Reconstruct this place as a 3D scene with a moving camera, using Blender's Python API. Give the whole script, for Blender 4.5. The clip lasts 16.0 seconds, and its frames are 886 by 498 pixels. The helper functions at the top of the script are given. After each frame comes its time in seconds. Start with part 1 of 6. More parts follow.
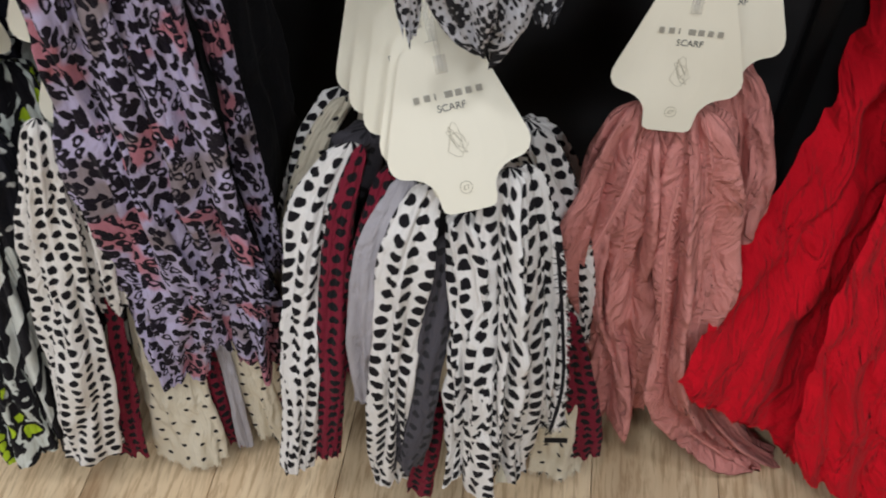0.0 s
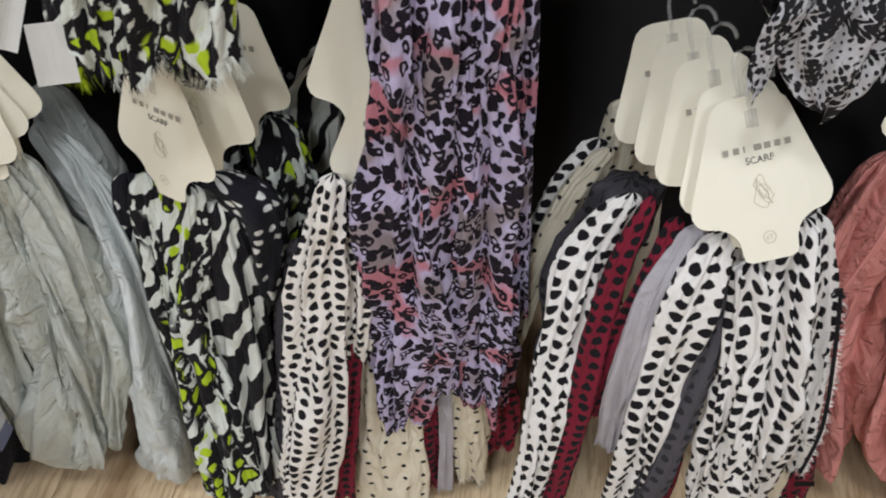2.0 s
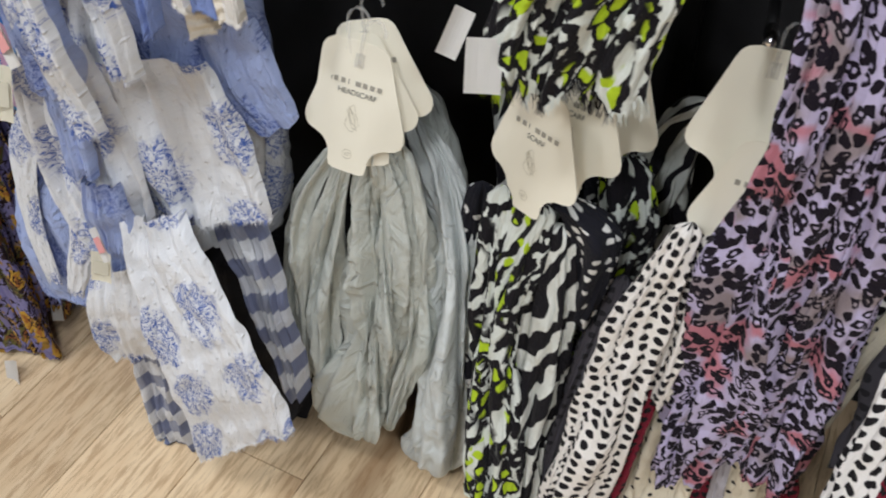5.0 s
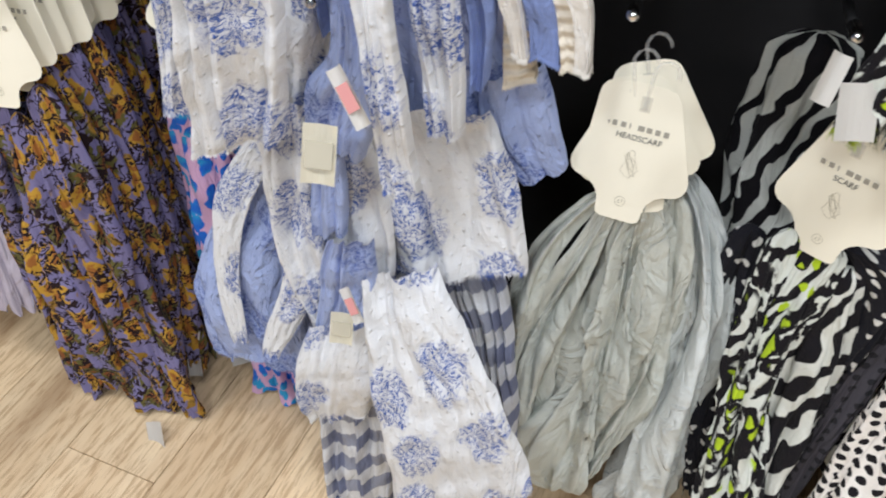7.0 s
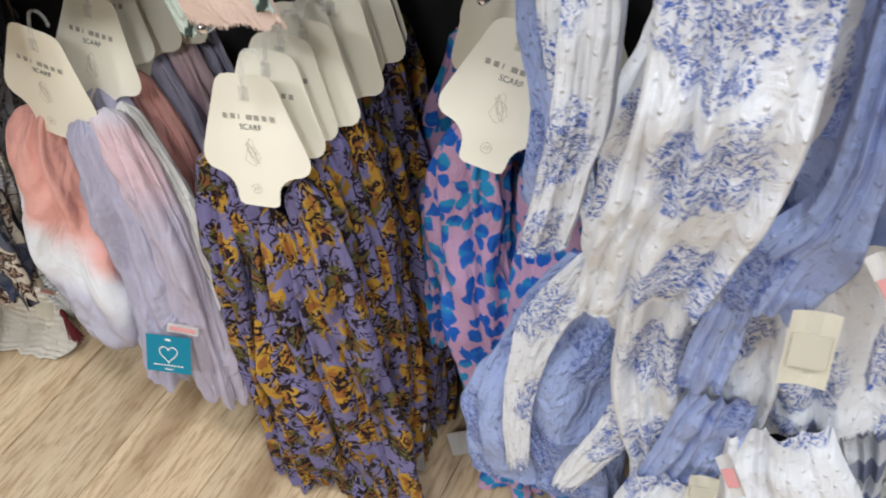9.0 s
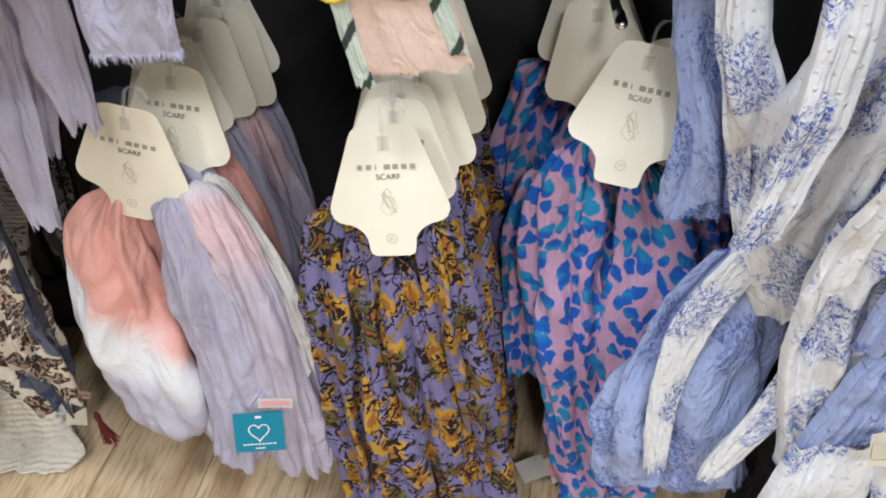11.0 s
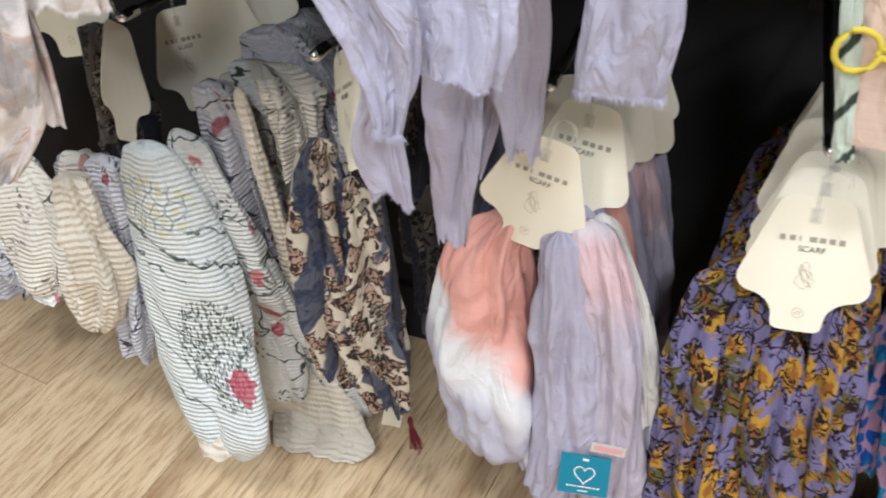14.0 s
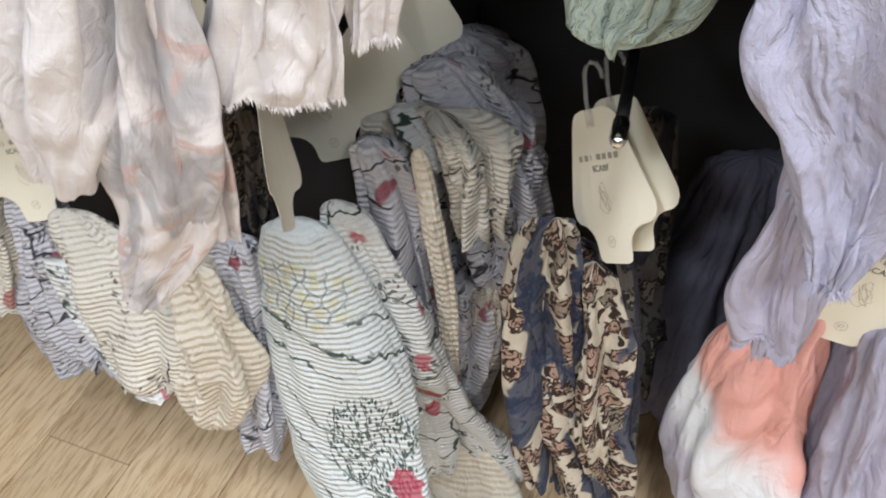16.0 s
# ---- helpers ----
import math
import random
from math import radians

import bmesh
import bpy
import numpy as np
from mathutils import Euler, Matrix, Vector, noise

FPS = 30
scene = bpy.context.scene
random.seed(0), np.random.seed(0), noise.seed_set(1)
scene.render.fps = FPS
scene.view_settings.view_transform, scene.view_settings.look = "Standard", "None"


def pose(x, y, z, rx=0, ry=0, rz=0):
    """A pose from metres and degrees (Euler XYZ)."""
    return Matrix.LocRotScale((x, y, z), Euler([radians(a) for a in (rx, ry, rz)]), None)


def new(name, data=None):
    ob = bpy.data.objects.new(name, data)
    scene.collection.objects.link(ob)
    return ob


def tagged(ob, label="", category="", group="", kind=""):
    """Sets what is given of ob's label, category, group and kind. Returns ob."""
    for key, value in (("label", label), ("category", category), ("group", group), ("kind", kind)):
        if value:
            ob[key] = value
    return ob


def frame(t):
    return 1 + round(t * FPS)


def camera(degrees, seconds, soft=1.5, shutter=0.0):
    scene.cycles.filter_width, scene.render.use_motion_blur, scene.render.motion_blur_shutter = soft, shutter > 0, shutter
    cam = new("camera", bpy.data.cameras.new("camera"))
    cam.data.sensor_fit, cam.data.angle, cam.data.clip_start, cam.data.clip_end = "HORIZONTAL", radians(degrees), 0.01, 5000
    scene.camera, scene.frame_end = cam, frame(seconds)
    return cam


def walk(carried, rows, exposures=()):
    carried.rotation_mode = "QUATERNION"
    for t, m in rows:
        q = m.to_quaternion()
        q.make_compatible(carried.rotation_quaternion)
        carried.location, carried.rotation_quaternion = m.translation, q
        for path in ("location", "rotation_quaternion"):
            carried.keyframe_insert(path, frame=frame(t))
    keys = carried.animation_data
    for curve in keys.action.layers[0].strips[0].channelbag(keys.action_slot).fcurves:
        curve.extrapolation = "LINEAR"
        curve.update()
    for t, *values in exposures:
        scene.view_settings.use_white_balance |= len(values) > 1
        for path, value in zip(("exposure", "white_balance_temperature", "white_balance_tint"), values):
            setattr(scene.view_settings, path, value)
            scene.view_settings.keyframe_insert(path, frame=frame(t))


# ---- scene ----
cam = camera(53.7, 16.0, soft=1.9, shutter=0.3)
METRES, EYE, TILT, LEAN, TURN = 2.3, 1.2, -49.5, 0.4, 0.0
ROWS = [
    (0.0, 0.0, 0.0, 0.0, 0.0, 0.0, -0.0),
    (0.5, -0.0273, -0.0041, 0.0025, 0.2, 0.38, -0.24),
    (1.0, -0.0609, -0.0076, 0.0057, 0.64, 0.85, 0.02),
    (1.5, -0.0927, -0.0063, 0.0097, 0.94, 1.56, 0.58),
    (2.0, -0.117, -0.0094, 0.0069, 0.85, 2.22, 0.51),
    (2.5, -0.1345, -0.0145, 0.001, 1.56, 2.87, -0.48),
    (3.0, -0.1478, -0.0181, -0.0017, 2.87, 3.21, -1.89),
    (3.5, -0.1576, -0.0164, 0.0007, 5.83, 2.57, -5.38),
    (4.0, -0.1529, -0.0235, 0.0022, 9.64, 2.46, -8.88),
    (4.5, -0.1482, -0.0289, -0.003, 13.1, 3.02, -11.65),
    (5.0, -0.17, -0.0312, -0.0041, 14.31, 3.42, -13.19),
    (7.5, -0.3628, -0.0469, -0.019, 10.93, 5.13, -10.5),
    (8.0, -0.3933, -0.0387, -0.0095, 13.22, 4.77, -12.92),
    (8.5, -0.4462, -0.0205, 0.0123, 14.26, 3.8, -12.61),
    (9.0, -0.4936, -0.0026, 0.0362, 14.66, 2.49, -10.81),
    (11.5, -0.6638, -0.0367, 0.0074, 2.74, 6.99, -0.17),
    (12.0, -0.6794, -0.0359, 0.0039, 4.67, 6.71, -2.86),
    (12.5, -0.6943, -0.0357, 0.0082, 6.97, 7.35, -5.54),
    (13.0, -0.7066, -0.038, 0.0092, 9.12, 7.94, -7.2),
    (13.5, -0.723, -0.0458, 0.0052, 11.59, 8.16, -9.4),
    (14.0, -0.7416, -0.0449, 0.0096, 14.61, 7.42, -12.25),
    (14.5, -0.7803, -0.0257, 0.0268, 16.51, 5.89, -13.66),
    (15.0, -0.8392, 0.0007, 0.0517, 17.13, 3.55, -13.52),
    (15.5, -0.8762, 0.0154, 0.0693, 17.03, 2.16, -12.74),
    (16.0, -0.9084, 0.0166, 0.0722, 12.36, 3.49, -7.88),
]
walk(cam, [(t, pose(0, 0, EYE, TILT, LEAN, TURN) @ pose(METRES * x, METRES * y, METRES * z, 90 + pitch, roll, yaw)) for t, x, y, z, yaw, pitch, roll in ROWS],
     [(0.0, -0.9), (2.5, -0.64), (5.0, -0.58), (7.5, -0.3), (8.5, -0.3), (9.0, -0.36), (11.5, -0.18), (13.5, -0.12), (15.0, -0.24), (16.0, -0.2)])

# ---- light: unseen lamps, added in assumed rows under the shop ceiling ----
world = bpy.data.worlds.new("shop_air")
scene.world = world
world.use_nodes = True
world.node_tree.nodes["Background"].inputs[0].default_value = (0.9, 0.93, 1.0, 1)
world.node_tree.nodes["Background"].inputs[1].default_value = 0.05


def lamp(x, y, w, h, watts, colour):
    data = bpy.data.lights.new("unseen_lamp", "AREA")
    data.shape, data.size, data.size_y, data.energy, data.color = "RECTANGLE", w, h, watts, colour
    ob = new("unseen_lamp", data)
    ob.matrix_world = pose(x, y, 3.12)
    return ob


# assumed overhead row, its place and power tuned to the shading
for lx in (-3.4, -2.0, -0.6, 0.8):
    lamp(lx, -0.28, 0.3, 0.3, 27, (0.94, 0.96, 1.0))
# second row out of view, added as frontal fill
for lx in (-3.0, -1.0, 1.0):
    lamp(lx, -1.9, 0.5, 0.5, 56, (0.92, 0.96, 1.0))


# ---- materials ----
class Nodes:
    """Short hand for node trees."""

    def __init__(self, name):
        self.mat = bpy.data.materials.new(name)
        self.mat.use_nodes = True
        self.tree = self.mat.node_tree
        self.bsdf = self.tree.nodes["Principled BSDF"]
        self.uv = None

    def node(self, kind, **props):
        n = self.tree.nodes.new(kind)
        for key, value in props.items():
            setattr(n, key, value)
        return n

    def link(self, a, b):
        self.tree.links.new(a, b)

    def put(self, socket, value):
        if hasattr(value, "is_linked"):
            self.link(value, socket)
        elif isinstance(value, (tuple, list)) and len(value) == 3 and socket.type == "RGBA":
            socket.default_value = (*value, 1)
        else:
            socket.default_value = value

    def math(self, op, a, b=0.0, c=0.0):
        n = self.node("ShaderNodeMath", operation=op)
        for s, v in zip(n.inputs, (a, b, c)):
            self.put(s, v)
        return n.outputs[0]

    def coords(self, sx=1.0, sy=1.0, dx=0.0, dy=0.0, turn=0.0, own=True):
        """The cloth's own metres, shifted by a share of each thing's random number."""
        if self.uv is None:
            self.uv = self.node("ShaderNodeTexCoord").outputs["UV"]
        m = self.node("ShaderNodeMapping")
        self.link(self.uv, m.inputs[0])
        m.inputs["Location"].default_value = (dx, dy, 0)
        m.inputs["Rotation"].default_value = (0, 0, turn)
        m.inputs["Scale"].default_value = (sx, sy, 1)
        return m.outputs[0]

    def wobble(self, vec, scale, amount):
        n = self.node("ShaderNodeTexNoise", noise_dimensions="2D")
        self.link(vec, n.inputs["Vector"])
        n.inputs["Scale"].default_value = scale
        n.inputs["Detail"].default_value = 2
        s = self.node("ShaderNodeVectorMath", operation="MULTIPLY_ADD")
        self.link(n.outputs["Color"], s.inputs[0])
        s.inputs[1].default_value = (amount, amount, 0)
        self.link(vec, s.inputs[2])
        return s.outputs[0]

    def noise(self, vec, scale, detail=3.0, rough=0.55, distort=0.0):
        n = self.node("ShaderNodeTexNoise", noise_dimensions="2D")
        self.link(vec, n.inputs["Vector"])
        n.inputs["Scale"].default_value, n.inputs["Detail"].default_value = scale, detail
        n.inputs["Roughness"].default_value, n.inputs["Distortion"].default_value = rough, distort
        return n.outputs["Fac"]

    def cells(self, vec, scale, rand=1.0, feature="F1", out="Distance"):
        n = self.node("ShaderNodeTexVoronoi", voronoi_dimensions="2D", feature=feature)
        self.link(vec, n.inputs["Vector"])
        n.inputs["Scale"].default_value, n.inputs["Randomness"].default_value = scale, rand
        return n.outputs[out]

    def wave(self, vec, scale, distort=0.0, detail=2.0, dscale=1.0, direction="X", profile="SIN"):
        n = self.node("ShaderNodeTexWave", wave_type="BANDS", bands_direction=direction, wave_profile=profile)
        self.link(vec, n.inputs["Vector"])
        n.inputs["Scale"].default_value, n.inputs["Distortion"].default_value = scale, distort
        n.inputs["Detail"].default_value, n.inputs["Detail Scale"].default_value = detail, dscale
        return n.outputs["Fac"]

    def step(self, value, at, soft=0.02, flip=False):
        """1 where value is over at (flip: under), with a soft edge."""
        n = self.node("ShaderNodeMapRange", interpolation_type="SMOOTHSTEP")
        self.put(n.inputs["Value"], value)
        n.inputs["From Min"].default_value, n.inputs["From Max"].default_value = at - soft, at + soft
        n.inputs["To Min"].default_value, n.inputs["To Max"].default_value = (1, 0) if flip else (0, 1)
        return n.outputs[0]

    def mix(self, fac, a, b):
        n = self.node("ShaderNodeMix", data_type="RGBA")
        self.put(n.inputs[0], fac)
        self.put(n.inputs[6], a)
        self.put(n.inputs[7], b)
        return n.outputs[2]

    def split(self, vec):
        n = self.node("ShaderNodeSeparateXYZ")
        self.link(vec, n.inputs[0])
        return n.outputs

    def bump(self, height, distance, before=None, strength=1.0):
        n = self.node("ShaderNodeBump")
        self.link(height, n.inputs["Height"])
        n.inputs["Distance"].default_value, n.inputs["Strength"].default_value = distance, strength
        if before is not None:
            self.link(before, n.inputs["Normal"])
        return n.outputs[0]

    def cloth(self, colour, rough=0.85, weave=1.0, crinkle=0.004, crinkle_scale=45.0, pleat=0.0, sheen=0.04, tuft=0.0, slub=0.06):
        """Woven cloth: fine weave, slubs, small creases across the folds, a little fuzz."""
        uv = self.coords()
        tone = self.noise(self.coords(8, 160), 3.0, 3)
        tone2 = self.noise(self.coords(220, 20), 3.0, 2)
        both = self.math("ADD", self.math("MULTIPLY_ADD", tone, 2 * slub, 1 - slub), self.math("MULTIPLY_ADD", tone2, slub, -slub / 2))
        hsv = self.node("ShaderNodeHueSaturation")
        self.put(hsv.inputs["Color"], colour)
        self.link(both, hsv.inputs["Value"])
        self.link(hsv.outputs[0], self.bsdf.inputs["Base Color"])
        n = self.bump(self.noise(self.coords(1, 0.55), crinkle_scale, 4, 0.6, 0.4), crinkle)
        crease = self.math("ABSOLUTE", self.math("SUBTRACT", self.noise(self.wobble(self.coords(1, 0.42), 9, 0.05), crinkle_scale * 0.75, 2, 0.5, 0.9), 0.5))
        n = self.bump(crease, 1.3 * crinkle, n)
        if weave:
            n = self.bump(self.noise(self.coords(900, 900), 1.0, 1), 0.0004 * weave, n)
        if pleat:
            n = self.bump(self.wave(self.wobble(self.coords(0, 1), 14, 0.012), pleat, 0.0, direction="Y"), 0.0022, n)
        if tuft:
            n = self.bump(self.step(self.cells(self.coords(1, 1, turn=0.5), 64, 0.25), 0.1, 0.07, flip=True), tuft, n)
        self.link(n, self.bsdf.inputs["Normal"])
        self.bsdf.inputs["Roughness"].default_value = rough
        self.bsdf.inputs["Sheen Weight"].default_value = sheen
        self.bsdf.inputs["Specular IOR Level"].default_value = 0.1
        return self.mat


def plain(name, colour, second=None, **kw):
    n = Nodes(name)
    second = second or tuple(c * 0.82 for c in colour)
    fac = n.noise(n.coords(), 18, 4)
    return n.cloth(n.mix(fac, second, colour), **kw)


def dots(name, ground, dot, pitch=0.028, size=0.3, rand=0.2, stretch=0.95, edge=0.03, **kw):
    n = Nodes(name)
    vec = n.wobble(n.coords(0.84, 1 / stretch), 70, 0.004)
    d = n.cells(vec, 1 / pitch, rand)
    col = n.mix(n.step(d, size, edge, flip=True), ground, dot)
    return n.cloth(col, **kw)


def leopard(name, pale, warm, dark, pitch=0.0135, dull=(0.3, 0.25, 0.28), **kw):
    """Uneven solid and hollow spots on a pale ground that turns pink and dull in patches."""
    n = Nodes(name)
    vec = n.wobble(n.coords(1, 0.85), 60, 0.012)
    d = n.math("ADD", n.cells(vec, 1 / pitch, 0.8), n.math("MULTIPLY_ADD", n.noise(n.coords(), 110, 2), 0.2, -0.1))
    big = n.math("ADD", n.math("MULTIPLY", n.noise(n.coords(1, 1, 4), 34, 1), 0.4), -0.2)
    blob = n.step(n.math("SUBTRACT", d, big), 0.43, 0.03, flip=True)
    hole = n.math("MULTIPLY", n.step(d, 0.17, 0.04, flip=True), n.step(n.noise(n.coords(1, 1, 7), 30, 1), 0.55, 0.03))
    mark = n.math("SUBTRACT", blob, hole)
    band = n.step(n.noise(n.coords(0.9, 1.3), 11, 2), 0.59, 0.05)
    grey = n.step(n.noise(n.coords(0.9, 1.2, 3), 9, 2), 0.63, 0.06)
    ground = n.mix(band, n.mix(grey, pale, dull), warm)
    return n.cloth(n.mix(mark, ground, dark), **kw)


def blobs(name, ground, ink, ink2, pitch=0.025, **kw):
    """Large hand-painted spots in two inks."""
    n = Nodes(name)
    vec = n.wobble(n.coords(1, 0.85), 38, 0.02)
    d = n.cells(vec, 1 / pitch, 0.75)
    two = n.mix(n.step(n.noise(n.coords(0.4, 1), 24, 2), 0.52, 0.08), ink, ink2)
    return n.cloth(n.mix(n.step(d, 0.4, 0.03, flip=True), ground, two), **kw)


def animal(name, black, pale, lime, **kw):
    """Broken black spots round lime hearts on white, with stretches of black and white strokes."""
    n = Nodes(name)
    vec = n.wobble(n.coords(1, 0.75), 50, 0.016)
    d = n.math("ADD", n.cells(vec, 42, 0.9), n.math("MULTIPLY_ADD", n.noise(n.coords(), 120, 2), 0.3, -0.15))
    ring = n.math("MULTIPLY", n.step(d, 0.18, 0.03), n.step(d, 0.55, 0.03, flip=True))
    solid = n.math("MULTIPLY", n.step(d, 0.5, 0.03, flip=True), n.step(n.noise(n.coords(1, 1, 2), 24, 1), 0.5, 0.03))
    stripes = n.step(n.wave(n.wobble(n.coords(1, 0.6), 20, 0.05), 15, 6.0, 2, 1.2, "DIAGONAL"), 0.42, 0.04)
    zone = n.step(n.noise(n.coords(1.6, 0.5), 8, 1), 0.56, 0.02)
    mark = n.math("MAXIMUM", ring, solid)
    mark = n.math("ADD", n.math("MULTIPLY", stripes, zone), n.math("MULTIPLY", mark, n.math("SUBTRACT", 1.0, zone)))
    limes = n.math("MULTIPLY", n.step(n.cells(vec, 42, 0.9), 0.3, 0.03, flip=True), n.step(n.noise(n.coords(1, 1, 5), 14, 1), 0.54, 0.02))
    return n.cloth(n.mix(limes, n.mix(mark, pale, black), lime), **kw)


def zebra(name, black, pale, scale=13, **kw):
    n = Nodes(name)
    vec = n.wobble(n.coords(1, 0.55), 14, 0.06)
    return n.cloth(n.mix(n.step(n.wave(vec, scale, 7.0, 2, 1.0, "DIAGONAL"), 0.5, 0.04), pale, black), **kw)


def sprigs(name, ground, ink, pitch=0.122, size=0.34, tuft=0.0011, **kw):
    """Toile sprigs, each a ragged feathery patch, and small raised tufts."""
    n = Nodes(name)
    vec = n.coords(1, 0.95)
    d = n.cells(n.wobble(n.wobble(vec, 22, 0.05), 90, 0.02), 1 / pitch, 0.55)
    inside = n.step(d, size, 0.05, flip=True)
    fine = n.step(n.noise(n.wobble(vec, 60, 0.02), 240, 3, 0.65, 1.6), 0.49, 0.04)
    leafy = n.step(n.noise(vec, 70, 2, 0.5, 2.0), 0.5, 0.05)
    cell = n.node("ShaderNodeTexVoronoi", voronoi_dimensions="2D")
    warped = n.wobble(n.wobble(vec, 22, 0.05), 90, 0.02)
    n.link(warped, cell.inputs["Vector"])
    cell.inputs["Scale"].default_value, cell.inputs["Randomness"].default_value = 1 / pitch, 0.55
    away = n.node("ShaderNodeVectorMath", operation="SUBTRACT")
    n.link(warped, away.inputs[0])
    n.link(cell.outputs["Position"], away.inputs[1])
    ax, ay, _ = n.split(away.outputs[0])
    turn = n.math("ARCTAN2", ay, ax)
    rays = n.step(n.math("PINGPONG", n.math("MULTIPLY_ADD", turn, 3.5, n.math("MULTIPLY", n.noise(vec, 60, 2), 3.0)), 1.0), 0.55, 0.12)
    mark = n.math("MULTIPLY", inside, n.math("MULTIPLY", fine, n.math("MAXIMUM", leafy, rays)))
    wash = n.math("MULTIPLY", inside, 0.07)
    col = n.mix(mark, n.mix(wash, ground, ink), ink)
    return n.cloth(col, tuft=tuft, **kw)


def gingham(name, pale, mid, pitch=0.03, **kw):
    n = Nodes(name)
    x, y, _ = n.split(n.coords(1 / pitch, 1 / pitch))
    a = n.step(n.math("PINGPONG", x, 1.0), 0.5, 0.05)
    b = n.step(n.math("PINGPONG", y, 1.0), 0.5, 0.05)
    col = n.mix(n.math("MULTIPLY_ADD", b, 0.75, n.math("MULTIPLY", a, 0.25)), pale, mid)
    return n.cloth(col, **kw)


def floral(name, ground, petal, petal2, leaf, ink, pitch=0.046, size=0.37, **kw):
    """Big loose blooms with inked veins."""
    n = Nodes(name)
    vec = n.wobble(n.coords(1, 0.8), 26, 0.035)
    d = n.cells(vec, 1 / pitch, 0.8)
    frill = n.math("ADD", d, n.math("MULTIPLY_ADD", n.noise(n.coords(), 95, 3), 0.5, -0.25))
    bloom = n.step(frill, size, 0.03, flip=True)
    heart = n.step(frill, size * 0.45, 0.04, flip=True)
    kindof = n.step(n.noise(n.coords(1, 1, 3), 9, 1), 0.56, 0.02)
    veins = n.step(n.wave(n.wobble(n.coords(), 40, 0.05), 30, 9.0, 3, 2.0, "DIAGONAL"), 0.61, 0.06)
    near = n.math("MULTIPLY", n.step(frill, size * 1.75, 0.05, flip=True), n.step(n.noise(n.coords(1, 1, 6), 30, 2), 0.45, 0.04))
    col = n.mix(bloom, ground, n.mix(kindof, petal, leaf))
    col = n.mix(n.math("MULTIPLY", heart, 0.8), col, petal2)
    d2 = n.math("ADD", n.cells(n.wobble(n.coords(1, 0.7, 5), 40, 0.03), 34, 0.9), n.math("MULTIPLY_ADD", n.noise(n.coords(), 140, 2), 0.3, -0.15))
    small = n.math("MULTIPLY", n.step(d2, 0.3, 0.03, flip=True), n.step(n.noise(n.coords(1, 1, 11), 18, 1), 0.53, 0.02))
    col = n.mix(n.math("MULTIPLY", small, n.math("SUBTRACT", 1.0, bloom)), col, n.mix(0.45, petal, ink))
    twig = n.step(n.cells(n.wobble(n.coords(0.8, 1.2), 24, 0.05), 20, 1.0, "DISTANCE_TO_EDGE"), 0.03, 0.012, flip=True)
    col = n.mix(n.math("MULTIPLY", twig, n.step(n.noise(n.coords(1, 1, 14), 14, 1), 0.46, 0.03)), col, ink)
    col = n.mix(n.math("MULTIPLY", veins, near), col, ink)
    return n.cloth(col, **kw)


def paisley(name, ground, ink, red, navy, **kw):
    """Small dense flowers in brown ink on cream, with navy bands."""
    n = Nodes(name)
    vec = n.wobble(n.coords(), 45, 0.02)
    d = n.math("ADD", n.cells(vec, 33, 0.85), n.math("MULTIPLY_ADD", n.noise(n.coords(), 130, 2), 0.4, -0.2))
    motif = n.step(d, 0.42, 0.03, flip=True)
    rim = n.math("MULTIPLY", n.step(d, 0.33, 0.02), motif)
    lines = n.step(n.wave(n.wobble(n.coords(), 60, 0.03), 40, 8.0, 3, 2.0, "DIAGONAL"), 0.62, 0.06)
    sprig = n.math("MULTIPLY", n.step(n.cells(vec, 58, 1.0), 0.26, 0.04, flip=True), n.step(n.noise(n.coords(1, 1, 3), 26, 1), 0.52, 0.03))
    kindof = n.step(n.noise(n.coords(1, 1, 9), 16, 1), 0.45, 0.02)
    col = n.mix(n.math("MULTIPLY", motif, 0.6), ground, n.mix(kindof, ink, red))
    col = n.mix(n.math("MAXIMUM", n.math("MULTIPLY", lines, motif), n.math("MAXIMUM", rim, sprig)), col, ink)
    band = n.step(n.noise(n.coords(2.4, 0.5, 1), 7, 1), 0.56, 0.02)
    col = n.mix(n.math("MULTIPLY", band, 0.9), col, n.mix(n.math("MULTIPLY", n.noise(n.coords(), 40, 3), 0.05), navy, red))
    return n.cloth(col, **kw)


def dip(name, top, middle, low, at=0.16, tilt=0.0, **kw):
    """Dip-dyed bands along the cloth's length, bleeding into one another."""
    n = Nodes(name)
    x, y, _ = n.split(n.wobble(n.coords(), 9, 0.07))
    y = n.math("MULTIPLY_ADD", x, -tilt, y)
    a = n.step(y, at, 0.03)
    b = n.step(y, at + 0.095, 0.04)
    return n.cloth(n.mix(b, n.mix(a, top, middle), low), **kw)


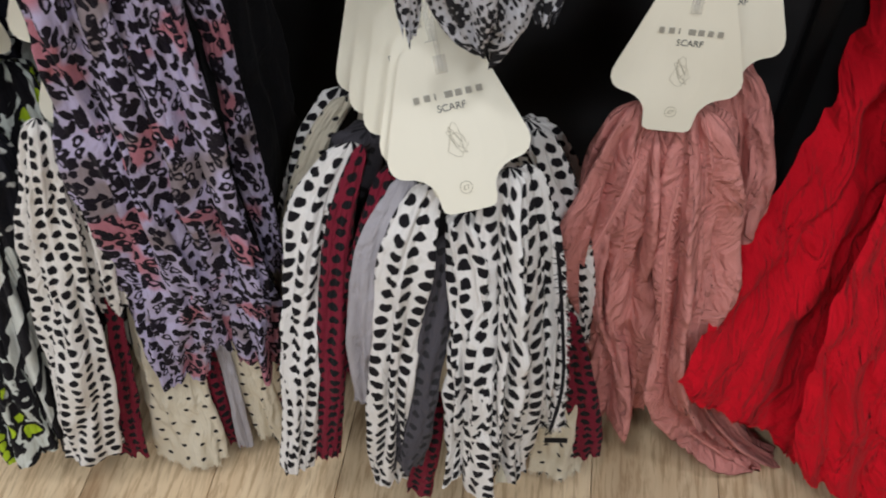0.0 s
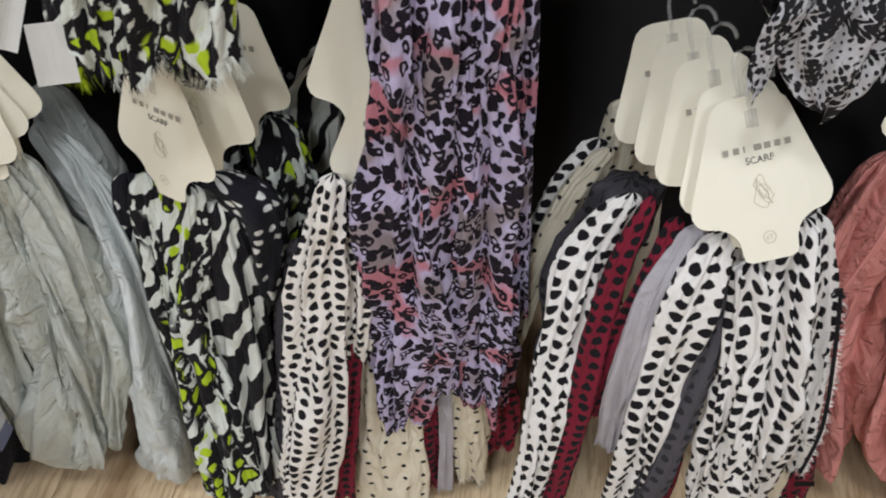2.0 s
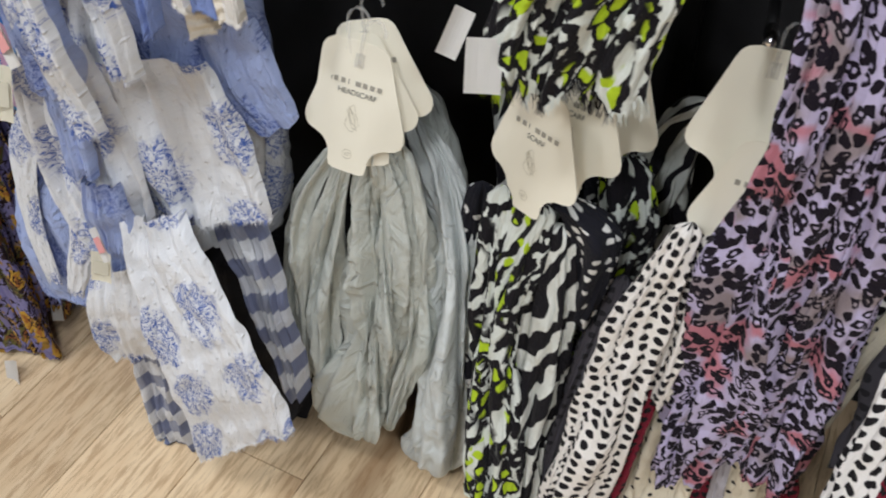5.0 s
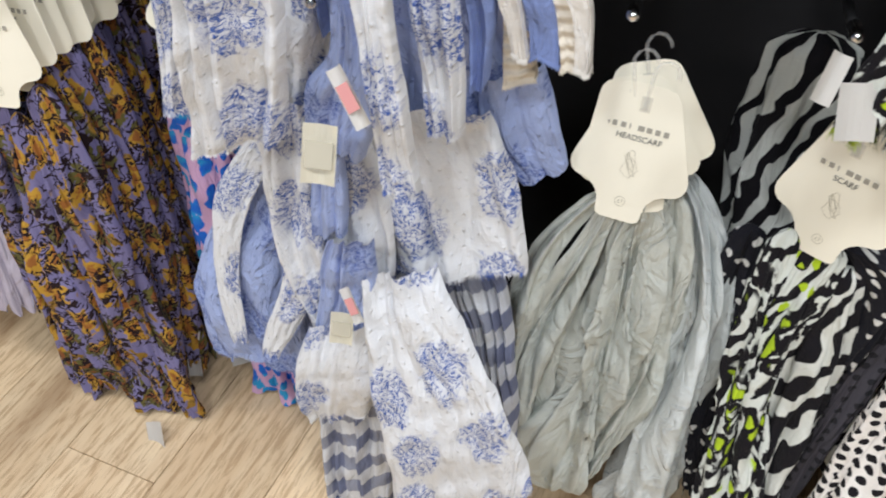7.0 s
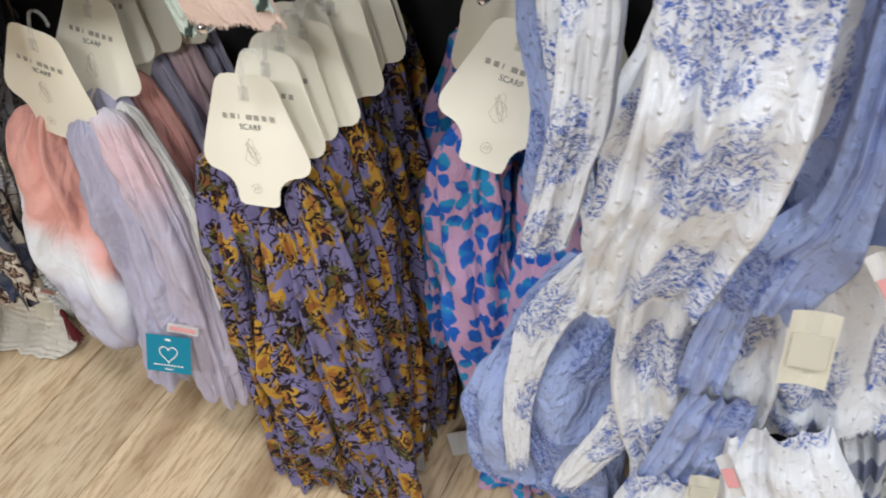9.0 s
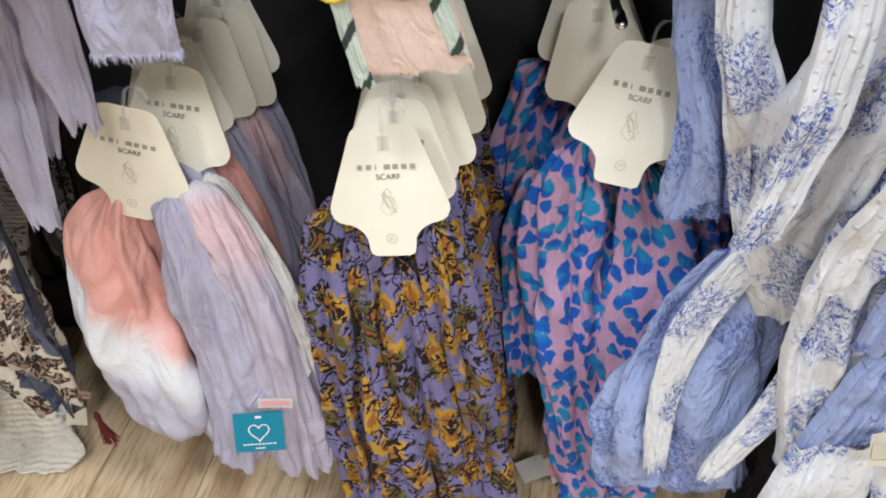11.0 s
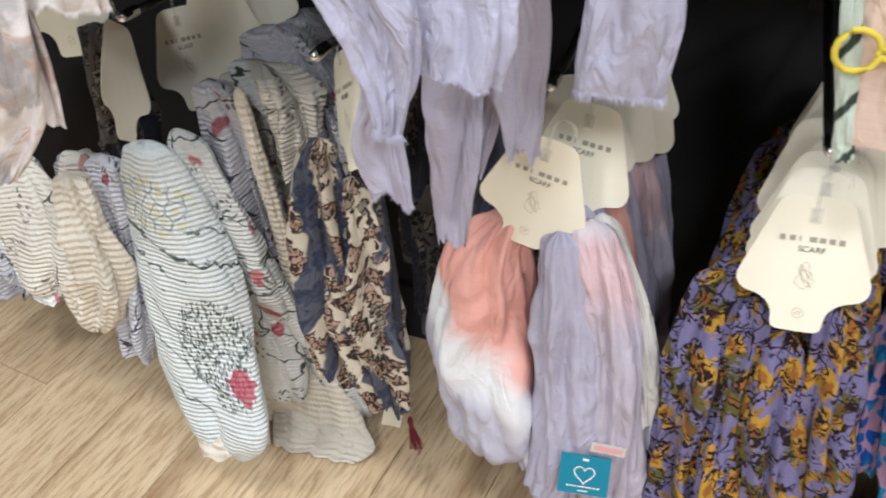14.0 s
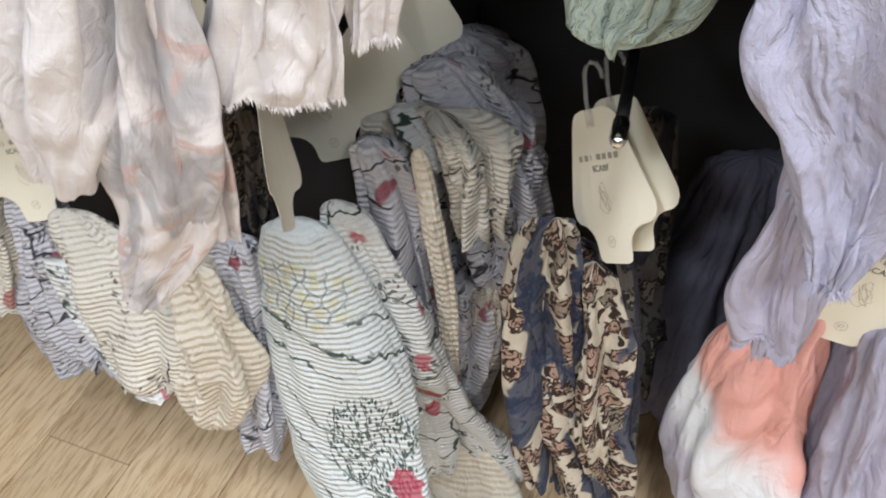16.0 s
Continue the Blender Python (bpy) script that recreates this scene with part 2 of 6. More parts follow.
def pleated(name, ground, ink, flower, amount=0.5, pleats=38.0, **kw):
    """Crimped chiffon with drawn stems, leaves and a few flowers."""
    n = Nodes(name)
    vec = n.wobble(n.coords(1, 1), 16, 0.05)
    stems = n.step(n.cells(n.wobble(n.coords(0.7, 1.3), 18, 0.06), 14, 1.0, "DISTANCE_TO_EDGE"), 0.028, 0.012, flip=True)
    place = n.step(n.noise(n.coords(1, 1, 5), 8, 1), 0.62 - 0.2 * amount, 0.03)
    leaf = n.math("MULTIPLY", n.step(n.cells(vec, 75, 1.0), 0.25, 0.04, flip=True), n.step(n.noise(n.coords(1, 1, 2), 13, 1), 0.6, 0.03))
    bloom = n.math("MULTIPLY", n.step(n.cells(vec, 13, 0.9), 0.2, 0.03, flip=True), n.step(n.noise(n.coords(1, 1, 8), 6, 1), 0.64, 0.02))
    col = n.mix(n.math("MULTIPLY", stems, place), ground, ink)
    col = n.mix(n.math("MULTIPLY", leaf, 0.8), col, ink)
    col = n.mix(n.math("MULTIPLY", bloom, 0.8), col, flower)
    return n.cloth(col, pleat=pleats, **kw)


def smoke(name, pale, grey, streak, **kw):
    """Sheer cloth with smoky clouds and a few rust streaks."""
    n = Nodes(name)
    cloud = n.step(n.noise(n.coords(1.4, 0.7), 9, 4, 0.6, 0.6), 0.52, 0.08)
    line = n.math("MULTIPLY", n.step(n.noise(n.coords(0.8, 2.0, 3), 14, 3, 0.5, 0.5), 0.62, 0.04), 0.6)
    return n.cloth(n.mix(line, n.mix(cloud, pale, grey), streak), **kw)


def stemmed(name, ground, ink, petal, flower, **kw):
    """Crimped white chiffon: pale blossoms at the top, long wavy stems, a fern and one red flower low on its side."""
    n = Nodes(name)
    x, y, _ = n.split(n.coords())

    def spot(cx, cy, rx, ry, ragged):
        v = n.wobble(n.coords(1 / rx, 1 / ry, -cx / rx - 0.5 * ragged, -cy / ry - 0.5 * ragged), 2.2, ragged)
        ln = n.node("ShaderNodeVectorMath", operation="LENGTH")
        n.link(v, ln.inputs[0])
        return n.step(ln.outputs["Value"], 1.0, 0.08, flip=True)

    sway = n.math("MULTIPLY_ADD", n.noise(n.coords(1, 1), 26, 3), 0.05, n.math("MULTIPLY_ADD", x, -0.35, y))
    long_lines = n.step(n.math("PINGPONG", n.math("MULTIPLY", sway, 38.0), 1.0), 0.9, 0.05)
    upper = n.math("MULTIPLY", n.step(y, 0.13, 0.008), n.step(y, 0.215, 0.008, flip=True))
    sway2 = n.math("MULTIPLY_ADD", n.noise(n.coords(1, 1, 4), 34, 3), 0.05, n.math("MULTIPLY_ADD", x, -1.0, y))
    twigs = n.math("MULTIPLY", n.step(n.math("PINGPONG", n.math("MULTIPLY", sway2, 26.0), 1.0), 0.93, 0.04), spot(-0.02, 0.37, 0.06, 0.12, 0.5))
    leaves = n.step(n.cells(n.wobble(n.coords(2.1, 0.9, turn=0.7), 50, 0.012), 78, 1.0), 0.3, 0.05, flip=True)
    stalk = n.step(n.cells(n.wobble(n.coords(1.6, 0.8, turn=0.5), 20, 0.03), 26, 1.0, "DISTANCE_TO_EDGE"), 0.03, 0.015, flip=True)
    fern = n.math("MULTIPLY", n.math("MAXIMUM", leaves, stalk), spot(0.05, 0.35, 0.06, 0.1, 0.8))
    blossom = n.math("MULTIPLY", n.step(n.cells(n.wobble(n.coords(), 60, 0.01), 42, 1.0), 0.3, 0.03, flip=True), spot(0.0, 0.09, 0.08, 0.05, 0.4))
    rim = n.math("MULTIPLY", n.step(n.cells(n.wobble(n.coords(), 60, 0.01), 42, 1.0, "DISTANCE_TO_EDGE"), 0.06, 0.03, flip=True), spot(0.0, 0.09, 0.07, 0.045, 0.4))
    col = n.mix(n.math("MULTIPLY", blossom, 0.7), ground, petal)
    col = n.mix(n.math("MULTIPLY", rim, 0.6), col, ink)
    col = n.mix(n.math("MAXIMUM", n.math("MULTIPLY", long_lines, upper), n.math("MAXIMUM", twigs, fern)), col, ink)
    col = n.mix(n.math("MULTIPLY", spot(0.08, 0.405, 0.02, 0.03, 1.1), 0.85), col, flower)
    return n.cloth(col, pleat=38.0, **kw)


def snake(name, pale, dark, **kw):
    n = Nodes(name)
    d = n.cells(n.coords(1, 0.8, turn=0.6), 150, 0.25)
    big = n.noise(n.coords(1, 0.7), 26, 3, 0.6, 0.8)
    at = n.math("MULTIPLY_ADD", n.step(big, 0.5, 0.1), 0.42, 0.2)
    return n.cloth(n.mix(n.step(n.math("SUBTRACT", d, at), 0.0, 0.05, flip=True), pale, dark), **kw)


def stripes(name, ground, ink, **kw):
    n = Nodes(name)
    return n.cloth(n.mix(n.step(n.wave(n.wobble(n.coords(), 60, 0.006), 11, 0.0, direction="DIAGONAL"), 0.9, 0.05), ground, ink), **kw)


def hard(name, colour, rough=0.5, metal=0.0, bumpy=0.0, spot=0.04, shine=0.5):
    n = Nodes(name)
    n.bsdf.inputs["Specular IOR Level"].default_value = shine
    tc = n.node("ShaderNodeTexCoord").outputs["Object"]
    t = n.node("ShaderNodeTexNoise")
    n.link(tc, t.inputs["Vector"])
    t.inputs["Scale"].default_value, t.inputs["Detail"].default_value = 24, 5
    col = n.mix(t.outputs["Fac"], tuple(max(0, c * (1 - spot) - spot * 0.1) for c in colour), tuple(min(1, c * (1 + spot)) for c in colour))
    n.link(col, n.bsdf.inputs["Base Color"])
    n.bsdf.inputs["Roughness"].default_value, n.bsdf.inputs["Metallic"].default_value = rough, metal
    if bumpy:
        n.link(n.bump(t.outputs["Fac"], bumpy), n.bsdf.inputs["Normal"])
    return n.mat


CREAM, WHITE, BLACK = (0.8, 0.74, 0.62), (0.8, 0.79, 0.77), (0.012, 0.011, 0.014)
M = dict(
    red=plain("red_crinkle", (0.74, 0.008, 0.022), (0.5, 0.004, 0.014), crinkle=0.012, crinkle_scale=30),
    rose=plain("dusty_rose", (0.74, 0.32, 0.29), (0.58, 0.22, 0.2), crinkle=0.01, crinkle_scale=38),
    polka=dots("white_with_black_dots", (0.82, 0.8, 0.79), BLACK, 0.0195, 0.33),
    polka_small=dots("white_with_smaller_dots", (0.82, 0.79, 0.76), BLACK, 0.0165, 0.33, stretch=1.0),
    creamdots=dots("cream_with_pin_dots", (0.74, 0.68, 0.55), BLACK, 0.026, 0.13, 0.2),
    burgundy=dots("burgundy_with_black_dots", (0.2, 0.015, 0.035), BLACK, 0.0175, 0.33),
    greyband=dots("grey_voile", (0.43, 0.41, 0.45), (0.2, 0.19, 0.21), 0.09, 0.1),
    darkgrey=dots("charcoal_voile", (0.08, 0.075, 0.09), (0.03, 0.03, 0.035), 0.02, 0.25),
    leopard=leopard("lilac_and_pink_leopard", (0.5, 0.45, 0.66), (0.5, 0.2, 0.26), (0.012, 0.009, 0.016)),
    snake=snake("black_and_white_snake", (0.56, 0.57, 0.63), (0.02, 0.02, 0.025)),
    limes=animal("black_white_lime_animal", BLACK, (0.68, 0.72, 0.68), (0.45, 0.62, 0.03)),
    zebra=zebra("black_and_white_zebra", BLACK, (0.68, 0.7, 0.66)),
    navydot=dots("black_with_white_spots", (0.014, 0.014, 0.02), (0.7, 0.7, 0.68), 0.024, 0.2, 0.9),
    sage=plain("grey_green_slub", (0.6, 0.63, 0.59), (0.5, 0.53, 0.5), crinkle=0.007, crinkle_scale=34),
    silver=plain("silver_grey_lurex", (0.68, 0.72, 0.72), (0.56, 0.6, 0.6), crinkle=0.007, crinkle_scale=34, rough=0.55),
    toile=sprigs("white_with_blue_sprigs", (0.74, 0.76, 0.8), (0.07, 0.13, 0.42)),
    toileblue=sprigs("blue_voile_with_sprigs", (0.36, 0.44, 0.72), (0.1, 0.15, 0.42), crinkle=0.006),
    blue=plain("cornflower_voile", (0.26, 0.34, 0.64), (0.17, 0.24, 0.52), crinkle=0.006),
    offwhite=plain("white_slub", (0.8, 0.78, 0.75), (0.72, 0.7, 0.67), crinkle=0.006),
    gingham=gingham("grey_white_check", (0.66, 0.68, 0.72), (0.16, 0.18, 0.28)),
    bluepink=blobs("pink_with_blue_spots", (0.6, 0.37, 0.56), (0.02, 0.13, 0.56), (0.03, 0.3, 0.6)),
    floral=floral("violet_with_yellow_blooms", (0.19, 0.175, 0.345), (0.47, 0.27, 0.04), (0.26, 0.08, 0.03), (0.12, 0.11, 0.035), (0.022, 0.013, 0.016), crinkle=0.0025),
    coral=dip("coral_white_lilac_dip_dye", (0.78, 0.4, 0.35), (0.76, 0.78, 0.82), (0.48, 0.47, 0.57), 0.2, 0.85, crinkle=0.006, crinkle_scale=26),
    lilac=plain("lilac_voile", (0.48, 0.46, 0.58), (0.4, 0.385, 0.5), crinkle=0.006, crinkle_scale=26),
    lilacpink=dip("lilac_rose_dip_dye", (0.7, 0.68, 0.74), (0.68, 0.5, 0.54), (0.5, 0.46, 0.56), 0.05, crinkle=0.006, crinkle_scale=26),
    # lilac darkened in its colour to stand in for shade
    shaded_lilac=plain("shaded_lilac_voile", (0.13, 0.13, 0.18), (0.09, 0.09, 0.13), crinkle=0.006, crinkle_scale=26),
    paleviolet=plain("pale_violet_voile", (0.47, 0.47, 0.61), (0.41, 0.41, 0.54), crinkle=0.008, crinkle_scale=26),
    paisley=paisley("cream_brown_navy_print", (0.54, 0.48, 0.39), (0.04, 0.025, 0.02), (0.26, 0.1, 0.065), (0.028, 0.045, 0.085)),
    darkprint=paisley("charcoal_print", (0.1, 0.09, 0.085), (0.02, 0.02, 0.02), (0.28, 0.24, 0.2), (0.02, 0.022, 0.035)),
    pleatwhite=pleated("white_pleated_chiffon", (0.8, 0.83, 0.84), (0.06, 0.09, 0.08), (0.5, 0.06, 0.1), 0.9),
    stems=stemmed("white_pleated_with_stems", (0.74, 0.8, 0.82), (0.1, 0.135, 0.125), (0.68, 0.68, 0.45), (0.5, 0.07, 0.12)),
    pleatcream=pleated("cream_pleated_chiffon", (0.78, 0.75, 0.68), (0.1, 0.08, 0.08), (0.4, 0.12, 0.12), 0.1),
    pleatgrey=pleated("grey_blue_pleated_chiffon", (0.6, 0.61, 0.68), (0.06, 0.06, 0.08), (0.3, 0.03, 0.06), 0.5),
    peach=plain("peach_crepe", (0.8, 0.75, 0.66), (0.74, 0.68, 0.58), pleat=26),
    chiffon=smoke("blush_and_smoke_chiffon", (0.78, 0.74, 0.75), (0.46, 0.45, 0.47), (0.6, 0.4, 0.36), crinkle=0.003),
    blush=plain("blush_chiffon", (0.78, 0.75, 0.76), (0.72, 0.69, 0.7), crinkle=0.003),
    mint=plain("mint_loose_weave", (0.6, 0.72, 0.67), (0.5, 0.62, 0.57), crinkle=0.008, crinkle_scale=70),
    shell=plain("shell_pink_crepe", (0.76, 0.6, 0.52), (0.7, 0.53, 0.46), crinkle=0.003),
    rope=stripes("mint_rope_border", (0.56, 0.66, 0.6), (0.05, 0.07, 0.06)),
    gold=hard("yellow_chain_print", (0.62, 0.5, 0.06), 0.8),
    card=hard("cream_card", (0.88, 0.84, 0.71), 0.55, spot=0.02),
    ink=hard("grey_ink", (0.1, 0.1, 0.09), 0.6),
    midink=hard("mid_ink", (0.36, 0.34, 0.29), 0.6),
    paleink=hard("pale_ink", (0.5, 0.47, 0.38), 0.6),
    paper=hard("white_paper", (0.82, 0.8, 0.77), 0.6, spot=0.02),
    redink=hard("red_ink", (0.66, 0.3, 0.3), 0.6),
    teal=hard("teal_card", (0.0, 0.2, 0.3), 0.45),
    black=hard("black_powder_coat", (0.012, 0.012, 0.013), 0.45, bumpy=0.0005),
    matt=hard("matt_black_panel", (0.035, 0.034, 0.036), 0.95, shine=0.05),
    # filler for the dark gaps behind the scarves, added rather than a scarf's own cloth
    gap_black=plain("black_gap_filler", (0.02, 0.019, 0.022), (0.012, 0.012, 0.014)),
    chrome=hard("chrome", (0.75, 0.75, 0.76), 0.16, 1.0),
    tassel=hard("maroon_thread", (0.13, 0.015, 0.02), 0.9),
    plaster=hard("grey_plaster", (0.3, 0.3, 0.3), 0.9, bumpy=0.001),
)
plastic = Nodes("clear_plastic")
plastic.bsdf.inputs["Base Color"].default_value = (0.8, 0.8, 0.78, 1)
plastic.bsdf.inputs["Roughness"].default_value = 0.25
plastic.bsdf.inputs["Alpha"].default_value = 0.16
M["plastic"] = plastic.mat

wood = Nodes("oak_plank")
info = wood.node("ShaderNodeObjectInfo").outputs["Random"]
wtc = wood.node("ShaderNodeTexCoord").outputs["Object"]
wm = wood.node("ShaderNodeMapping")
wood.link(wtc, wm.inputs[0])
wm.inputs["Scale"].default_value = (1, 0.12, 1)
shift = wood.node("ShaderNodeCombineXYZ")
wood.link(wood.math("MULTIPLY", info, 17.0), shift.inputs[1])
wood.link(wood.math("MULTIPLY", info, 9.0), shift.inputs[0])
wood.link(shift.outputs[0], wm.inputs["Location"])
grain = wood.noise(wm.outputs[0], 120, 5, 0.65, 0.3)
figure = wood.noise(wood.wobble(wm.outputs[0], 7, 0.08), 16, 3, 0.6, 1.0)
knots = wood.step(wood.cells(wm.outputs[0], 3.2, 1.0), 0.09, 0.07, flip=True)
col = wood.mix(figure, (0.62, 0.43, 0.25), (0.86, 0.7, 0.48))
col = wood.mix(wood.math("MULTIPLY", wood.step(grain, 0.45, 0.12, flip=True), 0.6), col, (0.36, 0.22, 0.11))
col = wood.mix(wood.math("MULTIPLY", knots, 0.6), col, (0.25, 0.13, 0.055))
tone = wood.node("ShaderNodeHueSaturation")
wood.link(col, tone.inputs["Color"])
wood.link(wood.math("MULTIPLY_ADD", info, 0.26, 0.87), tone.inputs["Value"])
wood.link(tone.outputs[0], wood.bsdf.inputs["Base Color"])
wood.bsdf.inputs["Roughness"].default_value = 0.42
wood.link(wood.bump(grain, 0.0006), wood.bsdf.inputs["Normal"])
M["wood"] = wood.mat


# ---- building blocks ----
def part(name, bm, material, parent=None, label="", smooth=False):
    """Links a bmesh as one mesh object, under a thing where one is given."""
    data = bpy.data.meshes.new(name)
    bm.to_mesh(data)
    bm.free()
    if smooth:
        data.polygons.foreach_set("use_smooth", [True] * len(data.polygons))
    data.materials.append(M[material])
    ob = new(name, data)
    ob.parent = parent
    if label:
        tagged(ob, label)
    return ob


def box(x0, y0, z0, x1, y1, z1, bevel=0.0):
    bm = bmesh.new()
    bmesh.ops.create_cube(bm, size=1)
    for v in bm.verts:
        v.co = Vector(((x0, x1)[v.co.x > 0], (y0, y1)[v.co.y > 0], (z0, z1)[v.co.z > 0]))
    if bevel:
        bmesh.ops.bevel(bm, geom=bm.edges[:], offset=bevel, segments=2, affect="EDGES")
    return bm


def thing(name, label, category, group="", at=(0, 0, 0)):
    ob = new(name)
    ob.empty_display_size = 0.05
    ob.location = at
    return tagged(ob, label, category, group)


def spline(rows, s):
    """A smooth value at s in 0..1 along rows of numbers (Catmull-Rom)."""
    n = len(rows) - 1
    f = min(max(s, 0.0), 1.0) * n
    i = min(int(f), n - 1)
    u = f - i
    p0, p1, p2, p3 = (rows[min(max(j, 0), n)] for j in (i - 1, i, i + 1, i + 2))
    return [0.5 * (2 * b + (c - a) * u + (2 * a - 5 * b + 4 * c - d) * u * u + (3 * b - a - 3 * c + d) * u ** 3) for a, b, c, d in zip(p0, p1, p2, p3)]


def drape(parent, material, rows, seed, folds=5, amp=0.008, full=1.15, hem=0.012, fringe=0.0, closed=False, name="cloth", label="", vofs=0.0, nv=64, nu=104, slant=0.0, tuck=1.0, crown=True):
    """A hanging gathered cloth: a flattened tube along rows of (x, front y, z, half width, half depth), with soft tucks that run down it.
    full: cloth per outline length; hem: how uneven the lower edge is; closed: the cloth folds under at its lower end; slant: how far the hem drops from one side to the other."""
    rng = random.Random(seed)
    off = Vector((rng.uniform(0, 50), rng.uniform(0, 50), rng.uniform(0, 50)))
    k1 = folds / 4.6
    lean = rng.uniform(-1.2, 1.2)
    rings, length, last, uvs = [], vofs, None, []
    widest = max(r[3] for r in rows)
    shift = 0.0 if material in ("coral", "stems") else seed * 0.37
    bm = bmesh.new()
    layer = bm.loops.layers.uv.new("cloth")
    for j in range(nv + 1):
        s = j / nv
        x, y, z, w, d = spline(rows, s)
        w, d = max(w, 0.004), max(d, 0.004)
        c = Vector((x, y + d, z))
        if last is not None:
            length += (c - last).length
        last = c
        grow = 0.45 + 0.55 * min(1.0, s * 2.5)
        if crown and s < 0.07:
            shut = 0.12 + 0.88 * math.sin(s / 0.07 * 1.57)
            w, d = w * shut, d * shut
        if closed:
            end = max(0.0, (s - 0.86) / 0.14)
            w, d = w * math.sqrt(max(0.02, 1 - end * end)), d * math.sqrt(max(0.02, 1 - end * end))
            grow *= 1 - 0.8 * end
        pts = []
        for i in range(nu):
            a = math.pi / 2 + 2 * math.pi * i / nu
            ca, sa = math.cos(a), math.sin(a)
            b = a + lean * s * 0.7 + 0.42 * noise.noise(off + Vector((ca, sa, length * 5)))
            cb, sb = math.cos(b), math.sin(b)
            n1 = noise.noise(off + Vector((k1 * cb, k1 * sb, length * 2.2)))
            n2 = noise.noise(off + Vector((2.3 * k1 * cb + 9, 2.3 * k1 * sb, length * 4.5)))
            n3 = noise.noise(off + Vector((1.3 * cb, 1.3 * sb + 5, length * 7)))
            n4 = noise.noise(off + Vector((1.8 * cb + 3, 1.8 * sb, length * 17 + 1.2 * n1)))
            r = tuck * (3.6 * abs(n1) - 0.9) + 0.65 * (2.6 * abs(n2) - 0.5) + 1.0 * n3 + 0.32 * (0.4 - 2.2 * abs(n4))
            r *= 1.35 * amp * grow * min(1.0, w / 0.03)
            r += 0.0016 * noise.noise(off + Vector((4 * ca, 4 * sa + length * 14, length * 30)))
            p = Vector((x + (w + r) * ca, c.y + (d + 1.2 * r) * sa, z))
            if s > 0.75:
                q = ((s - 0.75) / 0.25) ** 2
                p.z += q * (hem * noise.noise(off + Vector((2.4 * ca + 7, 2.4 * sa, 1.0))) * 1.8 + slant * ca)
            p.z = max(p.z, 0.004)
            pts.append(p)
        arc = [0.0]
        for i in range(nu):
            arc.append(arc[-1] + (pts[(i + 1) % nu] - pts[i]).length)
        rings.append([bm.verts.new(p) for p in pts])
        ref = 2 * math.pi * widest * 0.8
        wide = full * (0.6 * arc[-1] + 0.4 * ref)
        uvs.append([((q / arc[-1] - 0.5) * wide + shift, length) for q in arc])
    outline = widest * 5
    for j in range(nv):
        for i in range(nu):
            k = (i + 1) % nu
            f = bm.faces.new((rings[j][i], rings[j + 1][i], rings[j + 1][k], rings[j][k]))
            f.smooth = True
            for lp, q in zip(f.loops, (uvs[j][i], uvs[j + 1][i], uvs[j + 1][i + 1], uvs[j][i + 1])):
                lp[layer].uv = q
    bm.faces.new(rings[0]).smooth = True
    if closed:
        f = bm.faces.new(rings[-1][::-1])
        f.smooth = True
    hemline = [v.co.copy() for v in rings[-1]]
    cloth = part(name, bm, material, parent, label)
    if fringe:
        fb = bmesh.new()
        fl = fb.loops.layers.uv.new("cloth")
        for i in range(nu):
            a, b = hemline[i], hemline[(i + 1) % nu]
            for k in range(3):
                p = a.lerp(b, (k + rng.random()) / 3)
                tip = p + Vector((rng.uniform(-0.4, 0.4) * fringe, rng.uniform(-0.3, 0.3) * fringe, -fringe * rng.uniform(0.4, 1.1)))
                wide = Vector((0.0006, 0.0002, 0))
                f = fb.faces.new([fb.verts.new(q) for q in (p - wide, tip, p + wide)])
                for lp in f.loops:
                    lp[fl].uv = (outline * i / nu + seed * 0.37, length)
        part("fringe", fb, material, cloth)
    return cloth


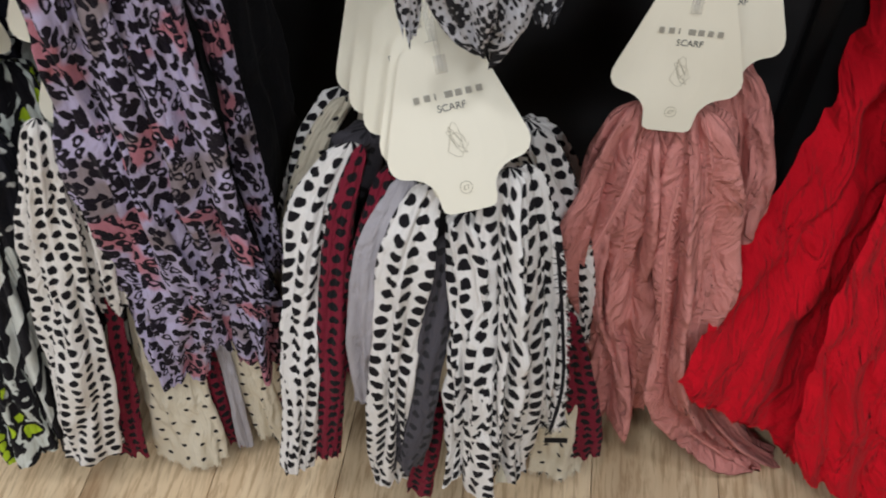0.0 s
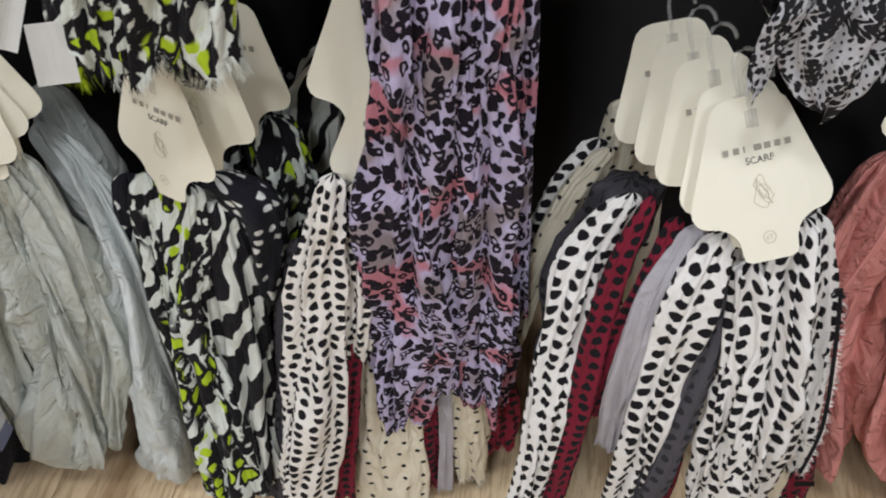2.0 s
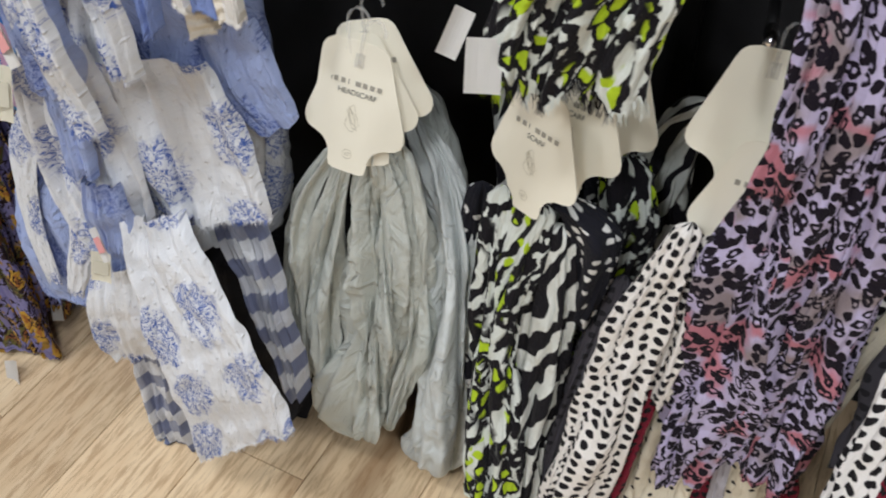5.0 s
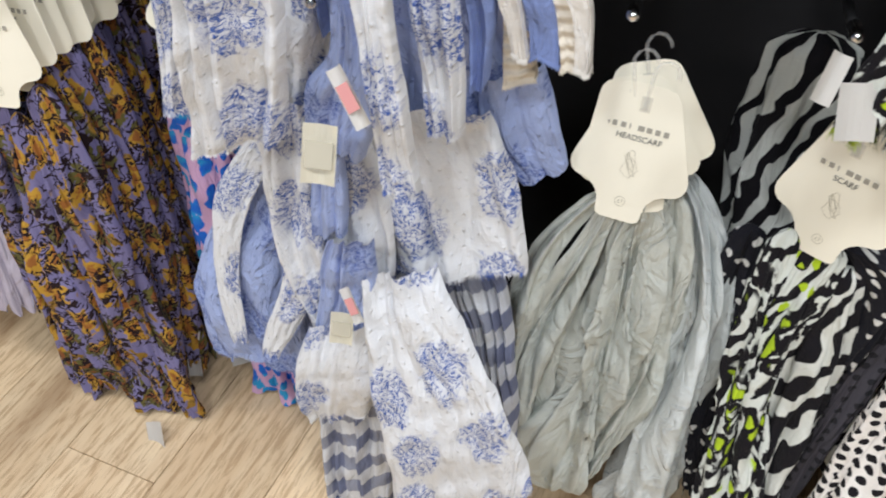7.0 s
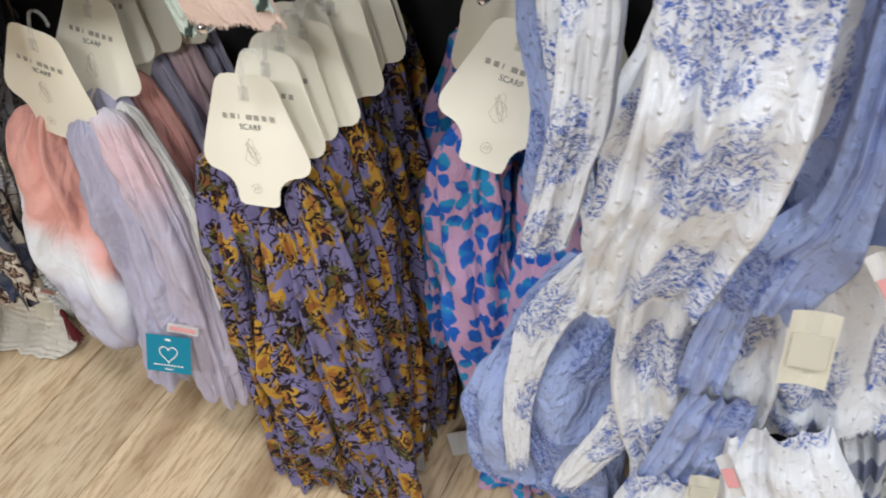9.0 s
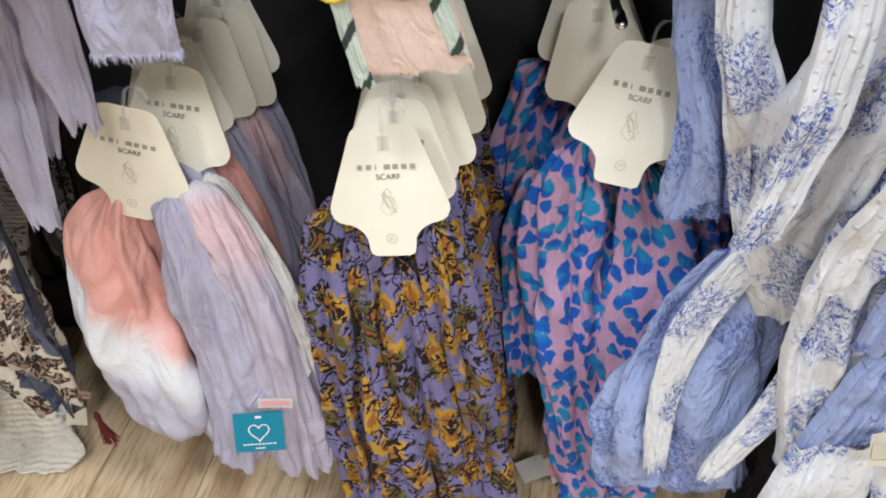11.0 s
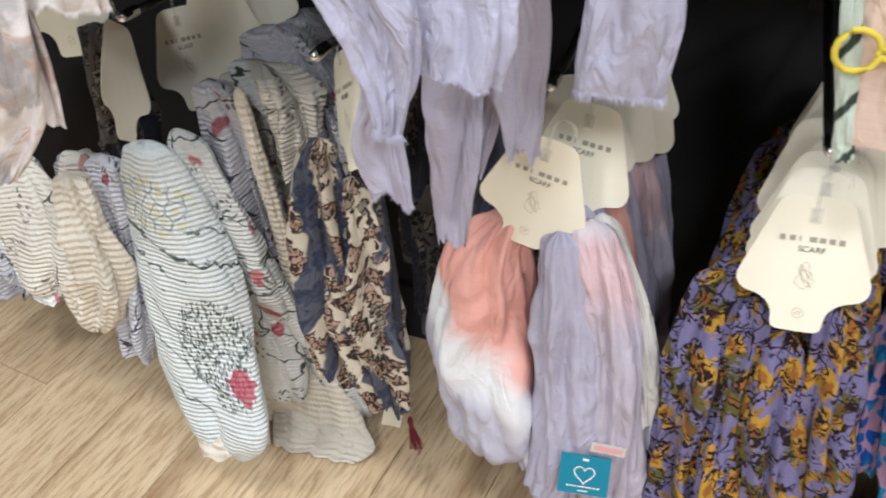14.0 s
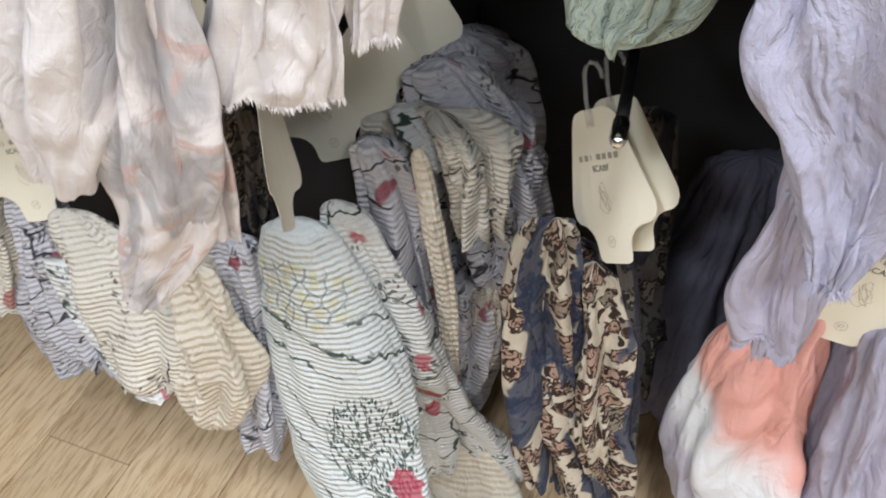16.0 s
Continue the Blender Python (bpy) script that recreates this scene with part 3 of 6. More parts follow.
def panel(parent, material, rows, seed, folds=3, amp=0.008, fringe=0.0, hem=0.005, name="cloth", label="", nu=72, nv=72):
    """A hanging width of cloth along rows of (left x, left z, right x, right z, front y), rippled by its folds, with turned-back side edges and a raw hem."""
    rng = random.Random(seed)
    off = Vector((rng.uniform(0, 50), rng.uniform(0, 50), rng.uniform(0, 50)))
    bm = bmesh.new()
    layer = bm.loops.layers.uv.new("cloth")
    shift, length, last, grid, uvs = seed * 0.37, 0.0, None, [], []
    for j in range(nv + 1):
        s = j / nv
        xl, zl, xr, zr, y = spline(rows, s)
        a, b = Vector((xl, y, zl)), Vector((xr, y, zr))
        mid = (a + b) / 2
        length += (mid - last).length if last is not None else 0.0
        last = mid
        wide = (b - a).length
        line = []
        for i in range(nu + 1):
            u = i / nu
            sway = 0.12 * noise.noise(off + Vector((u * 2, length * 5, 2))) + 0.05 * noise.noise(off + Vector((7, length * 16, u * 5)))
            q = (u + sway) * folds
            n1 = noise.noise(off + Vector((q * 1.3, length * 1.8, 0)))
            n2 = noise.noise(off + Vector((q * 3.2, length * 5.0, 4)))
            n3 = noise.noise(off + Vector((u * wide * 16, length * 22, 9)))
            n4 = noise.noise(off + Vector((u * wide * 45, length * 45, 11)))
            deep = amp * (3.0 * abs(n1) - 0.8 + 0.9 * abs(n2)) + min(amp, 0.008) * (0.7 * n3 + 0.3 * n4)
            edge = max(0.0, 1 - min(u, 1 - u) / 0.06)
            p = a.lerp(b, u + 0.015 * math.sin(math.pi * u) * n3)
            p.x += 0.004 * noise.noise(off + Vector((length * 14, 3 + u, 0)))
            p.y -= deep - 0.012 * edge * edge
            if s > 0.7:
                p.z += ((s - 0.7) / 0.3) ** 2 * hem * (1.6 * noise.noise(off + Vector((u * folds * 1.5, 21, 0))) + 0.5 * noise.noise(off + Vector((u * wide * 160, 31, 0))))
            p.z = max(p.z, 0.005)
            line.append(p)
            uvs.append(((u - 0.5) * wide * 1.15 + shift, length))
        grid.append([bm.verts.new(p) for p in line])
    w = nu + 1
    for j in range(nv):
        for i in range(nu):
            f = bm.faces.new((grid[j][i], grid[j + 1][i], grid[j + 1][i + 1], grid[j][i + 1]))
            f.smooth = True
            for lp, k in zip(f.loops, (j * w + i, (j + 1) * w + i, (j + 1) * w + i + 1, j * w + i + 1)):
                lp[layer].uv = uvs[k]
    hemline = [v.co.copy() for v in grid[-1]]
    cloth = part(name, bm, material, parent, label)
    if fringe:
        fb = bmesh.new()
        fl = fb.loops.layers.uv.new("cloth")
        for i in range(nu):
            for k in range(4):
                p = hemline[i].lerp(hemline[i + 1], (k + rng.random()) / 4)
                tip = p + Vector((rng.uniform(-0.4, 0.4), rng.uniform(-0.3, 0.3), -rng.uniform(0.4, 1.1))) * fringe
                f = fb.faces.new([fb.verts.new(v) for v in (p - Vector((0.0006, 0, 0)), tip, p + Vector((0.0006, 0, 0)))])
                for lp in f.loops:
                    lp[fl].uv = uvs[nv * w + i]
        part("fringe", fb, material, cloth)
    return cloth


def frayed_edge(parent, material, rows, wide=0.012, seed=3):
    """A raw selvedge with loose threads, along rows of (x, y, z)."""
    rng = random.Random(seed)
    bm = bmesh.new()
    layer = bm.loops.layers.uv.new("cloth")
    for k in range(260):
        s = k / 260
        p, q = Vector(spline(rows, s)), Vector(spline(rows, s + 0.004))
        along = (q - p).normalized()
        side = Vector((-along.z, -0.35, along.x)).normalized() * (1 if k % 5 else -1)
        tip = p + side * wide * rng.uniform(0.4, 1.0) + along * rng.uniform(-0.3, 0.9) * wide
        for tri in ((p, q + along * 0.001, tip),):
            f = bm.faces.new([bm.verts.new(v) for v in tri])
            for lp in f.loops:
                lp[layer].uv = (lp.vert.co.x + 3, lp.vert.co.z)
    sweep(bm, [Vector(spline(rows, k / 24)) for k in range(25)], 0.0022, 6)
    return part("frayed_edge", bm, material, parent)


def letters(body, size, parent, at, material="ink", turn=0.0):
    """Raised flat lettering on a card's face."""
    curve = bpy.data.curves.new("lettering", "FONT")
    curve.body, curve.size, curve.align_x, curve.extrude = body, size, "CENTER", 0.00008
    tmp = new("lettering", curve)
    deps = bpy.context.evaluated_depsgraph_get()
    data = bpy.data.meshes.new_from_object(tmp.evaluated_get(deps))
    bpy.data.objects.remove(tmp)
    data.materials.clear()
    data.materials.append(M[material])
    ob = new("lettering", data)
    ob.parent = parent
    ob.matrix_basis = pose(*at, 90, 0, turn)
    return ob


def ring_strip(bm, pts, width, y=-0.0011):
    """A thin drawn line through (x, z) points on a card."""
    for a, b in zip(pts, pts[1:]):
        p, q = Vector((a[0], y, a[1])), Vector((b[0], y, b[1]))
        d = (q - p).normalized()
        n = Vector((-d.z, 0, d.x)) * width / 2
        bm.faces.new([bm.verts.new(v) for v in (p + n, p - n, q - n, q + n)])


def card_outline():
    """Half of the header card's outline from the tongue's foot to the top, metres: a bell with concave shoulders."""
    half = [(0.0, 0.0), (0.018, 0.0003), (0.0235, 0.003), (0.025, 0.009), (0.0255, 0.016)]
    half += [(0.0255 + 0.0265 * (1 - math.cos(t)), 0.016 + 0.024 * math.sin(t)) for t in (0.25, 0.5, 0.75, 1.0, 1.25, 1.5)]
    half += [(0.0555, 0.0415), (0.0605, 0.0455), (0.0635, 0.0525), (0.0635, 0.06), (0.061, 0.069)]
    half += [(0.051, 0.098), (0.041, 0.127), (0.0365, 0.141), (0.033, 0.149), (0.027, 0.1545), (0.017, 0.157)]
    return half


def header_card(parent, m, word="SCARF", price=True, plain_back=False, full=True, s=1.03):
    """The cream card from which a scarf hangs, with its clear hook."""
    half = card_outline()
    bm = bmesh.new()
    h = s * 0.955
    front, back = [], []
    for x, z in half[1:]:
        # gentle bow, so that the cards do not look like flat plates
        row = [(x * k / 3, 1.6 * (x * k / 3) ** 2 + 0.12 * (z - 0.08) ** 2, z) for k in range(-3, 4)]
        front.append([bm.verts.new((px * s, py - 0.0004, pz * h)) for px, py, pz in row])
        back.append([bm.verts.new((px * s, py + 0.0002, pz * h)) for px, py, pz in row])
    for j in range(len(front) - 1):
        for k in range(6):
            bm.faces.new((front[j][k], front[j][k + 1], front[j + 1][k + 1], front[j + 1][k]))
            bm.faces.new((back[j][k], back[j + 1][k], back[j + 1][k + 1], back[j][k + 1]))
        for k in (0, 6):
            bm.faces.new((front[j][k], front[j + 1][k], back[j + 1][k], back[j][k]))
    for j in (0, -1):
        for k in range(6):
            bm.faces.new((front[j][k], back[j][k], back[j][k + 1], front[j][k + 1]))
    bmesh.ops.recalc_face_normals(bm, faces=bm.faces[:])
    card = part("header_card", bm, "card", parent, "cream card tag")
    card.matrix_basis = m
    if full:
        bars = bmesh.new()
        for i, w in enumerate((0.0042, 0.0046, 0.0012, 0.006, 0.005, 0.0046, 0.0046)):
            x = (-0.029 + i * 0.0091) * s
            ring_strip(bars, ((x, 0.109 * h), (x + 1.15 * w * s, 0.109 * h)), 0.0056 * s, -0.0008)
        part("maker_mark", bars, "midink", card)
        letters(word, 0.0088 * s, card, (0.002, -0.0008, 0.0945 * h))
        art = bmesh.new()
        for r in range(4):
            ring_strip(art, [((0.008 - r * 0.0012) * s * math.cos(t * 0.7 + r) * (1 + 0.3 * math.sin(3 * t)), (0.06 + r * 0.003 + 0.011 * math.sin(t * 0.7)) * s) for t in range(10)], 0.0005, -0.0008)
        part("line_drawing", art, "paleink", card)
        if price:
            circle = bmesh.new()
            ring_strip(circle, [(0.0055 * s * math.cos(t / 20 * 6.2832), (0.022 + 0.0055 * math.sin(t / 20 * 6.2832)) * s) for t in range(21)], 0.0006, -0.0008)
            part("price_ring", circle, "paleink", card)
            letters("£7", 0.006 * s, card, (0, -0.0008, 0.02 * s), "paleink")
    hook = bmesh.new()
    pts = [Vector((0, -0.002, 0.128)), Vector((0, -0.002, 0.15)), Vector((0, 0, 0.165))]
    pts += [Vector((0.013 - 0.013 * math.cos(t), 0, 0.168 + 0.014 * math.sin(t))) for t in (0.4, 1.0, 1.57, 2.2, 2.8, 3.3)]
    sweep(hook, pts, 0.0022)
    bmesh.ops.create_cube(hook, size=1, matrix=Matrix.Translation((0, -0.0022, 0.134)) @ Matrix.Diagonal((0.011, 0.0007, 0.016, 1)))
    part("hook", hook, "plastic", card, "clear plastic hook", True)
    return card


def sweep(bm, pts, r, sides=8):
    """A round bar along points."""
    rings = []
    for i, p in enumerate(pts):
        d = (pts[min(i + 1, len(pts) - 1)] - pts[max(i - 1, 0)]).normalized()
        a = d.orthogonal().normalized() if abs(d.x) > 0.9 else Vector((1, 0, 0)).cross(d).normalized()
        b = d.cross(a)
        rr = r[i] if isinstance(r, (list, tuple)) else r
        rings.append([bm.verts.new(p + (a * math.cos(t) + b * math.sin(t)) * rr) for t in (2 * math.pi * k / sides for k in range(sides))])
    for u, v in zip(rings, rings[1:]):
        for k in range(sides):
            bm.faces.new((u[k], u[(k + 1) % sides], v[(k + 1) % sides], v[k]))
    bm.faces.new(rings[0][::-1])
    bm.faces.new(rings[-1])


def paper_label(parent, m, w, h, material="paper", stripe="", name="care_label"):
    """A small curled paper or satin label."""
    bm = bmesh.new()
    grid = [[bm.verts.new((w * (i / 6 - 0.5), 0.08 * h * math.sin(i / 6 * 3.1), -h * j / 4 + 0)) for i in range(7)] for j in range(5)]
    for a, b in zip(grid, grid[1:]):
        for i in range(6):
            bm.faces.new((a[i], b[i], b[i + 1], a[i + 1]))
    bmesh.ops.solidify(bm, geom=bm.faces[:], thickness=0.0004)
    ob = part(name, bm, material, parent)
    ob.matrix_basis = m
    if stripe:
        bb = bmesh.new()
        ring_strip(bb, [(w * (i / 6 - 0.5) * 0.8, -h * 0.5) for i in range(7)], h * 0.45, -0.001)
        part("print", bb, stripe, ob)
    return ob


def teal_tag(parent, m):
    """A small teal swing card with a drawn heart."""
    bm = box(-0.033, -0.0004, -0.056, 0.033, 0.0004, 0, 0.0002)
    card = part("swing_card", bm, "teal", parent, "teal card with a heart outline")
    card.matrix_basis = m
    heart = bmesh.new()
    ring_strip(heart, [(0.00085 * 16 * math.sin(t) ** 3, -0.027 + 0.00085 * (13 * math.cos(t) - 5 * math.cos(2 * t) - 2 * math.cos(3 * t) - math.cos(4 * t))) for t in (k / 24 * 6.2832 for k in range(25))], 0.0014, -0.0009)
    part("heart", heart, "paper", card)
    bars = bmesh.new()
    for k in range(9):
        ring_strip(bars, [(-0.022 + k * 0.005, -0.045), (-0.0185 + k * 0.005, -0.045)], 0.002, -0.0009)
    ring_strip(bars, [(-0.006, -0.051), (0.007, -0.051)], 0.0014, -0.0009)
    ring_strip(bars, [(-0.004, -0.006), (0.004, -0.006)], 0.003, -0.0009)
    part("maker_mark", bars, "paper", card)
    return card


def tassel(parent, at):
    """A knotted thread tassel."""
    rng = random.Random(5)
    bm = bmesh.new()
    p = Vector(at)
    for k in range(46):
        a = Vector((rng.uniform(-0.004, 0.004), rng.uniform(-0.004, 0.004), 0))
        sweep(bm, [p + a * 0.3, p + a + Vector((0.004, -0.004, -0.02)), p + a * 2.2 + Vector((0.01, -0.008, -0.045 - rng.uniform(0, 0.012)))], 0.0009, 4)
    sweep(bm, [p + Vector((0, 0, 0.012)), p + Vector((0, 0, 0.004)), p, p + Vector((0.001, 0, -0.008))], [0.002, 0.005, 0.005, 0.004], 8)
    return part("tassel", bm, "tassel", parent, "maroon thread tassel")


def chain_print(parent, m):
    """Printed chain links, laid just over the cloth."""
    bm = bmesh.new()
    for i, (cx, r, q) in enumerate(((-0.045, 0.017, 1.0), (-0.018, 0.012, 0.5), (0.012, 0.017, 0.8), (0.042, 0.013, 0.5))):
        pts = [Vector((cx + r * math.cos(t), -0.002 - 0.001 * math.cos(2 * t), q * r * math.sin(t))) for t in (k / 16 * 6.2832 for k in range(17))]
        sweep(bm, pts, 0.003, 6)
    ob = part("chain_motif", bm, "gold", parent, "yellow chain links", True)
    ob.matrix_basis = m
    return ob


# ---- setting ----
SHELF = pose(0, 1.02, 0, 0, 0, -3.0)


def setting(name, bm, material, m=None):
    ob = part(name, bm, material)
    if m is not None:
        ob.matrix_basis = m
    return tagged(ob, kind="structure")


under = setting("floor", box(-7, -4.5, -0.06, 4.5, 3.0, -0.0085), "wood")
tagged(under, "pale oak plank shop floor", "floor")
setting("wall_display", box(-4.6, 0.0, 0.0, 2.6, 0.03, 2.2), "matt", SHELF)
setting("wall_north", box(-7, 3.0, 0, 4.5, 3.15, 3.2), "plaster")
setting("wall_south", box(-7, -4.65, 0, 4.5, -4.5, 3.2), "plaster")
setting("wall_west", box(-7.15, -4.5, 0, -7, 3.0, 3.2), "plaster")
setting("wall_east", box(4.5, -4.5, 0, 4.65, 3.0, 3.2), "plaster")
setting("ceiling", box(-7, -4.5, 3.2, 4.5, 3.0, 3.3), "plaster")
# unseen board added above the arms to shade the scarves behind
board = box(-4.6, -0.40, 1.17, 2.6, -0.001, 1.19, 0.003)
# front edge drawn forward so its shade covers the whole length
for v in board.verts:
    if v.co.y < -0.2:
        v.co.y += -0.03 + 0.052 * v.co.x
setting("wall_shelf", board, "matt", SHELF)
setting("plinth", box(-4.6, -0.02, 0.0, 2.6, -0.002, 0.14, 0.003), "matt", SHELF)

# housings added around the unseen lamps, repeating their assumed places
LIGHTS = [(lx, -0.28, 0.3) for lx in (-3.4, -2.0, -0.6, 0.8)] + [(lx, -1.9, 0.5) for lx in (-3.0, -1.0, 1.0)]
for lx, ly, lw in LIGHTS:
    fit = thing("unseen_lamp_housing", "square white housing added around an unseen lamp", "ceiling light", "ceiling lights", (lx, ly, 3.2))
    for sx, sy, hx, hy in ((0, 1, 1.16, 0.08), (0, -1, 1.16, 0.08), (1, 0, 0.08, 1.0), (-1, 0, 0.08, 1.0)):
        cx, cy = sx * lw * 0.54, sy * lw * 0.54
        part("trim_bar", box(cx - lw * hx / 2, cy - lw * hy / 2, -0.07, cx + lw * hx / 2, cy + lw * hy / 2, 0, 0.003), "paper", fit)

UPRIGHTS = (-3.3, -2.35, -1.4, -0.45, 0.5)
for ux in UPRIGHTS:
    up = thing("slotted_upright", "black slotted steel upright on the display wall", "upright", "uprights of the display wall")
    up.matrix_basis = SHELF @ pose(ux, 0, 0)
    part("channel", box(-0.015, -0.022, 0.15, 0.015, -0.001, 2.1, 0.002), "black", up)


# ---- scarves, from one end of the display to the other ----
red = thing("red_scarf", "bright red crinkled scarf hanging low on the display", "scarf", "scarves on the display wall")
panel(red, "red", [(0.528, 0.612, 0.88, 0.512, 0.95), (0.491, 0.458, 0.89, 0.322, 0.86), (0.41, 0.407, 0.85, 0.166, 0.75), (0.337, 0.34, 0.808, -0.039, 0.66), (0.296, 0.294, 0.726, -0.132, 0.595), (0.279, 0.284, 0.677, -0.139, 0.575)], 1, folds=7, amp=0.02, fringe=0.004, hem=0.015)
panel(red, "red", [(0.557, 0.586, 0.921, 0.464, 0.85), (0.528, 0.446, 0.915, 0.282, 0.74), (0.466, 0.347, 0.899, 0.069, 0.62), (0.445, 0.188, 0.888, -0.145, 0.54), (0.468, 0.116, 0.876, -0.21, 0.52)], 2, folds=6, amp=0.02, fringe=0.004, hem=0.015)

redb = thing("red_scarf", "deep red scarf behind another on its peg", "scarf", "scarves on the display wall")
drape(redb, "red", [(0.641, 0.9, 0.72, 0.07, 0.03), (0.662, 0.89, 0.532, 0.08, 0.03), (0.655, 0.88, 0.308, 0.08, 0.04), (0.622, 0.88, 0.082, 0.05, 0.025)], 4, folds=9, amp=0.019)

rose = thing("rose_scarf", "dusty rose frayed scarf hanging from a cream card", "scarf", "scarves on the display wall")
drape(rose, "rose", [(0.198, 0.7, 0.605, 0.018, 0.01), (0.18, 0.68, 0.527, 0.032, 0.018), (0.174, 0.66, 0.437, 0.036, 0.02), (0.19, 0.65, 0.331, 0.034, 0.018), (0.222, 0.64, 0.22, 0.034, 0.019), (0.228, 0.63, 0.088, 0.031, 0.017)], 5, fringe=0.012, folds=6, amp=0.013)
drape(rose, "rose", [(0.223, 0.69, 0.575, 0.021, 0.011), (0.231, 0.67, 0.455, 0.032, 0.018), (0.236, 0.65, 0.307, 0.037, 0.02), (0.242, 0.64, 0.192, 0.037, 0.02), (0.239, 0.63, 0.096, 0.024, 0.013)], 6, fringe=0.012, folds=6, amp=0.013)
drape(rose, "rose", [(0.26, 0.69, 0.606, 0.026, 0.014), (0.279, 0.66, 0.52, 0.038, 0.021), (0.287, 0.64, 0.409, 0.039, 0.022), (0.289, 0.62, 0.301, 0.034, 0.018), (0.318, 0.61, 0.183, 0.038, 0.021), (0.386, 0.6, 0.059, 0.041, 0.022), (0.459, 0.6, 0.006, 0.025, 0.014)], 7, folds=8, amp=0.013, fringe=0.01)
drape(rose, "rose", [(0.316, 0.77, 0.593, 0.026, 0.014), (0.35, 0.74, 0.494, 0.03, 0.016), (0.36, 0.72, 0.356, 0.029, 0.016), (0.357, 0.7, 0.238, 0.023, 0.013)], 8, folds=5)
frayed_edge(rose, "rose", [(0.242, 0.645, 0.544), (0.241, 0.63, 0.471), (0.255, 0.615, 0.355), (0.273, 0.605, 0.22), (0.306, 0.6, 0.14), (0.404, 0.59, 0.041)], 0.012, 9)
frayed_edge(rose, "rose", [(0.201, 0.67, 0.561), (0.188, 0.655, 0.517), (0.164, 0.64, 0.45)], 0.016, 10)
header_card(rose, pose(0.224, 0.676, 0.593, -14, 4, -4))

rose2 = thing("rose_scarf", "dusty rose scarf behind another on its peg", "scarf", "scarves on the display wall")
drape(rose2, "rose", [(0.326, 0.82, 0.57, 0.026, 0.014), (0.373, 0.8, 0.417, 0.04, 0.022), (0.42, 0.78, 0.068, 0.044, 0.024)], 11, folds=5)
header_card(rose2, pose(0.283, 0.733, 0.598, -19.855, 3.3, -2.4))

polka = thing("polka_scarf", "black dotted white scarf with grey and burgundy stripes", "scarf", "scarves on the display wall")
drape(polka, "polka", [(-0.095, 0.63, 0.615, 0.015, 0.008), (-0.13, 0.61, 0.541, 0.026, 0.014), (-0.151, 0.58, 0.447, 0.025, 0.013), (-0.173, 0.54, 0.328, 0.02, 0.011), (-0.196, 0.51, 0.166, 0.014, 0.008)], 12, folds=4, amp=0.006)
drape(polka, "burgundy", [(-0.081, 0.61, 0.634, 0.007, 0.004), (-0.107, 0.585, 0.551, 0.012, 0.007), (-0.12, 0.565, 0.467, 0.014, 0.008), (-0.136, 0.54, 0.328, 0.016, 0.009), (-0.154, 0.52, 0.177, 0.014, 0.008)], 13, folds=3, amp=0.004)
drape(polka, "burgundy", [(-0.055, 0.6, 0.615, 0.008, 0.004), (-0.076, 0.575, 0.562, 0.011, 0.006), (-0.1, 0.565, 0.466, 0.011, 0.006), (-0.117, 0.55, 0.336, 0.009, 0.005)], 14, folds=3, amp=0.004)
drape(polka, "greyband", [(-0.036, 0.59, 0.61, 0.012, 0.007), (-0.067, 0.555, 0.543, 0.022, 0.012), (-0.086, 0.535, 0.426, 0.019, 0.011), (-0.09, 0.53, 0.3, 0.017, 0.01)], 15, folds=3, amp=0.004, fringe=0.006)
drape(polka, "polka", [(-0.014, 0.575, 0.617, 0.012, 0.006), (-0.037, 0.545, 0.555, 0.023, 0.013), (-0.053, 0.525, 0.44, 0.021, 0.012), (-0.063, 0.505, 0.336, 0.02, 0.011), (-0.075, 0.495, 0.156, 0.024, 0.013)], 16, folds=4, amp=0.007)
drape(polka, "darkgrey", [(-0.001, 0.565, 0.556, 0.009, 0.005), (-0.016, 0.535, 0.467, 0.014, 0.008), (-0.034, 0.51, 0.352, 0.019, 0.01), (-0.055, 0.49, 0.213, 0.022, 0.012)], 17, folds=3, amp=0.005)
drape(polka, "polka", [(0.02, 0.56, 0.586, 0.019, 0.011), (0.026, 0.54, 0.534, 0.025, 0.014), (0.022, 0.51, 0.441, 0.027, 0.015), (0.02, 0.485, 0.32, 0.028, 0.015), (0.019, 0.475, 0.198, 0.03, 0.017)], 18, folds=5, amp=0.009, hem=0.02)
drape(polka, "polka", [(0.059, 0.575, 0.631, 0.016, 0.009), (0.052, 0.545, 0.579, 0.025, 0.013), (0.055, 0.515, 0.494, 0.027, 0.015), (0.059, 0.485, 0.369, 0.031, 0.017), (0.059, 0.475, 0.197, 0.03, 0.017)], 19, folds=5, amp=0.009, hem=0.02)
drape(polka, "polka", [(0.076, 0.59, 0.624, 0.013, 0.007), (0.091, 0.565, 0.547, 0.02, 0.011), (0.099, 0.54, 0.459, 0.021, 0.012), (0.108, 0.51, 0.351, 0.02, 0.011), (0.117, 0.505, 0.283, 0.019, 0.01)], 20, folds=4, amp=0.006, fringe=0.012)
drape(polka, "burgundy", [(0.136, 0.6, 0.376, 0.013, 0.007), (0.168, 0.585, 0.225, 0.019, 0.01), (0.191, 0.575, 0.075, 0.021, 0.011)], 21, folds=3, amp=0.005)
drape(polka, "creamdots", [(0.135, 0.6, 0.281, 0.021, 0.012), (0.144, 0.575, 0.156, 0.03, 0.017), (0.154, 0.56, 0.036, 0.037, 0.02)], 22, folds=3, amp=0.006, fringe=0.012)
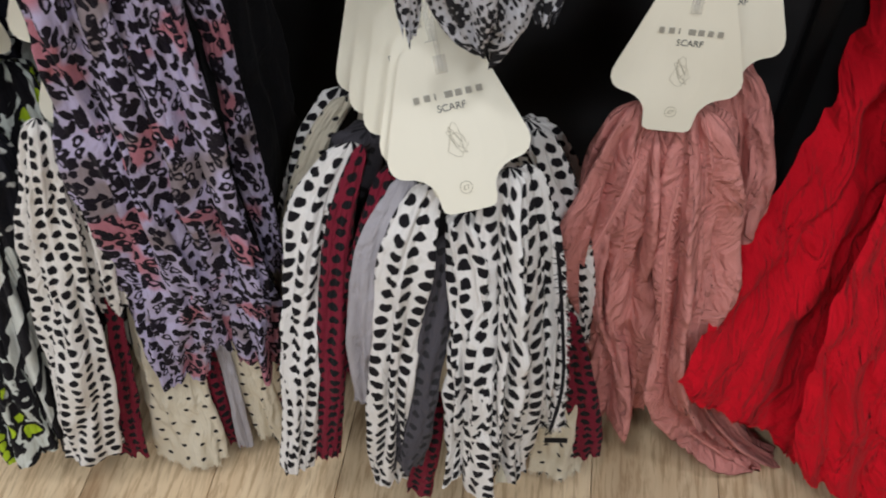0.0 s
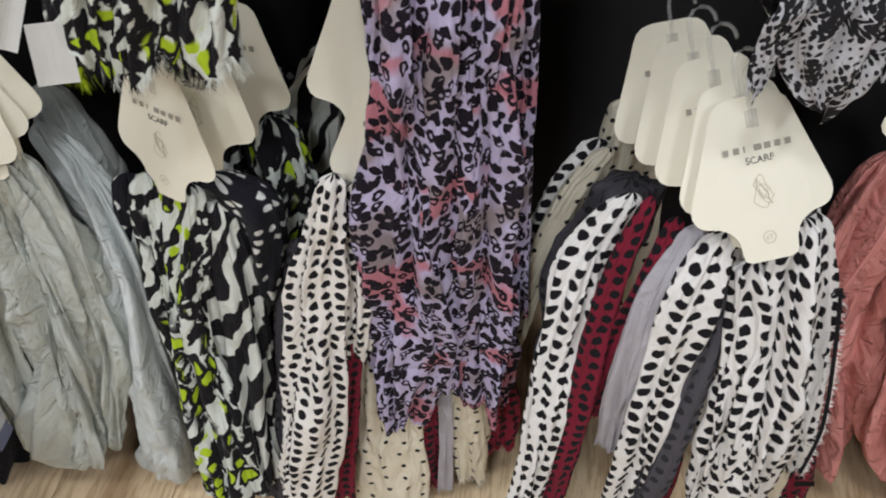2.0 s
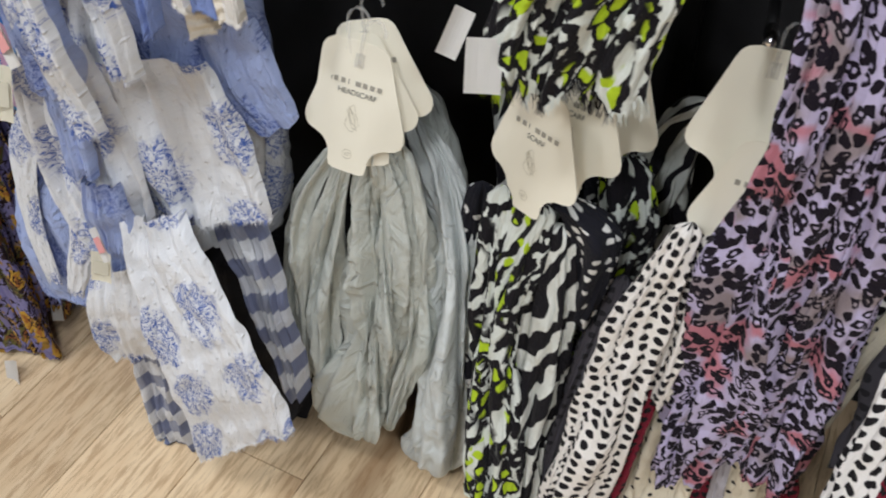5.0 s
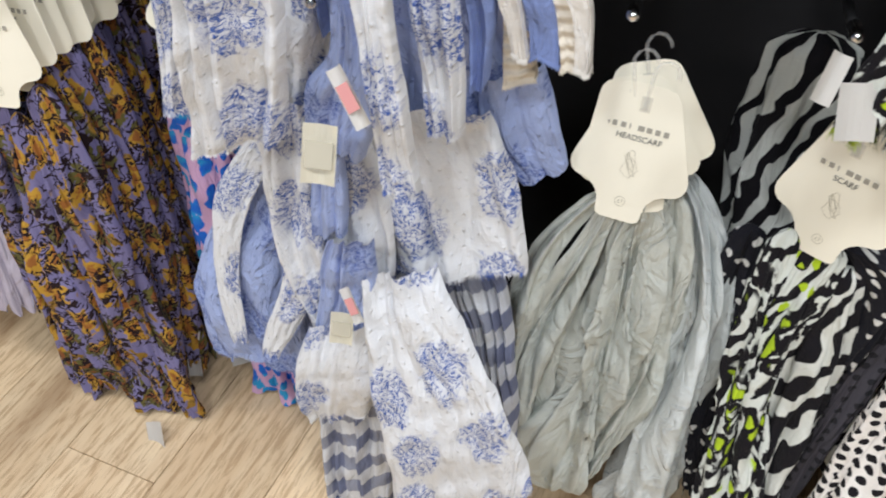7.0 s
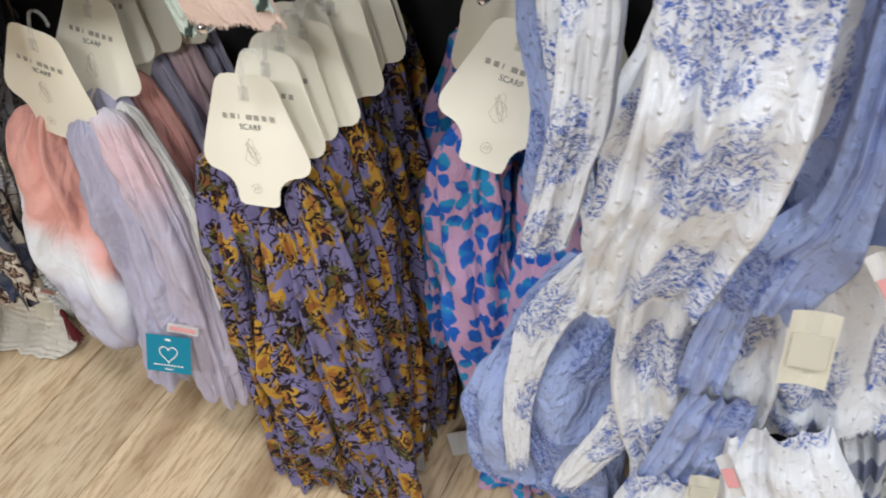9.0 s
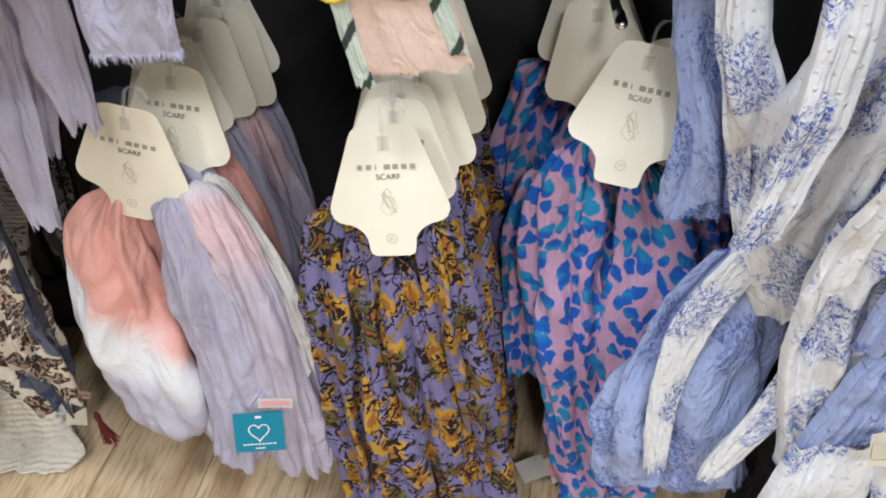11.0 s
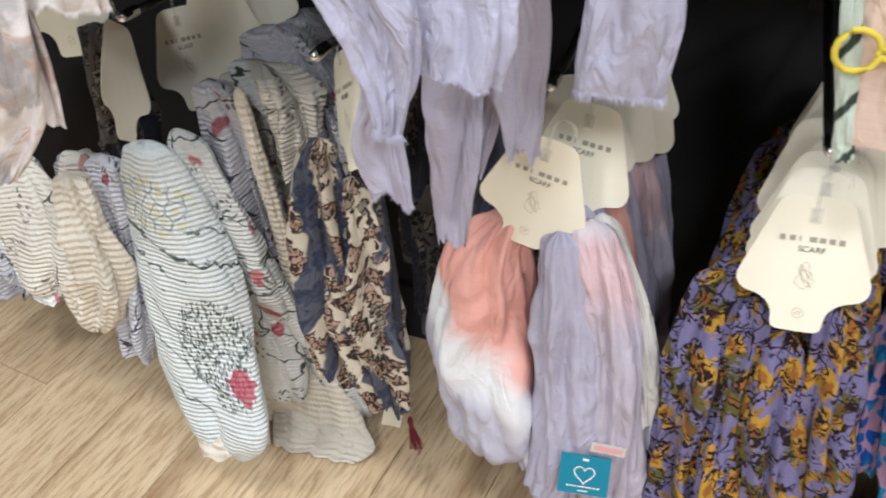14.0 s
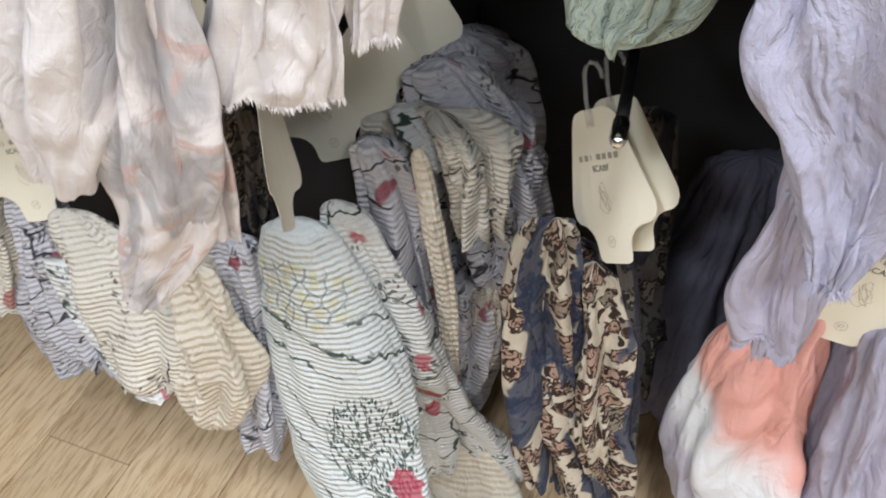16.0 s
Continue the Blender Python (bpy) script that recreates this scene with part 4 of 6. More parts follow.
drape(polka, "burgundy", [(-0.019, 0.53, 0.318, 0.013, 0.007), (-0.027, 0.51, 0.218, 0.017, 0.009), (-0.04, 0.5, 0.112, 0.019, 0.011)], 23, folds=3, amp=0.005)
frayed_edge(polka, "polka", [(0.106, 0.555, 0.559), (0.117, 0.53, 0.473), (0.124, 0.505, 0.382), (0.116, 0.49, 0.31)], 0.01, 24)
header_card(polka, pose(0.022, 0.543, 0.617, -36.6, -9.7, 7.1))
paper_label(polka, pose(0.123, 0.485, 0.299, -40, 20, 10), 0.03, 0.006, "black", "", "size_strip")
paper_label(polka, pose(0.068, 0.5, 0.24, -30, 20, 20), 0.018, 0.045, "card", "", "care_label")

polka2 = thing("polka_scarf", "cream and black dotted scarf behind others on its peg", "scarf", "scarves on the display wall")
drape(polka2, "polka", [(-0.115, 0.73, 0.601, 0.016, 0.009), (-0.155, 0.72, 0.534, 0.016, 0.009), (-0.184, 0.7, 0.444, 0.016, 0.009)], 25, folds=3, amp=0.005)
drape(polka2, "creamdots", [(-0.106, 0.71, 0.606, 0.014, 0.008), (-0.143, 0.7, 0.544, 0.016, 0.009), (-0.178, 0.68, 0.446, 0.017, 0.009), (-0.201, 0.66, 0.344, 0.015, 0.008), (-0.22, 0.65, 0.214, 0.012, 0.007)], 26, folds=3, amp=0.005, fringe=0.008)
drape(polka2, "polka", [(0.095, 0.69, 0.576, 0.015, 0.009), (0.132, 0.66, 0.466, 0.022, 0.012), (0.151, 0.65, 0.376, 0.022, 0.012), (0.166, 0.64, 0.272, 0.017, 0.01)], 27, folds=4, amp=0.006, fringe=0.01)
header_card(polka2, pose(0.014, 0.562, 0.618, -36, -9, 7))

polka3 = thing("polka_scarf", "dotted scarf hanging last of those on its peg", "scarf", "scarves on the display wall")
drape(polka3, "polka", [(0.093, 0.78, 0.503, 0.033, 0.018), (0.112, 0.77, 0.418, 0.057, 0.031), (0.129, 0.74, 0.263, 0.062, 0.034), (0.144, 0.7, 0.034, 0.052, 0.029)], 28, folds=6)
drape(polka3, "darkgrey", [(-0.084, 0.68, 0.578, 0.035, 0.019), (-0.109, 0.66, 0.468, 0.038, 0.021), (-0.135, 0.62, 0.303, 0.035, 0.019)], 29, folds=6)
header_card(polka3, pose(-0.004, 0.6, 0.619, -34, -9, 6))
header_card(polka3, pose(-0.02, 0.632, 0.617, -32, -8, 6), full=False)

polka4 = thing("polka_scarf", "cream dotted scarf at the back of its peg", "scarf", "scarves on the display wall")
drape(polka4, "creamdots", [(-0.06, 0.79, 0.6, 0.03, 0.016), (-0.07, 0.78, 0.45, 0.045, 0.02), (-0.08, 0.76, 0.25, 0.045, 0.02)], 161, folds=4)
header_card(polka4, pose(-0.036, 0.669, 0.613, -30, -7, 6), full=True)

snake = thing("snake_print_scarf", "black and white snake print scarf folded over an upper peg", "scarf", "scarves on the display wall")
drape(snake, "snake", [(0.023, 0.58, 1.12, 0.026, 0.015), (0.023, 0.55, 0.904, 0.034, 0.019), (0.024, 0.55, 0.862, 0.04, 0.022), (0.025, 0.555, 0.816, 0.039, 0.021), (0.031, 0.56, 0.777, 0.022, 0.012)], 30, folds=5, amp=0.008, hem=0.02, closed=True)
drape(snake, "snake", [(-0.021, 0.59, 1.12, 0.008, 0.005), (-0.021, 0.56, 0.899, 0.011, 0.006), (-0.026, 0.56, 0.856, 0.012, 0.007), (-0.029, 0.57, 0.811, 0.01, 0.006), (-0.029, 0.57, 0.794, 0.005, 0.003)], 31, folds=3, amp=0.006)
drape(snake, "snake", [(0.068, 0.6, 1.12, 0.012, 0.007), (0.068, 0.57, 0.893, 0.016, 0.009), (0.072, 0.57, 0.849, 0.016, 0.009), (0.076, 0.58, 0.814, 0.015, 0.008), (0.077, 0.58, 0.796, 0.01, 0.005)], 32, folds=3, amp=0.006)

leo = thing("leopard_scarf", "long lilac and pink leopard print scarf", "scarf", "scarves on the display wall")
drape(leo, "leopard", [(-0.313, 0.625, 1.12, 0.02, 0.011), (-0.313, 0.595, 0.884, 0.026, 0.014), (-0.317, 0.595, 0.814, 0.028, 0.015), (-0.32, 0.6, 0.686, 0.037, 0.02), (-0.321, 0.6, 0.57, 0.043, 0.024), (-0.325, 0.6, 0.426, 0.048, 0.027), (-0.335, 0.6, 0.323, 0.047, 0.026), (-0.346, 0.6, 0.224, 0.033, 0.018)], 33, folds=5, amp=0.008, hem=0.012, full=1.1)
drape(leo, "leopard", [(-0.279, 0.63, 1.12, 0.016, 0.01), (-0.279, 0.6, 0.881, 0.021, 0.012), (-0.282, 0.6, 0.751, 0.025, 0.013), (-0.282, 0.605, 0.605, 0.028, 0.015), (-0.285, 0.61, 0.454, 0.029, 0.016), (-0.292, 0.61, 0.294, 0.03, 0.016)], 34, folds=4, amp=0.007, full=1.1)
drape(leo, "leopard", [(-0.244, 0.63, 1.12, 0.018, 0.01), (-0.244, 0.6, 0.88, 0.024, 0.013), (-0.245, 0.6, 0.78, 0.025, 0.014), (-0.242, 0.605, 0.643, 0.027, 0.015), (-0.239, 0.61, 0.512, 0.028, 0.015), (-0.237, 0.61, 0.366, 0.03, 0.016), (-0.235, 0.61, 0.254, 0.026, 0.014)], 35, folds=5, amp=0.008, full=1.1)
drape(leo, "leopard", [(-0.214, 0.68, 1.12, 0.008, 0.005), (-0.214, 0.65, 0.85, 0.011, 0.006), (-0.208, 0.65, 0.71, 0.013, 0.007), (-0.206, 0.65, 0.557, 0.013, 0.007), (-0.202, 0.65, 0.402, 0.012, 0.007)], 36, folds=3, amp=0.005)

dotted = thing("dotted_scarf", "cream scarf with black brush dots and burgundy edge", "scarf", "scarves on the display wall")
drape(dotted, "polka_small", [(-0.392, 0.63, 0.649, 0.013, 0.007), (-0.407, 0.615, 0.581, 0.024, 0.013), (-0.428, 0.6, 0.47, 0.031, 0.017), (-0.45, 0.58, 0.319, 0.033, 0.018), (-0.482, 0.555, 0.118, 0.036, 0.02)], 37, folds=4, amp=0.007)
drape(dotted, "polka_small", [(-0.369, 0.635, 0.633, 0.012, 0.007), (-0.379, 0.625, 0.516, 0.02, 0.011), (-0.396, 0.61, 0.37, 0.018, 0.01)], 38, folds=3, amp=0.006)
drape(dotted, "burgundy", [(-0.393, 0.62, 0.401, 0.012, 0.007), (-0.418, 0.6, 0.246, 0.015, 0.008), (-0.443, 0.575, 0.077, 0.018, 0.01)], 39, folds=3, amp=0.005)
drape(dotted, "darkgrey", [(-0.455, 0.68, 0.504, 0.014, 0.008), (-0.488, 0.65, 0.34, 0.018, 0.01), (-0.516, 0.63, 0.185, 0.02, 0.011), (-0.541, 0.6, 0.029, 0.02, 0.011)], 40, folds=4, amp=0.006)
drape(dotted, "creamdots", [(-0.356, 0.64, 0.374, 0.028, 0.015), (-0.365, 0.62, 0.227, 0.034, 0.019), (-0.366, 0.6, 0.143, 0.041, 0.022), (-0.368, 0.585, 0.038, 0.048, 0.026)], 41, folds=3, amp=0.006, fringe=0.01)
drape(dotted, "burgundy", [(-0.317, 0.65, 0.312, 0.016, 0.009), (-0.317, 0.63, 0.21, 0.02, 0.011), (-0.311, 0.62, 0.038, 0.018, 0.01)], 42, folds=3)
drape(dotted, "creamdots", [(-0.263, 0.64, 0.349, 0.02, 0.011), (-0.262, 0.63, 0.209, 0.023, 0.013), (-0.257, 0.62, 0.055, 0.02, 0.011)], 43, folds=3, amp=0.005, fringe=0.014)
drape(dotted, "burgundy", [(-0.225, 0.65, 0.358, 0.021, 0.012), (-0.222, 0.64, 0.192, 0.026, 0.014), (-0.22, 0.63, 0.118, 0.022, 0.012)], 44, folds=3, fringe=0.008)
drape(dotted, "greyband", [(-0.292, 0.64, 0.301, 0.01, 0.006), (-0.292, 0.62, 0.167, 0.009, 0.005), (-0.298, 0.61, 0.04, 0.01, 0.005)], 45, folds=2)
header_card(dotted, pose(-0.340, 0.637, 0.584, -12, 3, -8))

dotted2 = thing("dotted_scarf", "black and white striped scarf behind others", "scarf", "scarves on the display wall")
drape(dotted2, "zebra", [(-0.397, 0.8, 0.68, 0.025, 0.013), (-0.43, 0.8, 0.62, 0.026, 0.014), (-0.45, 0.78, 0.526, 0.034, 0.019), (-0.457, 0.74, 0.365, 0.037, 0.02), (-0.48, 0.7, 0.161, 0.041, 0.022)], 46, folds=5)
# black filler added for the dark gap behind the leopard scarf
drape(dotted2, "gap_black", [(-0.274, 0.82, 0.727, 0.072, 0.039), (-0.277, 0.8, 0.504, 0.083, 0.046), (-0.302, 0.74, 0.096, 0.095, 0.052)], 47, folds=7)
header_card(dotted2, pose(-0.356, 0.678, 0.656, -19.855, 2.8, -2.1), full=False)

limes = thing("animal_print_scarf", "black white and lime animal print scarf", "scarf", "scarves on the display wall")
drape(limes, "limes", [(-0.604, 0.678, 0.61, 0.014, 0.008), (-0.612, 0.658, 0.512, 0.022, 0.012), (-0.615, 0.638, 0.382, 0.025, 0.014), (-0.605, 0.608, 0.237, 0.025, 0.014), (-0.598, 0.568, 0.094, 0.029, 0.016)], 48, folds=4, amp=0.008)
drape(limes, "limes", [(-0.562, 0.668, 0.602, 0.02, 0.011), (-0.576, 0.653, 0.517, 0.023, 0.012), (-0.59, 0.633, 0.388, 0.023, 0.013), (-0.588, 0.603, 0.245, 0.025, 0.014), (-0.582, 0.568, 0.093, 0.029, 0.016)], 49, folds=4, amp=0.007)
drape(limes, "zebra", [(-0.532, 0.668, 0.572, 0.024, 0.013), (-0.535, 0.653, 0.488, 0.035, 0.019), (-0.541, 0.638, 0.38, 0.038, 0.021), (-0.548, 0.618, 0.233, 0.033, 0.018), (-0.551, 0.588, 0.104, 0.027, 0.015)], 50, folds=5, amp=0.008)
drape(limes, "navydot", [(-0.534, 0.678, 0.6, 0.026, 0.015), (-0.501, 0.668, 0.576, 0.035, 0.019), (-0.49, 0.668, 0.518, 0.029, 0.016), (-0.496, 0.668, 0.429, 0.023, 0.013)], 51, folds=4, amp=0.008)
header_card(limes, pose(-0.58, 0.67, 0.589, -10, 2, -30))

limes2 = thing("animal_print_scarf", "black white and lime scarf behind another on its peg", "scarf", "scarves on the display wall")
drape(limes2, "limes", [(-0.481, 0.75, 0.617, 0.031, 0.017), (-0.47, 0.73, 0.555, 0.035, 0.019), (-0.48, 0.71, 0.473, 0.034, 0.019), (-0.507, 0.7, 0.345, 0.032, 0.018), (-0.545, 0.68, 0.193, 0.032, 0.017)], 52, folds=6, amp=0.008)
header_card(limes2, pose(-0.543, 0.696, 0.607, -12, 0, -22))

limes3 = thing("animal_print_scarf", "black and white animal print scarf last on its peg", "scarf", "scarves on the display wall")
drape(limes3, "navydot", [(-0.527, 0.85, 0.625, 0.04, 0.022), (-0.513, 0.84, 0.548, 0.049, 0.027), (-0.523, 0.82, 0.389, 0.053, 0.029), (-0.572, 0.78, 0.119, 0.052, 0.029)], 53, folds=6, amp=0.008)
header_card(limes3, pose(-0.513, 0.746, 0.607, -12, -1, -18))

drape(limes2, "navydot", [(-0.64, 0.71, 0.58, 0.016, 0.009), (-0.644, 0.7, 0.495, 0.02, 0.011), (-0.646, 0.69, 0.389, 0.019, 0.01), (-0.639, 0.67, 0.232, 0.017, 0.009), (-0.627, 0.65, 0.107, 0.016, 0.009)], 159, folds=4, amp=0.008)
drape(limes3, "zebra", [(-0.598, 0.86, 0.74, 0.055, 0.025), (-0.6, 0.84, 0.64, 0.062, 0.028), (-0.6, 0.82, 0.51, 0.06, 0.028), (-0.595, 0.79, 0.355, 0.055, 0.026), (-0.585, 0.75, 0.169, 0.05, 0.024)], 160, folds=5, amp=0.009)

limetop = thing("animal_print_scarf", "lime leopard scarf with frayed hem from an upper peg", "scarf", "scarves on the display wall")
drape(limetop, "limes", [(-0.547, 0.635, 1.12, 0.016, 0.009), (-0.547, 0.605, 0.929, 0.021, 0.011), (-0.562, 0.605, 0.879, 0.024, 0.013), (-0.574, 0.605, 0.834, 0.023, 0.013), (-0.579, 0.605, 0.793, 0.024, 0.013)], 54, fringe=0.016, folds=4, amp=0.007)
drape(limetop, "limes", [(-0.495, 0.635, 1.12, 0.016, 0.009), (-0.495, 0.605, 0.928, 0.021, 0.011), (-0.508, 0.605, 0.878, 0.022, 0.012), (-0.52, 0.605, 0.833, 0.023, 0.013), (-0.532, 0.605, 0.797, 0.025, 0.014)], 55, fringe=0.016, folds=4, amp=0.007)
drape(limetop, "limes", [(-0.451, 0.645, 1.12, 0.013, 0.008), (-0.451, 0.615, 0.922, 0.018, 0.01), (-0.462, 0.615, 0.871, 0.02, 0.011), (-0.473, 0.615, 0.825, 0.021, 0.012), (-0.478, 0.615, 0.789, 0.021, 0.012)], 56, fringe=0.016, folds=4, amp=0.007)
paper_label(limetop, pose(-0.601, 0.610, 0.842, -30, 0, 10), 0.034, 0.05, "paper", "", "care_label")
paper_label(limetop, pose(-0.620, 0.615, 0.865, -30, 25, 10), 0.02, 0.045, "paper", "", "care_label")

sage = thing("headscarf", "grey green crinkled headscarf looped on a card", "scarf", "scarves on the display wall")
drape(sage, "sage", [(-0.805, 0.678, 0.628, 0.013, 0.008), (-0.869, 0.677, 0.524, 0.017, 0.009), (-0.904, 0.675, 0.391, 0.019, 0.01), (-0.919, 0.665, 0.252, 0.017, 0.009), (-0.924, 0.66, 0.152, 0.011, 0.006)], 57, folds=4, amp=0.0105, tuck=1.25)
drape(sage, "sage", [(-0.797, 0.674, 0.622, 0.011, 0.007), (-0.828, 0.667, 0.513, 0.017, 0.009), (-0.862, 0.67, 0.386, 0.021, 0.011), (-0.877, 0.665, 0.267, 0.023, 0.012), (-0.879, 0.66, 0.18, 0.016, 0.009)], 58, folds=4, amp=0.0105, tuck=1.25)
drape(sage, "sage", [(-0.761, 0.68, 0.633, 0.015, 0.008), (-0.769, 0.665, 0.549, 0.031, 0.017), (-0.773, 0.65, 0.434, 0.041, 0.023), (-0.788, 0.64, 0.302, 0.043, 0.024), (-0.81, 0.635, 0.165, 0.041, 0.023), (-0.827, 0.63, 0.066, 0.031, 0.017)], 59, folds=6, amp=0.015, tuck=1.25, closed=True)
drape(sage, "sage", [(-0.733, 0.69, 0.632, 0.013, 0.007), (-0.723, 0.68, 0.548, 0.021, 0.012), (-0.725, 0.67, 0.428, 0.024, 0.013), (-0.738, 0.66, 0.296, 0.025, 0.013), (-0.768, 0.655, 0.157, 0.021, 0.012), (-0.781, 0.65, 0.09, 0.014, 0.008)], 60, folds=4, amp=0.012, tuck=1.25, closed=True)
header_card(sage, pose(-0.792, 0.66, 0.606, -22, 4, -7), word="HEADSCARF")

sage2 = thing("headscarf", "grey green headscarf with lurex thread behind another", "scarf", "scarves on the display wall")
drape(sage2, "silver", [(-0.735, 0.75, 0.623, 0.017, 0.009), (-0.696, 0.72, 0.567, 0.024, 0.013), (-0.676, 0.69, 0.475, 0.027, 0.015), (-0.678, 0.67, 0.354, 0.033, 0.018), (-0.68, 0.655, 0.221, 0.042, 0.023), (-0.701, 0.645, 0.079, 0.055, 0.031), (-0.717, 0.64, 0.008, 0.057, 0.031)], 61, folds=5, amp=0.012, tuck=1.25, closed=True)
header_card(sage2, pose(-0.765, 0.673, 0.61, -20.075, -9.2, 6.7), word="HEADSCARF")

sage3 = thing("headscarf", "grey headscarf last of those on its peg", "scarf", "scarves on the display wall")
drape(sage3, "sage", [(-0.765, 0.84, 0.606, 0.025, 0.014), (-0.755, 0.82, 0.452, 0.035, 0.02), (-0.77, 0.8, 0.231, 0.04, 0.022), (-0.79, 0.78, 0.08, 0.035, 0.02)], 62, folds=6)
# added black filler, stands in for the darkness beside the headscarves
drape(sage3, "gap_black", [(-0.904, 0.84, 0.3, 0.088, 0.048), (-0.95, 0.82, 0.092, 0.097, 0.054), (-1.007, 0.79, 0.006, 0.085, 0.047)], 63, folds=6)
header_card(sage3, pose(-0.751, 0.69, 0.621, -20.185, -10.2, 7.5), word="HEADSCARF")

toile = thing("toile_scarf", "white scarf with blue sprigs and frayed edges", "scarf", "scarves on the display wall")
panel(toile, "toile", [(-1.177, 1.13, -1.075, 1.13, 0.52), (-1.177, 0.943, -1.075, 0.956, 0.5), (-1.189, 0.878, -1.08, 0.897, 0.505), (-1.204, 0.806, -1.092, 0.832, 0.515), (-1.22, 0.721, -1.108, 0.766, 0.525)], 64, folds=3, amp=0.009, fringe=0.005)
panel(toile, "toile", [(-1.245, 1.13, -1.201, 1.13, 0.59), (-1.245, 0.901, -1.201, 0.907, 0.57), (-1.259, 0.818, -1.213, 0.831, 0.57), (-1.275, 0.737, -1.229, 0.75, 0.57)], 65, folds=2, amp=0.006, fringe=0.005)
panel(toile, "toile", [(-1.011, 1.13, -0.975, 1.13, 0.505), (-1.011, 0.971, -0.975, 0.976, 0.485), (-1.007, 0.893, -0.971, 0.899, 0.485), (-1.004, 0.81, -0.967, 0.818, 0.487), (-1.0, 0.74, -0.964, 0.738, 0.49)], 66, folds=2, amp=0.008, fringe=0.006)
panel(toile, "toile", [(-0.978, 1.13, -0.938, 1.13, 0.55), (-0.978, 0.954, -0.938, 0.959, 0.53), (-0.973, 0.871, -0.933, 0.878, 0.53), (-0.966, 0.786, -0.933, 0.787, 0.53)], 67, folds=2, amp=0.008, fringe=0.006)
panel(toile, "toileblue", [(-1.054, 1.13, -1.024, 1.13, 0.565), (-1.054, 0.937, -1.024, 0.941, 0.545), (-1.054, 0.882, -1.021, 0.881, 0.545), (-1.068, 0.84, -1.016, 0.826, 0.545), (-1.096, 0.799, -1.018, 0.78, 0.55), (-1.105, 0.731, -1.042, 0.721, 0.555)], 68, folds=3, amp=0.008)
panel(toile, "blue", [(-0.941, 1.13, -0.918, 1.13, 0.58), (-0.941, 0.944, -0.918, 0.947, 0.56), (-0.934, 0.886, -0.912, 0.895, 0.56), (-0.934, 0.814, -0.916, 0.823, 0.56)], 69, folds=2, amp=0.006)
panel(toile, "blue", [(-1.112, 1.13, -1.066, 1.13, 0.65), (-1.112, 0.904, -1.066, 0.909, 0.64), (-1.109, 0.86, -1.068, 0.866, 0.64), (-1.105, 0.813, -1.073, 0.824, 0.64)], 70, folds=2, amp=0.01)
panel(toile, "offwhite", [(-0.912, 1.13, -0.893, 1.13, 0.59), (-0.912, 0.943, -0.893, 0.945, 0.57), (-0.903, 0.885, -0.886, 0.888, 0.57), (-0.898, 0.854, -0.882, 0.854, 0.57)], 71, folds=1, amp=0.004, fringe=0.006)
panel(toile, "blue", [(-0.896, 1.13, -0.869, 1.13, 0.594), (-0.896, 0.943, -0.869, 0.946, 0.574), (-0.886, 0.885, -0.86, 0.89, 0.574), (-0.882, 0.851, -0.855, 0.851, 0.574)], 72, folds=1, amp=0.005, fringe=0.006)
panel(toile, "peach", [(-0.871, 1.13, -0.854, 1.13, 0.598), (-0.871, 0.944, -0.854, 0.946, 0.578), (-0.86, 0.887, -0.842, 0.89, 0.578), (-0.854, 0.845, -0.835, 0.845, 0.578)], 73, folds=1, amp=0.004, fringe=0.006)
panel(toile, "offwhite", [(-0.857, 1.13, -0.84, 1.13, 0.59), (-0.857, 0.95, -0.84, 0.952, 0.57), (-0.847, 0.894, -0.829, 0.897, 0.57), (-0.84, 0.848, -0.824, 0.845, 0.57)], 156, folds=1, amp=0.004, fringe=0.006)
panel(toile, "peach", [(-0.914, 0.872, -0.879, 0.861, 0.6), (-0.912, 0.839, -0.88, 0.838, 0.6), (-0.909, 0.804, -0.878, 0.814, 0.6)], 157, folds=1, amp=0.004, fringe=0.006)
paper_label(toile, pose(-1.047, 0.480, 0.818, -25, 3, 5), 0.032, 0.055, "card", "paleink", "price_label")
paper_label(toile, pose(-1.027, 0.478, 0.879, -25, -35, 5), 0.016, 0.055, "paper", "redink", "care_label")

toilelow = thing("toile_scarf", "white and blue sprigged scarf with tufts in loose layers", "scarf", "scarves on the display wall")
panel(toilelow, "toile", [(-1.165, 0.736, -1.075, 0.753, 0.61), (-1.185, 0.665, -1.053, 0.694, 0.6), (-1.187, 0.594, -1.041, 0.639, 0.595), (-1.182, 0.518, -1.035, 0.569, 0.59), (-1.163, 0.438, -1.044, 0.467, 0.585), (-1.155, 0.363, -1.057, 0.398, 0.585)], 74, folds=3, amp=0.012)
panel(toilelow, "toile", [(-1.106, 0.73, -0.932, 0.743, 0.635), (-1.086, 0.655, -0.91, 0.687, 0.63), (-1.069, 0.576, -0.891, 0.614, 0.62), (-1.054, 0.511, -0.882, 0.539, 0.61)], 75, folds=3, amp=0.012, fringe=0.01)
panel(toilelow, "toileblue", [(-0.949, 0.767, -0.886, 0.784, 0.665), (-0.947, 0.712, -0.873, 0.747, 0.665), (-0.93, 0.67, -0.858, 0.694, 0.665), (-0.901, 0.631, -0.85, 0.658, 0.665)], 76, folds=2, amp=0.008)
panel(toilelow, "toileblue", [(-1.109, 0.712, -1.075, 0.712, 0.57), (-1.121, 0.648, -1.077, 0.651, 0.57), (-1.128, 0.589, -1.082, 0.597, 0.57)], 81, folds=2, amp=0.006)
